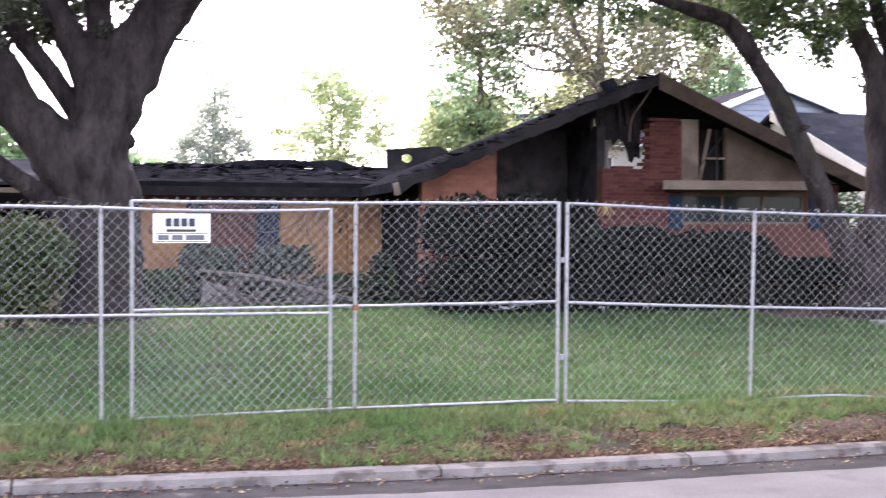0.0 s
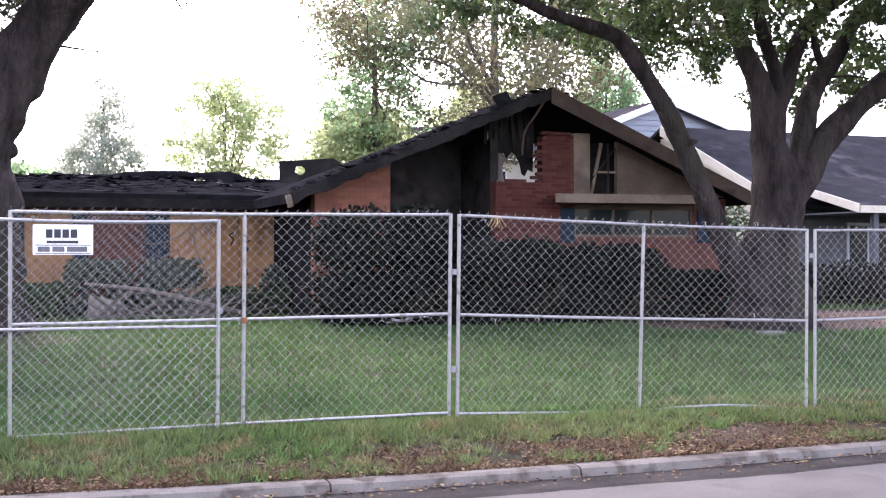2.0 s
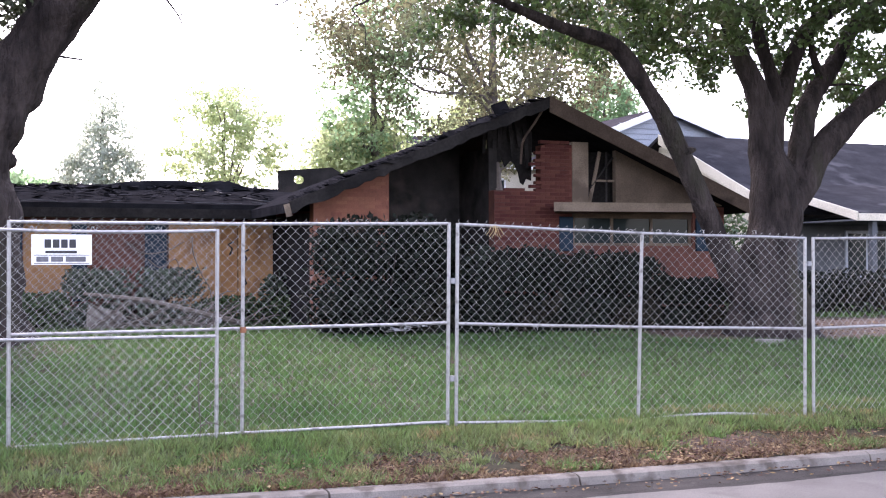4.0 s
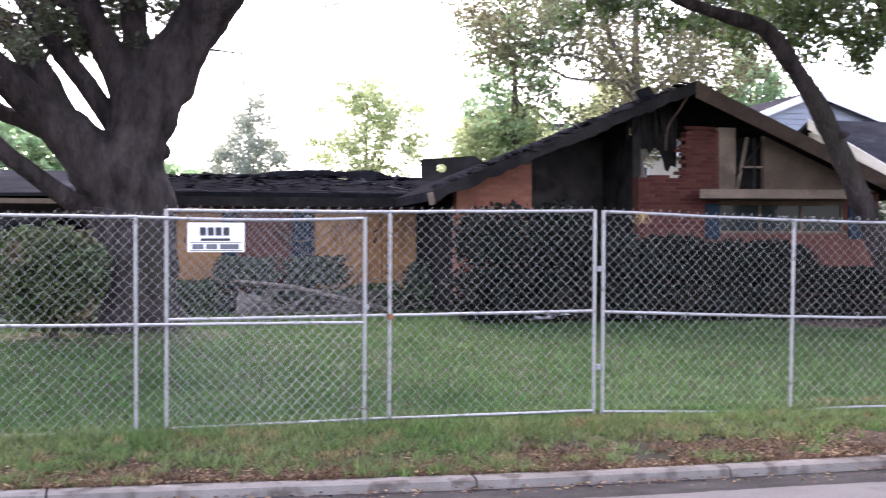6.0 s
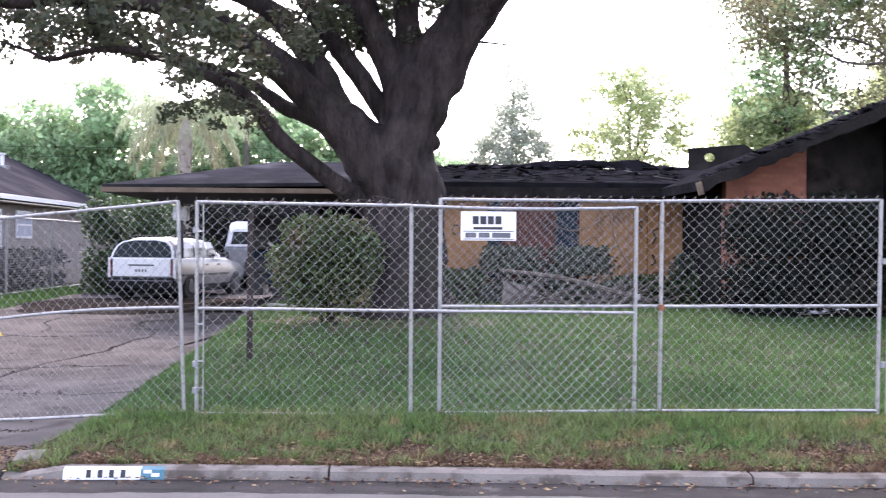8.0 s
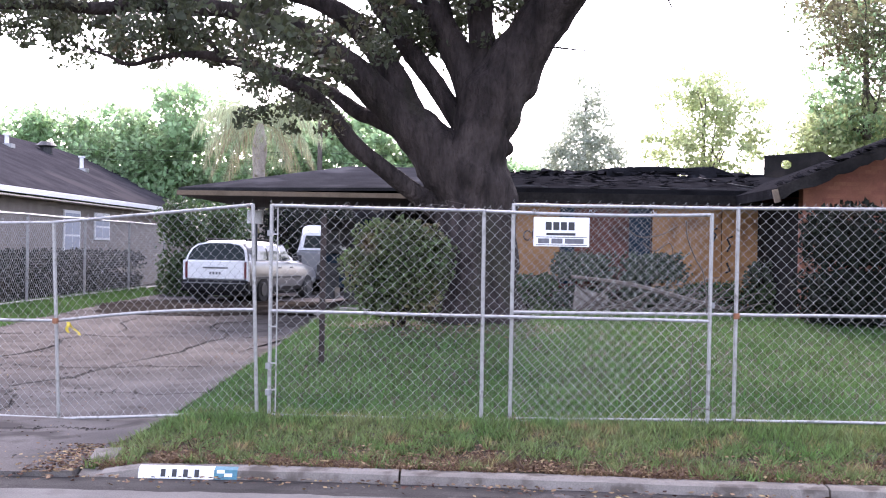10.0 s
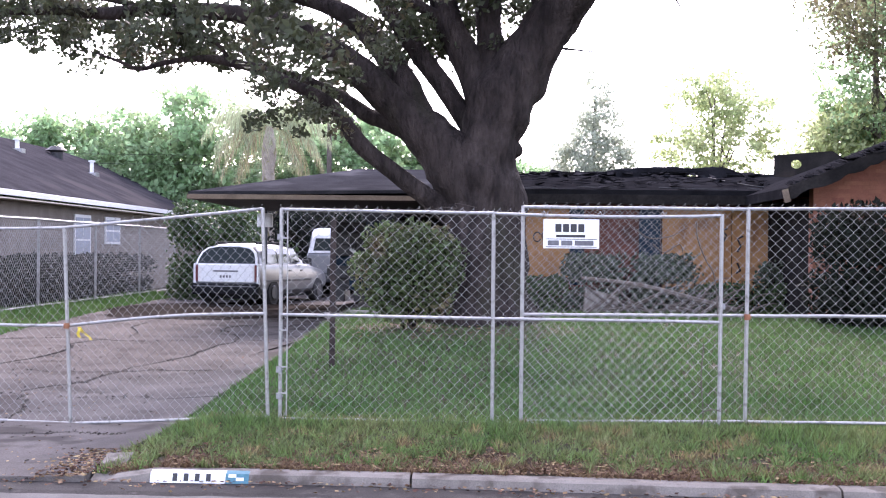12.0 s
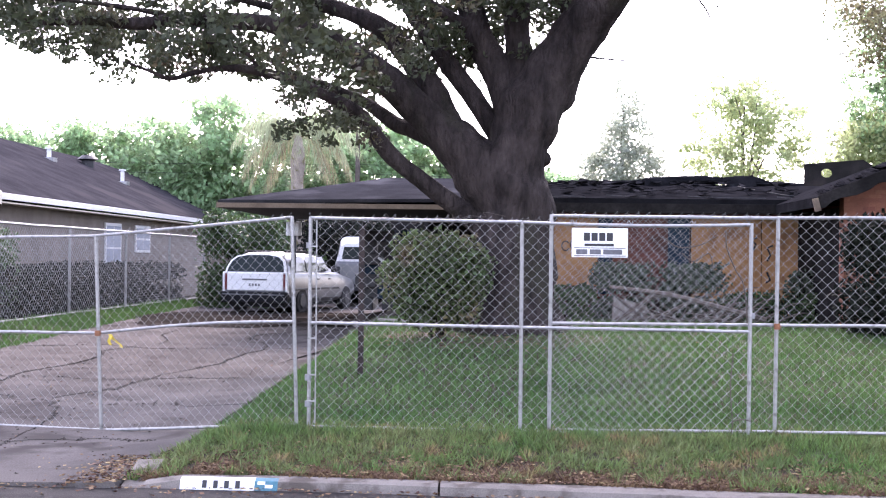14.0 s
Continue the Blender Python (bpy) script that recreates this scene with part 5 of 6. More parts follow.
def brush_pile(cx, cy, w, n, label):
    z = float(ground_z(cx, cy))
    t = thing("branch_pile", label, "branches", loc=(cx, cy, z))
    for k in range(n):
        x, y = rng.uniform(-w / 2, w / 2), rng.uniform(-0.4, 0.4)
        a = rng.normal(0, 0.5) + (3.14 if rng.random() < 0.4 else 0)
        l = rng.uniform(0.5, 1.3)
        up = rng.uniform(-0.1, 0.45)
        s = spline([(x, y, 0.02), (x + 0.35 * l * math.cos(a), y + 0.1 * math.sin(a * 3), 0.12 + up * 0.4), (x + 0.7 * l * math.cos(a), y + 0.2 * math.sin(a), 0.2 + up * 0.9), (x + l * math.cos(a), y + 0.25 * math.sin(a), 0.2 + up)], 3)
        bm = bmesh.new()
        tube(bm, [tuple(p) for p in s], np.linspace(rng.uniform(0.012, 0.03), 0.004, len(s)).tolist(), 5)
        part("branch", bm, M["twig"], t)


brush_pile(2.1, 19.8, 2.2, 42, "pile of dry pruned branches before the hedge")
brush_pile(3.4, 19.7, 1.0, 10, "few dry pale branches on the ground")
log = thing("fallen_limb", "long pale dry limb lying across the branches", "branch", loc=(1.9, 19.4, float(ground_z(1.9, 19.4))))
part("limb", limb([(-0.9, 0, 0.62, 0.03), (0.1, 0, 0.5, 0.04), (1.0, 0, 0.28, 0.045), (1.7, 0, 0.1, 0.05)], 7), M["twig"], log, smooth=True)

# ---- vehicles ----
def loft(sections, material_name):
    """A body shell through closed cross-sections of (y, [(x, z), ...])."""
    bm = bmesh.new()
    rings = [[bm.verts.new((x, y, z)) for x, z in sec] for y, sec in sections]
    n = len(rings[0])
    for a, b in zip(rings, rings[1:]):
        for k in range(n):
            bm.faces.new((a[k], a[(k + 1) % n], b[(k + 1) % n], b[k]))
    bm.faces.new(rings[0][::-1])
    bm.faces.new(rings[-1])
    return bm


def wheel(parent, x, y, r=0.31, w=0.2):
    bm = bmesh.new()
    bmesh.ops.create_cone(bm, cap_ends=True, segments=20, radius1=r, radius2=r, depth=w, matrix=pose(x, y, r, 0, 90, 0))
    bmesh.ops.bevel(bm, geom=list(bm.edges), offset=0.02, segments=1, affect='EDGES')
    t = part("tyre", bm, M["tyre"], parent)
    bm = bmesh.new()
    bmesh.ops.create_cone(bm, cap_ends=True, segments=14, radius1=r * 0.6, radius2=r * 0.5, depth=0.03, matrix=pose(x + (w / 2 + 0.004) * (1 if x > 0 else -1), y, r, 0, 90 if x > 0 else -90, 0))
    part("rim", bm, M["black"], t)


def half(pts):
    return [(x, z) for x, z in pts] + [(-x, z) for x, z in reversed(pts)]


def wagon(loc, rz):
    c = thing("station_wagon", "silver station wagon with white tailgate parked on the driveway", "car", loc=loc, rz=rz)
    low = lambda w, zb, zt: half([(w * 0.8, zb), (w * 0.97, zb + 0.12), (w, zb * 0.55 + zt * 0.45), (w * 0.995, zt - 0.14), (w * 0.98, zt - 0.06), (w * 0.955, zt - 0.015), (w * 0.9, zt)])
    part("body", loft([(0.0, low(0.8, 0.4, 0.95)), (0.05, low(0.85, 0.3, 0.98)), (0.6, low(0.88, 0.24, 0.98)), (2.6, low(0.88, 0.24, 0.96)), (3.2, low(0.87, 0.24, 0.92)), (3.9, low(0.84, 0.26, 0.82)), (4.3, low(0.76, 0.3, 0.7)), (4.46, low(0.62, 0.38, 0.58))], ""), M["carpaint"], c, smooth=True)

    def arch(w, zt, zb=0.94):
        h = zt - zb
        return half([(w + 0.12, zb), (w + 0.08, zb + h * 0.35), (w, zb + h * 0.66), (w * 0.86, zb + h * 0.87), (w * 0.6, zb + h * 0.97), (w * 0.2, zt)])
    part("greenhouse", loft([(0.05, arch(0.7, 1.02)), (0.13, arch(0.69, 1.24)), (0.24, arch(0.67, 1.4)), (0.42, arch(0.65, 1.46)), (1.6, arch(0.65, 1.48)), (2.3, arch(0.63, 1.43)), (2.75, arch(0.64, 1.2)), (3.15, arch(0.68, 0.98))], ""), M["carpaint"], c, smooth=True)
    # arched tailgate glass in a pale frame
    rim = [(0.79, 0.97), (0.77, 1.1), (0.7, 1.26), (0.56, 1.37), (0.28, 1.42)]
    lean = lambda z: 0.0 + max(0.0, z - 0.97) * 0.42
    for nm, k, off, m in (("tailgate_frame", 1.0, -0.01, "white"), ("rear_window", 0.93, -0.018, "glass")):
        pts = [(x * k, 1.0 + (z - 1.0) * (1.0 if k == 1 else 0.88) + (0 if k == 1 else 0.02)) for x, z in rim]
        pts = pts + [(-x, z) for x, z in reversed(pts)]
        bm = bmesh.new()
        f = [bm.verts.new((x, lean(z) + off, z)) for x, z in pts]
        g = [bm.verts.new((x, lean(z) + off + 0.05, z)) for x, z in pts]
        bm.faces.new(f)
        for i in range(len(f)):
            bm.faces.new((f[i], f[(i + 1) % len(f)], g[(i + 1) % len(f)], g[i]))
        part(nm, bm, M[m], c, "dark tinted arched rear window" if m == "glass" else "white tailgate frame")
    for s in (1, -1):
        for y0, y1 in ((0.5, 1.15), (1.22, 1.9), (1.97, 2.55)):
            y2 = min(y1, 2.35)
            part("side_window", raw("side_window", [(s * 0.775, y0, 1.01), (s * 0.775, y1, 1.01), (s * 0.738, y2, 1.22), (s * 0.672, y2 - 0.03, 1.36), (s * 0.672, y0 + 0.03, 1.36), (s * 0.738, y0, 1.22)], [(0, 1, 2, 5), (5, 2, 3, 4)], M["car_glass"]), M["car_glass"], c)
        part("pillar", boxes(((s * 0.815 - 0.03, -0.028, 0.5), (s * 0.815 + 0.03, 0.08, 0.99)), bevel=0.012), M["white"], c, "white rear pillar")
        part("tail_lamp", boxes(((s * 0.757 - 0.026, -0.034, 0.58), (s * 0.757 + 0.026, 0.06, 0.95)), bevel=0.01), M["red_lamp"], c, "dark red tail lamp")
        part("roof_rail", boxes(((s * 0.52 - 0.02, 0.5, 1.45), (s * 0.52 + 0.02, 2.0, 1.51)), bevel=0.008), M["black_plastic"], c)
        part("wing_mirror", boxes(((s * 0.92 - 0.08, 2.5, 0.98), (s * 0.92 + 0.08, 2.58, 1.1)), bevel=0.025), M["black"], c)
        part("rub_strip", boxes(((s * 0.882 - 0.012, 0.3, 0.56), (s * 0.882 + 0.012, 3.0, 0.61)), bevel=0.005), M["black"], c)
        for y in (1.6, 2.3):
            part("door_handle", boxes(((s * 0.87 - 0.02, y, 0.8), (s * 0.87 + 0.02, y + 0.16, 0.835)), bevel=0.006), M["black"], c)
    part("bumper", boxes(((-0.86, -0.1, 0.26), (0.86, 0.06, 0.53)), bevel=0.035), M["black_plastic"], c, "black plastic bumper")
    part("bumper_strip", boxes(((-0.8, -0.112, 0.45), (0.8, -0.098, 0.475)), bevel=0.004), M["plastic"], c)
    part("wiper", boxes(((-0.5, -0.02 + 0.012, 1.0), (0.1, 0.004, 1.018)), bevel=0.003), M["black"], c)
    gate = part("tailgate_panel", boxes(((-0.728, -0.03, 0.55), (0.728, 0.02, 0.975)), bevel=0.018), M["white"], c, "white tailgate")
    part("plate", boxes(((-0.27, -0.036, 0.62), (0.27, -0.025, 0.77)), bevel=0.003), M["white"], gate, "white licence plate")
    for k in range(4):
        part("bar", boxes(((-0.15 + 0.08 * k, -0.039, 0.66), (-0.1 + 0.08 * k, -0.037, 0.72))), M["plastic"], gate)
    part("trim_bar", boxes(((-0.32, -0.05, 0.8), (0.32, -0.023, 0.835)), bevel=0.006), M["plastic"], gate)
    for x in (0.78, -0.78):
        for y in (0.75, 3.5):
            wheel(c, x, y)
    part("underbody", boxes(((-0.72, 0.06, 0.17), (0.72, 4.1, 0.35))), M["black_plastic"], c)
    return c


wagon((-6.62, 27.2, float(ground_z(-6.6, 28)) + 0.02), -15)


def pickup(loc, rz):
    c = thing("pickup_truck", "grey pickup truck with a white camper shell under the carport", "truck", loc=loc, rz=rz)
    part("bed", boxes(((-0.85, 0.0, 0.5), (0.85, 2.1, 1.22)), bevel=0.05), M["carpaint"], c)
    cap = lambda w, zt: half([(w + 0.14, 1.22), (w + 0.02, zt - 0.12), (w * 0.95, zt - 0.03), (w * 0.8, zt)])
    shell = part("camper_shell", loft([(0.02, cap(0.68, 1.7)), (0.2, cap(0.66, 1.9)), (1.9, cap(0.68, 1.92)), (2.05, cap(0.66, 1.84))], ""), M["white"], c, "white camper shell")
    for x0, x1 in ((-0.68, -0.12), (-0.04, 0.6)):
        part("rear_window", raw("rear_window", [(x0, 0.012, 1.28), (x1, 0.012, 1.28), (x1 * 0.9, 0.012, 1.62), (x0 * 0.9, 0.012, 1.62)], [(0, 1, 2, 3)], M["glass"]), M["glass"], shell)
    for s in (1, -1):
        for y0, y1 in ((0.35, 0.95), (1.05, 1.8)):
            part("side_window", raw("side_window", [(s * 0.83, y0, 1.3), (s * 0.83, y1, 1.3), (s * 0.72, y1, 1.76), (s * 0.72, y0, 1.76)], [(0, 1, 2, 3)], M["glass"]), M["glass"], shell)
        part("tail_lamp", boxes(((s * 0.77 - 0.05, -0.015, 0.8), (s * 0.77 + 0.05, 0.03, 1.08)), bevel=0.01), M["black"], c)
    cab = half([(0.85, 0.5), (0.85, 1.05), (0.72, 1.68), (0.6, 1.76)])
    part("cab", loft([(2.1, cab), (3.3, cab), (3.9, half([(0.85, 0.5), (0.84, 1.02), (0.78, 1.08), (0.6, 1.1)])), (5.0, half([(0.8, 0.5), (0.8, 0.9), (0.74, 1.0), (0.6, 1.02)]))], ""), M["carpaint"], c)
    part("tailgate", boxes(((-0.66, -0.03, 0.66), (0.66, -0.002, 1.16)), bevel=0.012), M["carpaint"], c)
    part("bumper", boxes(((-0.85, -0.14, 0.42), (0.85, -0.035, 0.6)), bevel=0.02), M["black"], c)
    for x in (0.75, -0.75):
        for y in (1.0, 4.0):
            wheel(c, x, y, 0.36, 0.22)


pickup((-4.55, 32.0, float(ground_z(-4.7, 33)) + 0.04), 8)
# near-black wall added to stop light through the carport's open back
shed = thing("storage_wall", "added dark board wall closing the back of the carport", "wall", loc=(-4.4, 37.4, float(ground_z(-4.4, 37.4))))
part("boarding", boxes(((-2.0, 0, 0), (3.0, 0.1, 2.7))), M["inside"], shed)
for k in range(20):
    part("batten", boxes(((-1.98 + 0.25 * k, -0.02, 0), (-1.94 + 0.25 * k, -0.001, 2.68))), M["inside"], shed)
bx = thing("utility_box", "white box mounted on a carport post", "box", loc=(-5.75, 27.43, 1.98))
part("case", boxes(((-0.18, -0.12, 0.0), (0.18, 0.0, 0.32)), bevel=0.015), M["white"], bx)
part("cover", boxes(((-0.14, -0.14, 0.05), (0.14, -0.12, 0.27)), bevel=0.006), M["white"], bx)
junk = thing("storage_heap", "dark heap of stored goods in the carport", "junk", loc=(-3.45, 28.0, float(ground_z(-3.45, 28.0)) + 0.04))
for k in range(28):
    a = -0.5 + 0.42 * (k % 4) + rng.uniform(-0.1, 0.1), rng.uniform(-0.35, 0.35), 0.27 * (k // 4)
    s = rng.uniform(0.17, 0.3), rng.uniform(0.15, 0.3), rng.uniform(0.27, 0.34)
    bm = box(bmesh.new(), (-s[0], -s[1], 0), (s[0], s[1], s[2]), 0.02, Matrix.Translation(a) @ pose(0, 0, 0, 0, 0, rng.uniform(-20, 20)))
    part("crate", bm, M["bluetrim"] if k % 7 == 5 else M["black"], junk)
cloth = tube(bmesh.new(), [Vector(v) for v in ((-0.3, -0.5, 1.25), (-0.1, -0.54, 1.1), (0.15, -0.55, 1.12), (0.3, -0.5, 0.95))], [0.035] * 4, 6)
part("strap", cloth, M["white"], junk, "white strap hanging over the crates")

# ---- neighbouring houses ----
nl = thing("neighbour_house", "beige brick bungalow with brown shingle roof and white trim", "house")
X0, XR, X1, ZE, ZR, Y0, YR, Y1 = -10.9, -16.0, -21.1, 2.7, 4.95, 22.8, 43.0, 61.0
tri_roof("roof", [(X0, Y0, ZE), (X0, Y1, ZE), (XR, YR, ZR), (XR, Y0, ZR)], 0.07, M["nshingle"], nl, "brown shingle roof")
tri_roof("roof", [(X1, Y0, ZE), (XR, Y0, ZR), (XR, YR, ZR), (X1, Y1, ZE)], 0.07, M["nshingle"], nl)
tri_roof("roof", [(X0, Y1, ZE), (X1, Y1, ZE), (XR, YR, ZR)], 0.07, M["nshingle"], nl)
part("wall", boxes(((-11.5, 23.2, -0.1), (-11.25, 60, ZE - 0.15))), M["nwall"], nl, "beige brick wall")
part("front_wall", prism([(-11.5, -0.1), (-11.5, 2.82), (-16, 4.8), (-20.5, 2.82), (-20.5, -0.1)], 22.95, 23.2), M["nwall"], nl)
part("fascia", boxes(((X0 + 0.002, Y0, ZE - 0.13), (X0 + 0.035, Y1, ZE - 0.0)), bevel=0.004), M["white"], nl, "white painted fascia")
part("soffit", boxes(((-11.25, Y0 + 0.02, ZE - 0.2), (X0, Y1, ZE - 0.17))), M["cream"], nl)
part("rake_board", prism([(X0 + 0.035, ZE + 0.03), (XR, ZR + 0.03), (XR, ZR - 0.2), (X0 + 0.035, ZE - 0.24)], Y0 - 0.035, Y0 - 0.003), M["cream"], nl, "cream painted rake board")
for y0, y1, z0, z1 in ((30.2, 31.5, 1.0, 2.32), (32.8, 34.2, 1.55, 2.32)):
    w = part("window", boxes(((-11.248, y0, z0), (-11.2, y1, z1)), bevel=0.006), M["white"], nl, "white window frame")
    for a in range(2):
        for b in range(2):
            ya, za = y0 + 0.07 + a * (y1 - y0 - 0.1) / 2, z0 + 0.07 + b * (z1 - z0 - 0.1) / 2
            part("pane", boxes(((-11.205, ya, za), (-11.192, ya + (y1 - y0) / 2 - 0.1, za + (z1 - z0) / 2 - 0.1))), M["siding"], w, "pale closed blind behind glass")


def roof_z(x):
    return ZE + (ZR - ZE) * (x - X0) / (XR - X0)


for x, y, h in ((-13.6, 39.0, 0.4), (-14.7, 35.3, 0.3)):
    v = part("vent_pipe", boxes(((x - 0.05, y - 0.05, roof_z(x) - 0.1), (x + 0.05, y + 0.05, roof_z(x) + h)), ((x - 0.09, y - 0.09, roof_z(x) + h), (x + 0.09, y + 0.09, roof_z(x) + h + 0.05))), M["white"], nl, "white roof vent pipe")
    part("flashing", boxes(((x - 0.14, y - 0.16, roof_z(x) - 0.12), (x + 0.2, y + 0.16, roof_z(x) + 0.04))), M["galv"], v)
x, y = -15.0, 39.6
bm = bmesh.new()
tube(bm, [(x, y, roof_z(x) - 0.1), (x, y, roof_z(x) + 0.15), (x, y, roof_z(x) + 0.2), (x, y, roof_z(x) + 0.34)], [0.2, 0.2, 0.36, 0.2], 14)
part("turbine_vent", bm, M["black"], nl, "dark round roof vent")

nr = thing("neighbour_house", "cream sided house with dark grey shingle roof and porch", "house")
AX, AY, AZ, PY, PZ = 18.85, 25.2, 2.9, 31.2, 5.45
tri_roof("roof", [(AX, AY, AZ), (34, AY, AZ), (34, PY, PZ), (AX, PY, PZ)], 0.1, M["shingle"], nr, "dark grey shingle roof")
tri_roof("roof", [(AX, 37.2, AZ), (AX, PY, PZ), (34, PY, PZ), (34, 37.2, AZ)], 0.1, M["shingle"], nr)
bm = bmesh.new()
gv = [bm.verts.new((AX + 0.3, y, z)) for y, z in ((25.6, 0.2), (36.8, 0.2), (36.8, 2.8), (PY, PZ - 0.2), (25.6, 2.8))]
gw = [bm.verts.new((AX + 0.5, v.co.y, v.co.z)) for v in gv]
bm.faces.new(gv)
bm.faces.new(gw[::-1])
for i in range(5):
    bm.faces.new((gv[i], gw[i], gw[(i + 1) % 5], gv[(i + 1) % 5]))
gable = part("gable_wall", bm, M["cream"], nr, "cream clapboard gable wall")
for k in range(22):
    z = 2.2 + k * 0.14
    t = max(0.0, (z - 2.8) / (PZ - 3.0))
    part("clapboard", boxes(((AX + 0.27, 25.6 + (PY - 25.6) * t + 0.1, z), (AX + 0.3, 36.8 - (36.8 - PY) * t - 0.1, z + 0.12))), M["cream"], gable)
bm = bmesh.new()
rk = [(AY - 0.02, AZ + 0.02), (PY, PZ + 0.03), (PY, PZ - 0.28), (AY - 0.02, AZ - 0.24)]
f0 = [bm.verts.new((AX - 0.04, y, z)) for y, z in rk]
f1 = [bm.verts.new((AX - 0.003, y, z)) for y, z in rk]
bm.faces.new(f0)
bm.faces.new(f1[::-1])
for i in range(4):
    bm.faces.new((f0[i], f1[i], f1[(i + 1) % 4], f0[(i + 1) % 4]))
part("rake_board", bm, M["cream"], nr, "cream painted rake board")
part("front_wall", boxes(((AX + 0.3, 25.6, 0.2), (33, 25.8, 2.75))), M["porch_paint"], nr, "porch wall with eave shade put into its grey")
tri_roof("porch_roof", [(19.5, 23.0, 2.76), (34, 23.0, 2.76), (34, 27.0, 3.74), (19.5, 27.0, 3.74)], 0.08, M["shingle"], nr)
part("fascia", boxes(((19.5, 22.96, 2.56), (34, 22.998, 2.74)), bevel=0.005), M["cream"], nr, "cream porch fascia")
part("porch_soffit", boxes(((19.5, 23.0, 2.56), (34, 25.6, 2.6))), M["porch_paint"], nr)
bm = bmesh.new()
rk = [(22.98, 2.78), (27.0, 3.78), (27.0, 3.58), (22.98, 2.56)]
f0 = [bm.verts.new((19.46, y, z)) for y, z in rk]
f1 = [bm.verts.new((19.497, y, z)) for y, z in rk]
bm.faces.new(f0)
bm.faces.new(f1[::-1])
for i in range(4):
    bm.faces.new((f0[i], f1[i], f1[(i + 1) % 4], f0[(i + 1) % 4]))
part("rake_board", bm, M["cream"], nr)
for x in (20.1, 23.2, 26.3):
    part("porch_post", boxes(((x - 0.08, 23.1, 0.1), (x + 0.08, 23.26, 2.56)), bevel=0.01), M["porch_paint"], nr, "grey porch post")
for x in (21.2, 24.5):
    w = part("window", boxes(((x, 25.54, 1.1), (x + 1.4, 25.6, 2.4)), bevel=0.01), M["siding"], nr)
    for a in (0.08, 0.74):
        part("pane", boxes(((x + a, 25.525, 1.18), (x + a + 0.58, 25.54, 2.32))), M["glass"], w)

n3 = thing("neighbour_house", "two-storey house with pale blue gable siding", "house")
part("wall", prism([(20.200, 0.1), (26.500, 0.1), (26.500, 6.1), (23.000, 7.15), (20.200, 6.15)], 38.0, 46), M["siding"], n3, "pale blue siding wall")
for k in range(9):
    z = 5.3 + k * 0.2
    l = 20.200 if z < 6.1 else 20.200 + (z - 6.15) / 1.0 * 2.8
    r = 26.500 if z < 6.1 else 26.500 - (z - 6.1) / 1.05 * 3.5
    if r - l > 0.3:
        part("clapboard", boxes(((l + 0.1, 37.96, z), (r - 0.1, 38.0, z + 0.17))), M["siding"], n3)
tri_roof("roof", [(19.700, 37.6, 6.0), (23.000, 37.6, 7.3), (23.000, 46.2, 7.3), (19.700, 46.2, 6.0)], 0.1, M["nshingle"], n3)
tri_roof("roof", [(23.000, 37.6, 7.3), (26.900, 37.6, 6.0), (26.900, 46.2, 6.0), (23.000, 46.2, 7.3)], 0.1, M["nshingle"], n3)
part("rake_board", prism([(19.700, 6.04), (23.000, 7.34), (23.000, 7.08), (19.700, 5.78)], 37.55, 37.597), M["white"], n3, "white rake board")
part("rake_board", prism([(23.004, 7.34), (26.900, 6.04), (26.900, 5.78), (23.004, 7.08)], 37.55, 37.597), M["white"], n3)

n4 = thing("neighbour_house", "yellow sided house behind the burnt house", "house")
part("wall", boxes(((14.0, 40.0, 0.1), (19.6, 46, 5.0))), M["cream"], n4, "pale yellow siding wall")
part("fascia", boxes(((13.6, 39.5, 5.0), (20, 39.54, 5.3))), M["white"], n4, "white fascia board")
tri_roof("roof", [(13.6, 39.54, 5.3), (20, 39.54, 5.3), (20, 43, 6.5), (13.6, 43, 6.5)], 0.1, M["nshingle"], n4)
tri_roof("roof", [(13.6, 46.5, 5.3), (13.6, 43, 6.5), (20, 43, 6.5), (20, 46.5, 5.3)], 0.1, M["nshingle"], n4)
w = part("window", boxes(((16.6, 39.96, 3.6), (17.6, 40.0, 4.7)), bevel=0.01), M["white"], n4)
part("pane", boxes(((16.68, 39.945, 3.68), (17.52, 39.96, 4.62))), M["glass"], w)

# neighbour's side fence
side = thing("side_fence", "old chain-link fence along the neighbouring garden", "fence")
FX = -9.9
pts_y = [16.4, 20.2, 24.0, 27.8, 31.6, 35.4]
for y in pts_y:
    pipe("post", [(FX, y, 0.0), (FX, y, 1.2), (FX, y, 2.06)], 0.03, side)
for a, b in zip(pts_y, pts_y[1:]):
    pipe("top_rail", [(FX, a, 2.04), (FX, (a + b) / 2, 2.03), (FX, b, 2.04)], 0.022, side)
    pipe("bottom_rail", [(FX, a, 0.24), (FX, (a + b) / 2, 0.23), (FX, b, 0.24)], 0.018, side)
    vb = [Vector((0, a, 0.24)), Vector((0, b, 0.24)), Vector((0, a, 2.04)), Vector((0, b, 2.04))]
    me = link_mesh(vb[0], vb[1], vb[2], vb[3], d=0.12, r=0.0026)
    ob = part("chain_link", me, M["wire"], side)
    ob.location = (FX, 0, 0)

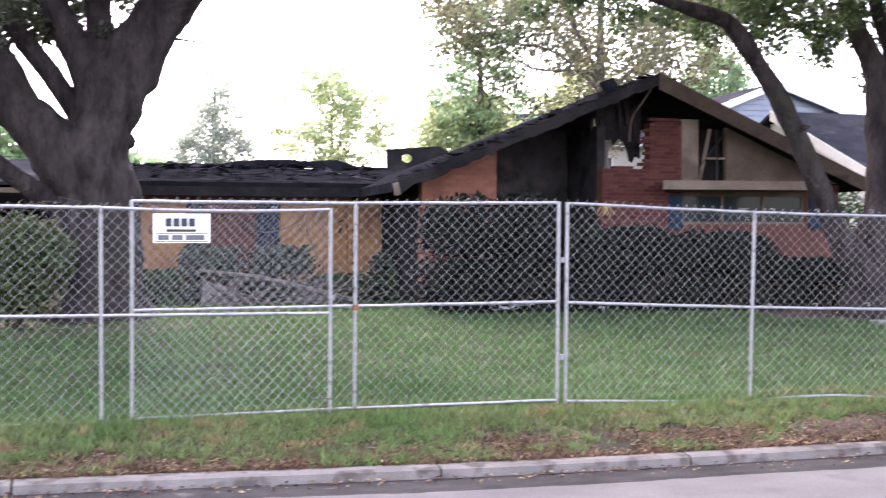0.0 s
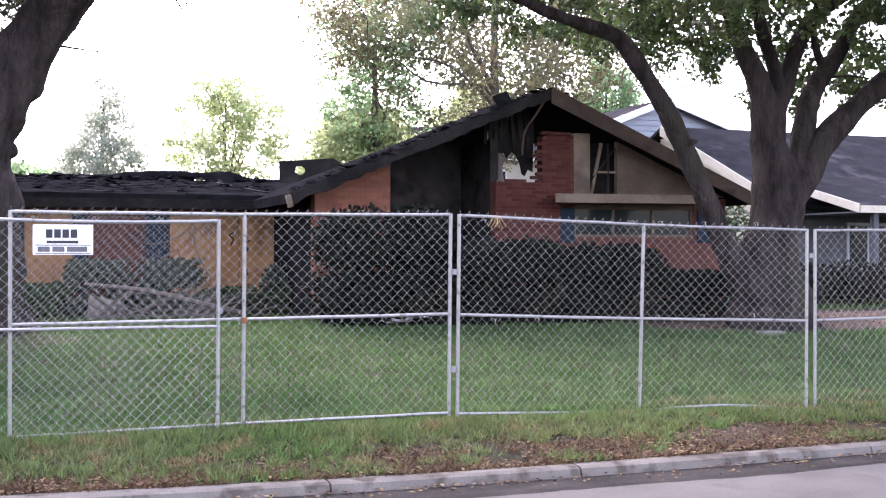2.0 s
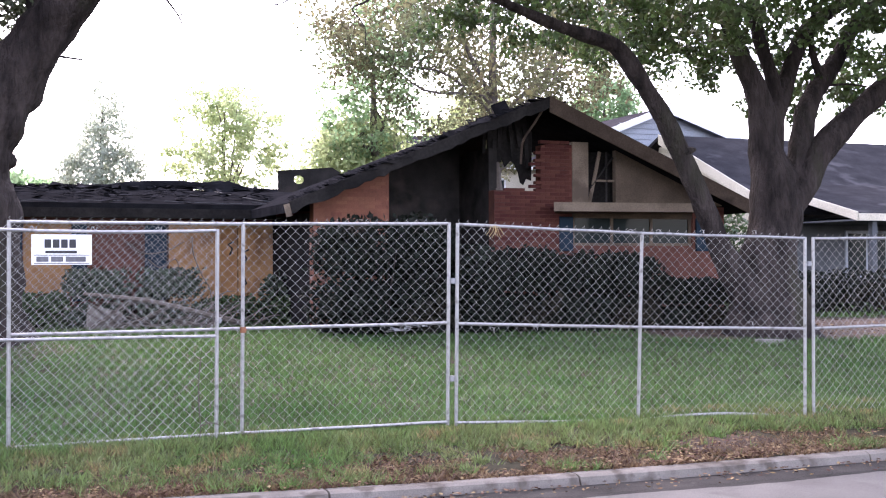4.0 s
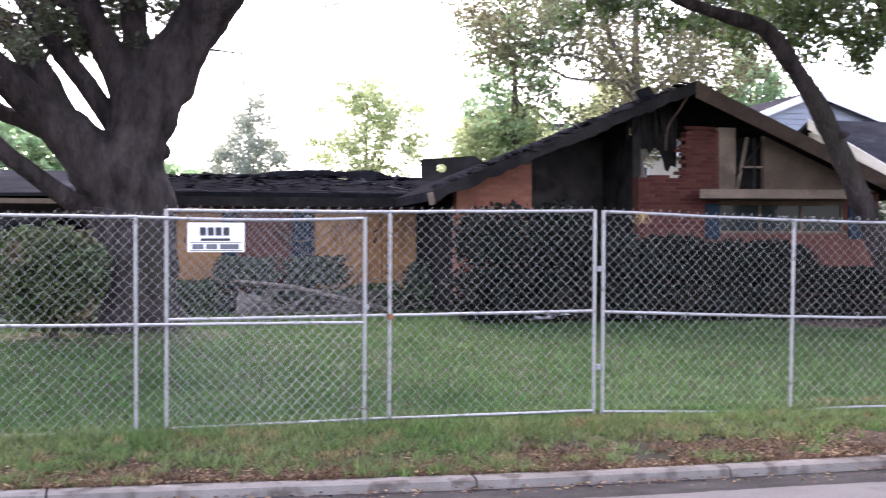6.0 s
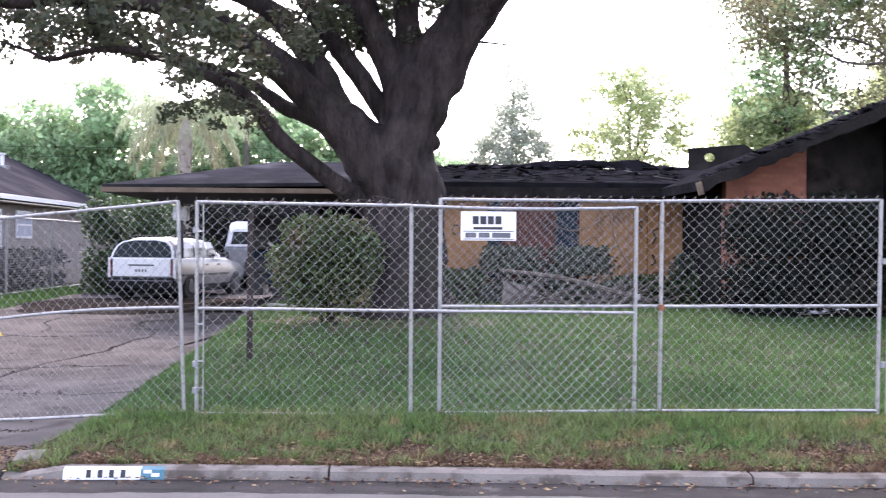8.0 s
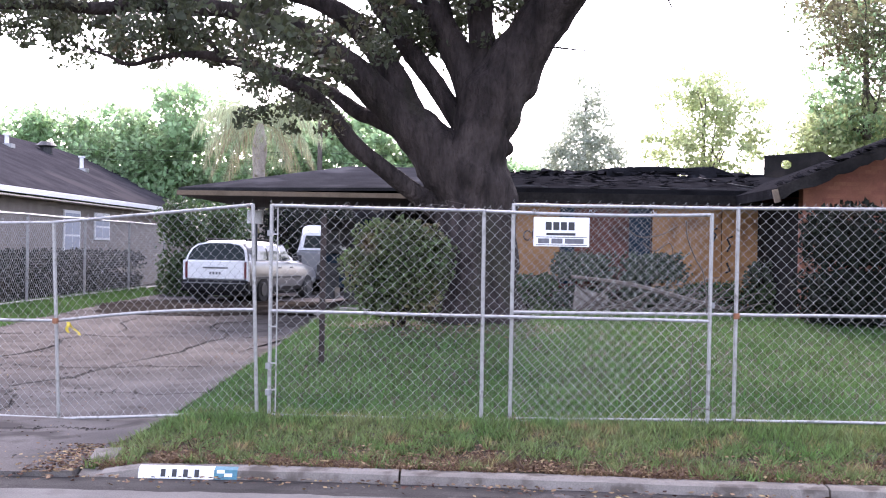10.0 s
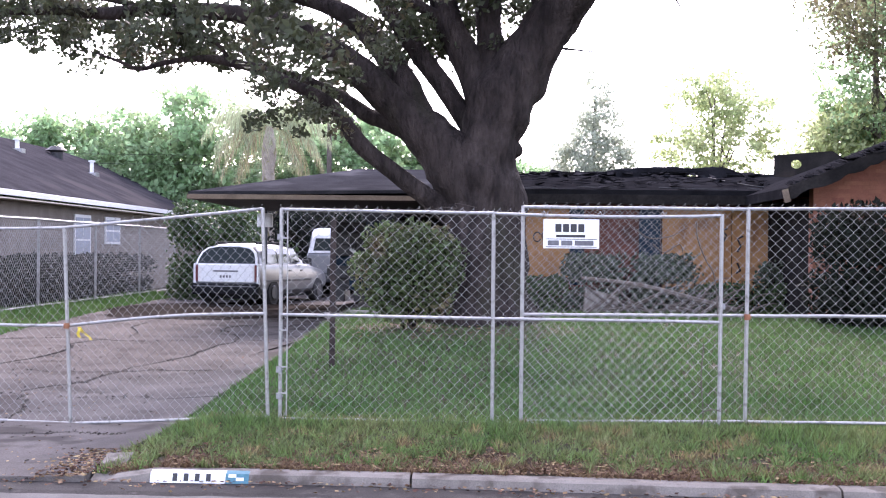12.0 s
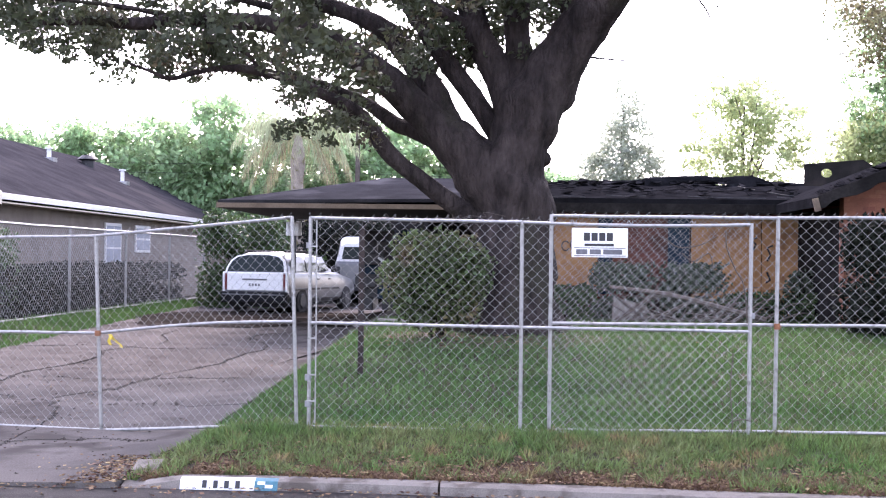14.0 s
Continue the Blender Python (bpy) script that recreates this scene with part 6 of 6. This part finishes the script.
# ---- background trees ----
def far_tree(label, x, y, z0, top, w, n, count, size, leaf_mat, seed, shape="oval", gaps=0.0, crown_base=None, puff=0.34, core=0):
    z = float(ground_z(x, y))
    cb = crown_base or z + (top - z) * 0.35
    t = thing("tree", label, "tree", loc=(x, y, z), group="background trees")
    h = top - cb
    rows = [(0, 0, -0.1, 0.02 * (top - z)), (0.1, 0, (cb - z) * 0.6, 0.017 * (top - z)), (0, 0.1, cb - z, 0.013 * (top - z)), (-0.1, 0, (cb - z) + h * 0.5, 0.008 * (top - z)), (0, 0, (top - z) * 0.95, 0.01)]
    part("trunk", limb(rows, 9, 0.15, 4, seed), M["twig"], t, smooth=True)
    cs = []
    while len(cs) < n:
        v = rng.uniform(-1, 1, 3)
        s = (v[2] + 1) / 2
        if shape == "cone":
            lim = (1 - s) ** 0.8 * 0.75 + 0.22 - 0.12 * s
            ok = math.hypot(v[0], v[1]) < lim
        else:
            ok = np.linalg.norm(v * np.array([1, 1, 0.97])) < 1
        if ok and noise.noise(Vector(v) * 2.2 + Vector((seed, 0, 0))) > gaps - 0.5:
            cs.append((v[0] * w, v[1] * w * 0.8, cb - z + h * s))
    cs = np.array(cs)
    for k in range(7):
        e = cs[rng.integers(len(cs))]
        z_in = (cb - z) * 0.85 + 0.3 * k * h / 7
        j1, j2 = rng.normal(0, 0.1 * w, 3), rng.normal(0, 0.1 * w, 3)
        part("limb", limb([(0, 0, z_in, 0.0052 * (top - z)), (e[0] * 0.25 + j1[0], e[1] * 0.25 + j1[1], z_in * 0.55 + e[2] * 0.45, 0.0042 * (top - z)), (e[0] * 0.6 + j2[0], e[1] * 0.6 + j2[1], z_in * 0.2 + e[2] * 0.8 + j2[2], 0.0028 * (top - z)), (e[0], e[1], e[2], 0.012)], 6, 0.15, 4, seed + k), M["twig"], t, smooth=True)
    rad = rng.uniform(0.5, 1.1, len(cs)) * w * puff
    tagged(part("crown", tris("crown", np.concatenate([clumps(cs, rad, count, size), clumps(cs, rad * 0.5, core, size * 1.7)]), leaf_mat), leaf_mat, t), kind="stuff")
    return t


# distance haze over these trees is painted into their leaf colours
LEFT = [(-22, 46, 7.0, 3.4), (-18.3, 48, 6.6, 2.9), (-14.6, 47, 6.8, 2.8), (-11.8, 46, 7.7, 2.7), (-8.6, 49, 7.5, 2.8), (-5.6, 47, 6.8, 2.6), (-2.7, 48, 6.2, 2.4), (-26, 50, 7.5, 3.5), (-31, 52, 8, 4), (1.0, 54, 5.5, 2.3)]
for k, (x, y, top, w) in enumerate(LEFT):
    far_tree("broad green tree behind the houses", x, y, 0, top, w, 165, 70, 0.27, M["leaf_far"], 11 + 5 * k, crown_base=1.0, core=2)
far_tree("feathery conical tree behind the house, leaves paled for haze", 4.15, 50, 0, 9.0, 2.4, 340, 46, 0.16, M["leaf_pale"], 3.3, "cone", 0.1, crown_base=3.4, puff=0.25)
far_tree("yellow-green tree behind the house, leaves paled for haze", 9.15, 50, 0, 9.2, 2.6, 210, 46, 0.19, M["leaf_bright"], 8.1, "oval", 0.4, crown_base=3.7, puff=0.22)
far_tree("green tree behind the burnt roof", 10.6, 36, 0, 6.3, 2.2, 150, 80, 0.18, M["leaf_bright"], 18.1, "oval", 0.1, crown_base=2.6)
far_tree("green tree behind the gable, leaves brightened for haze", 19.6, 47, 0, 9.0, 2.6, 180, 80, 0.22, M["leaf_bright"], 28.1, "oval", 0.05, crown_base=3.5)
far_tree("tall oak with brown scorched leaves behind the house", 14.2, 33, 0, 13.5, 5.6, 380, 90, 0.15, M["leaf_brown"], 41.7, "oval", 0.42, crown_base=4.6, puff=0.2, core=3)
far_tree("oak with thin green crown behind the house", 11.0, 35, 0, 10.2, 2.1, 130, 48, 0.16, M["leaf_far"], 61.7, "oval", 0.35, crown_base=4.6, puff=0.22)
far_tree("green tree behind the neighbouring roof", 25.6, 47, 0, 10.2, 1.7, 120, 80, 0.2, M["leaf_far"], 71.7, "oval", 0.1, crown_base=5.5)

# palm with a drooping skirt of fronds
PX, PYY = -7.5, 38.0
pz = float(ground_z(PX, PYY))
palm = thing("palm_tree", "palm with drooping pale fronds behind the house", "palm tree", loc=(PX, PYY, pz))
part("trunk", limb([(0, 0, -0.1, 0.3), (0.05, 0, 2, 0.2), (0, 0, 3.6, 0.19), (0, 0, 4.7, 0.23), (0, 0, 5.3, 0.1)], 12, 0.25), mat("palm_trunk", (0.3, 0.25, 0.2), (0.46, 0.4, 0.34), 5, 30, 0.9, 0.8), palm, smooth=True)
frond_mat = mat("palm_frond", (0.3, 0.35, 0.2), (0.42, 0.46, 0.28), 0.8, 9, 0.6, 0, island=0.35, translucent=0.4)
dry_mat = mat("dry_palm_frond", (0.3, 0.27, 0.15), (0.4, 0.36, 0.22), 0.8, 9, 0.7, 0, island=0.35, translucent=0.3)
# ragged boots of old fronds on the trunk
for k in range(46):
    z = 1.6 + 3.2 * (k / 46)
    a = k * 2.4
    o = np.array([math.cos(a), math.sin(a), 0.0])
    sd = np.array([-math.sin(a), math.cos(a), 0.0]) * 0.07
    p = o * 0.17 + np.array([0, 0, z])
    tip = o * rng.uniform(0.28, 0.42) + np.array([0, 0, z + rng.uniform(0.0, 0.3)])
    low_p = o * 0.19 + np.array([0, 0, z - 0.22])
    part("boot", tris("boot", np.array([[p - sd, p + sd, tip + sd * 0.3, tip - sd * 0.3], [low_p, p + sd, tip, p - sd]]), dry_mat), dry_mat, palm)
for k in range(44):
    a = k * 2.4
    lift = 2.6 - 2.7 * (k / 44)
    L = rng.uniform(2.1, 2.9)
    quads = []
    p = np.array([0, 0, 5.25])
    d = np.array([math.cos(a), math.sin(a), lift])
    d /= np.linalg.norm(d)
    side_v = np.array([-math.sin(a), math.cos(a), 0])
    for s in range(26):
        d = d + np.array([0, 0, -0.105])
        d /= np.linalg.norm(d)
        q = p + d * L / 26
        n_v = np.array([0, 0, 0.016])
        quads.append([p - n_v, q - n_v, q + n_v, p + n_v])
        if s > 3:
            for sg in (1, -1):
                ln = 0.75 * math.sin(math.pi * (0.15 + 0.8 * s / 26))
                tip = q + side_v * sg * ln * 0.34 + d * ln * 0.35 + np.array([0, 0, -ln * 0.8]) + rng.normal(0, 0.05, 3)
                mid = (q + tip) / 2 + np.array([0, 0, 0.05])
                w_v = d * 0.022
                quads.append([q - w_v, mid - w_v, tip, mid + w_v])
        p = q
    mm = frond_mat if k < 33 else dry_mat
    part("frond", tris("frond", np.array(quads), mm), mm, palm)

# utility pole and wires far behind
up = thing("utility_pole", "weathered wooden utility pole with wires", "utility pole", loc=(-6.3, 44, float(ground_z(-6.3, 44))))
part("pole", limb([(0, 0, -0.2, 0.11), (0, 0, 3, 0.1), (0, 0, 6.6, 0.08)], 10, 0.05), M["twig"], up, smooth=True)
part("crossarm", boxes(((-0.9, -0.06, 6.1), (0.9, 0.06, 6.24)), bevel=0.01), M["twig"], up)
for z in (4.5, 4.85):
    bm = bmesh.new()
    tube(bm, [(x, 0, z - 0.6 * (1 - (x / 22.0) ** 2) * 0 - 0.0009 * abs(x) * (22 - abs(x)) - 0.01 * x) for x in np.linspace(-22, 4, 14)], [0.006] * 14, 4)
    part("wire", bm, M["black"], up)

# ---- grass and litter ----
def blades(px, py, height, width, per=3, bend=(0.1, 0.8)):
    n = len(px)
    px, py = np.repeat(px, per), np.repeat(py, per)
    n *= per
    px = px + rng.normal(0, 0.018, n)
    py = py + rng.normal(0, 0.018, n)
    pz_ = ground_z(px, py) - 0.004
    a = rng.uniform(0, 6.28, n)
    h = height * rng.uniform(0.5, 1.4, n) * (1 - 0.45 * np.exp(-((py - np.interp(px, [-3, 3.4, 7.2, 11], [9.42, 9.3, 9.0, 9.08])) / 0.14) ** 2))
    lean = h * rng.uniform(bend[0], bend[1], n)
    b = rng.uniform(0, 6.28, n)
    w = width * rng.uniform(0.7, 1.3, n)
    base = np.stack([px, py, pz_], 1)
    s = np.stack([np.cos(a) * w, np.sin(a) * w, 0 * w], 1)
    tip = base + np.stack([np.cos(b) * lean, np.sin(b) * lean, h], 1)
    return np.stack([base - s, base + s, tip], 1)


def vnoise(x, y, s, o):
    return np.array([noise.noise((a * s, b * s, o)) for a, b in zip(x, y)])


def keep_off(x, y):
    ok = x > np.array([drive_right(v) for v in y]) + 0.02
    ok &= np.hypot(x + 0.72, y - 17.7) > 0.85
    ok &= np.hypot(x - 11.84, y - 16.0) > 0.7
    return ok


N = 62000
gx, gy = rng.uniform(-3.9, 14, N), 9.2 + 10.6 * rng.random(N) ** 1.25
dirt = np.exp(-(((gx - 13.4) / 4.2) ** 2 + ((gy - 16.7) / 1.7) ** 2) * 1.0) + 0.35 * vnoise(gx, gy, 0.9, 2.0)
ok = keep_off(gx, gy) & (dirt < 0.45)
lawn = blades(gx[ok], gy[ok], 0.07, 0.007, 3, (0.2, 1.2))
tagged(part("lawn_grass", tris("lawn_grass", lawn, M["grass"]), M["grass"]), "thick green lawn grass", "grass", kind="stuff")

N = 30000
gx = rng.uniform(-3.9, 12.5, N)
gy = kerb_y(gx) + 0.17 + (9.45 - kerb_y(gx)) * rng.random(N)
edge = gy - kerb_y(gx)
bare = vnoise(gx, gy, 1.3, 7.0) + 0.6 * vnoise(gx, gy, 4.0, 3.0) + 0.5 * vnoise(gx, gy, 11.0, 4.0) + 0.35 - 0.85 * smooth01(edge, 0.15, 1.5)
bare = bare + 0.16 * smooth01(gx, 1.5, 5.0) + 0.6 * np.exp(-((gx - 5.6) / 0.8) ** 2 - ((gy - 8.0) / 0.45) ** 2) + 0.3 * np.exp(-((gx - 2.5) / 2.4) ** 2 - ((gy - 7.9) / 0.6) ** 2)
ok = keep_off(gx, gy) & (bare < 0.36)
tuft = vnoise(gx, gy, 7.0, 1.0) + 0.6 * vnoise(gx, gy, 17.0, 5.0)
ok &= tuft > -0.22
vx, vy, tuft = gx[ok], gy[ok], tuft[ok]
tallt = (tuft > 0.16) | (smooth01(edge[ok], 1.2, 1.9) > 0.5)
ver = np.concatenate([blades(vx[~tallt], vy[~tallt], 0.06, 0.007, 4, (0.3, 1.5)), blades(vx[tallt], vy[tallt], 0.088, 0.007, 5, (0.2, 1.2))])
tagged(part("verge_grass", tris("verge_grass", ver, M["verge"]), M["verge"]), "patchy green and straw-coloured verge grass", "grass", kind="stuff")
N = 9000
gx = rng.uniform(-3.4, 12.5, N)
gy = kerb_y(gx) + 0.15 + np.abs(rng.normal(0, 0.3, N)) * (1 + 0.8 * smooth01(gx, 1.0, 4.0))
ok = keep_off(gx, gy) & (vnoise(gx, gy, 2.0, 8.0) > -0.25)
dead = mat("dead_grass_blade", (0.11, 0.063, 0.034), (0.2, 0.123, 0.068), 3, 9, 0.8, 0, island=0.5, translucent=0.2)
tagged(part("dead_grass", tris("dead_grass", blades(gx[ok], gy[ok], 0.045, 0.008, 4, (0.5, 2.2)), dead), dead), "brown dead grass matted along the kerb", "grass", kind="stuff")
N = 4000
gx = rng.uniform(-3.6, 12.5, N)
gy = np.where(gx < 7.3, 9.4, 9.05) + rng.normal(0, 0.12, N)
ok = keep_off(gx, gy)
tall = blades(gx[ok], gy[ok], 0.085, 0.006)
tagged(part("fence_line_grass", tris("fence_line_grass", tall, M["grass"]), M["grass"]), "taller grass along the fence foot", "grass", kind="stuff")
N = 14000
gx, gy = rng.uniform(12, 27, N), rng.uniform(9.2, 25.4, N)
ok = np.hypot((gx - 14.2) / 5.2, (gy - 16.9) / 2.0) > 1
tagged(part("neighbour_grass", tris("neighbour_grass", blades(gx[ok], gy[ok], 0.1, 0.014), M["grass"]), M["grass"]), "rough grass of the neighbouring garden", "grass", kind="stuff")
N = 9000
gx, gy = rng.uniform(-11, -8.75, N), rng.uniform(11, 33, N)
tagged(part("side_grass", tris("side_grass", blades(gx, gy, 0.12, 0.012), M["grass"]), M["grass"]), "strip of grass beside the driveway", "grass", kind="stuff")


def litter(x, y, z, size):
    p = np.stack([x, y, z], 1)
    lv = leaves(p, size, aspect=0.65)
    lv[:, :, 2] = z[:, None] + (lv[:, :, 2] - z[:, None]) * 0.35
    return lv


N = 1500
x = rng.uniform(-9, 14, N)
off = -np.abs(rng.normal(0.02, 0.16, N)) - 0.03
g1 = litter(x, kerb_y(x) + off, np.full(N, ROAD_Z + 0.018), 0.045)
N = 17000
x = rng.uniform(-3.55, 12, N)
y = kerb_y(x) + 0.14 + np.abs(rng.normal(0, 0.55, N))
sel = (0.5 * vnoise(x, y, 1.2, 9.0) + 0.5 * vnoise(x, y, 4.0, 6.0) > -0.12)
x, y = x[sel], y[sel]
g2 = litter(x, y, ground_z(x, y) + 0.012 + 0.03 * rng.random(len(x)), 0.04)
N = 700
x = -3.62 + rng.normal(0, 0.13, N) - 0.15 * rng.random(N)
y = rng.uniform(7.4, 8.6, N)
g3 = litter(x, y, ground_z(x, y) + 0.05, 0.042)
N = 900
x, y = rng.uniform(-8.5, -3.4, N), rng.uniform(7.3, 20, N)
g4 = litter(x, y, ground_z(x, y) + 0.05, 0.032)
N = 900
x, y = rng.normal(13.0, 2.4, N), rng.normal(16.5, 0.9, N)
g5 = litter(x, y, ground_z(x, y) + 0.03, 0.07)
N = 300
x, y = rng.normal(-1.2, 1.2, N), rng.normal(15.9, 0.5, N)
g6 = litter(x, y, ground_z(x, y) + 0.05, 0.06)
tagged(part("leaf_litter", tris("leaf_litter", np.concatenate([g1, g2, g3, g4, g5, g6]), M["litter"]), M["litter"]), "fallen brown and tan leaves", "leaves", kind="stuff")
# bare earth under the oak and on the verge
def patch(name, cx, cy, rx_, ry_, seed, label, lift=0.0, material="dirt"):
    V, F = [(cx, cy, float(ground_z(cx, cy)) + 0.02 + lift)], []
    n = 36
    for ring in (0.35, 0.7, 1.0):
        for k in range(n):
            a = 2 * math.pi * k / n
            r = ring * (1 + 0.25 * noise.noise((math.cos(a) * 1.7, math.sin(a) * 1.7, seed)) + 0.1 * noise.noise((math.cos(a) * 6, math.sin(a) * 6, seed)))
            px, py = cx + rx_ * r * math.cos(a), cy + ry_ * r * math.sin(a)
            V.append((px, py, float(ground_z(px, py)) + 0.024 + lift - 0.02 * ring ** 4))
    F += [(0, 1 + k, 1 + (k + 1) % n) for k in range(n)]
    for j in range(2):
        F += [(1 + j * n + k, 1 + (j + 1) * n + k, 1 + (j + 1) * n + (k + 1) % n, 1 + j * n + (k + 1) % n) for k in range(n)]
    tagged(part(name, raw(name, V, F, M[material]), M[material]), label, "bare earth", kind="structure")


patch("bare_earth", 13.8, 16.8, 5.0, 1.75, 1.0, "bare brown earth strewn with leaves under the oak")
patch("bare_earth", 5.6, 8.0, 0.7, 0.35, 4.0, "muddy bare patch on the verge")
patch("bare_earth", -0.9, 16.6, 1.9, 1.2, 6.0, "bare earth round the oak and shrub")
# darker blotched patch laid just above the slabs before the car
patch("bare_earth", -5.9, 25.4, 3.1, 2.9, 9.0, "dark blotched patch across the driveway before the car", 0.045, "dark_drive_patch")
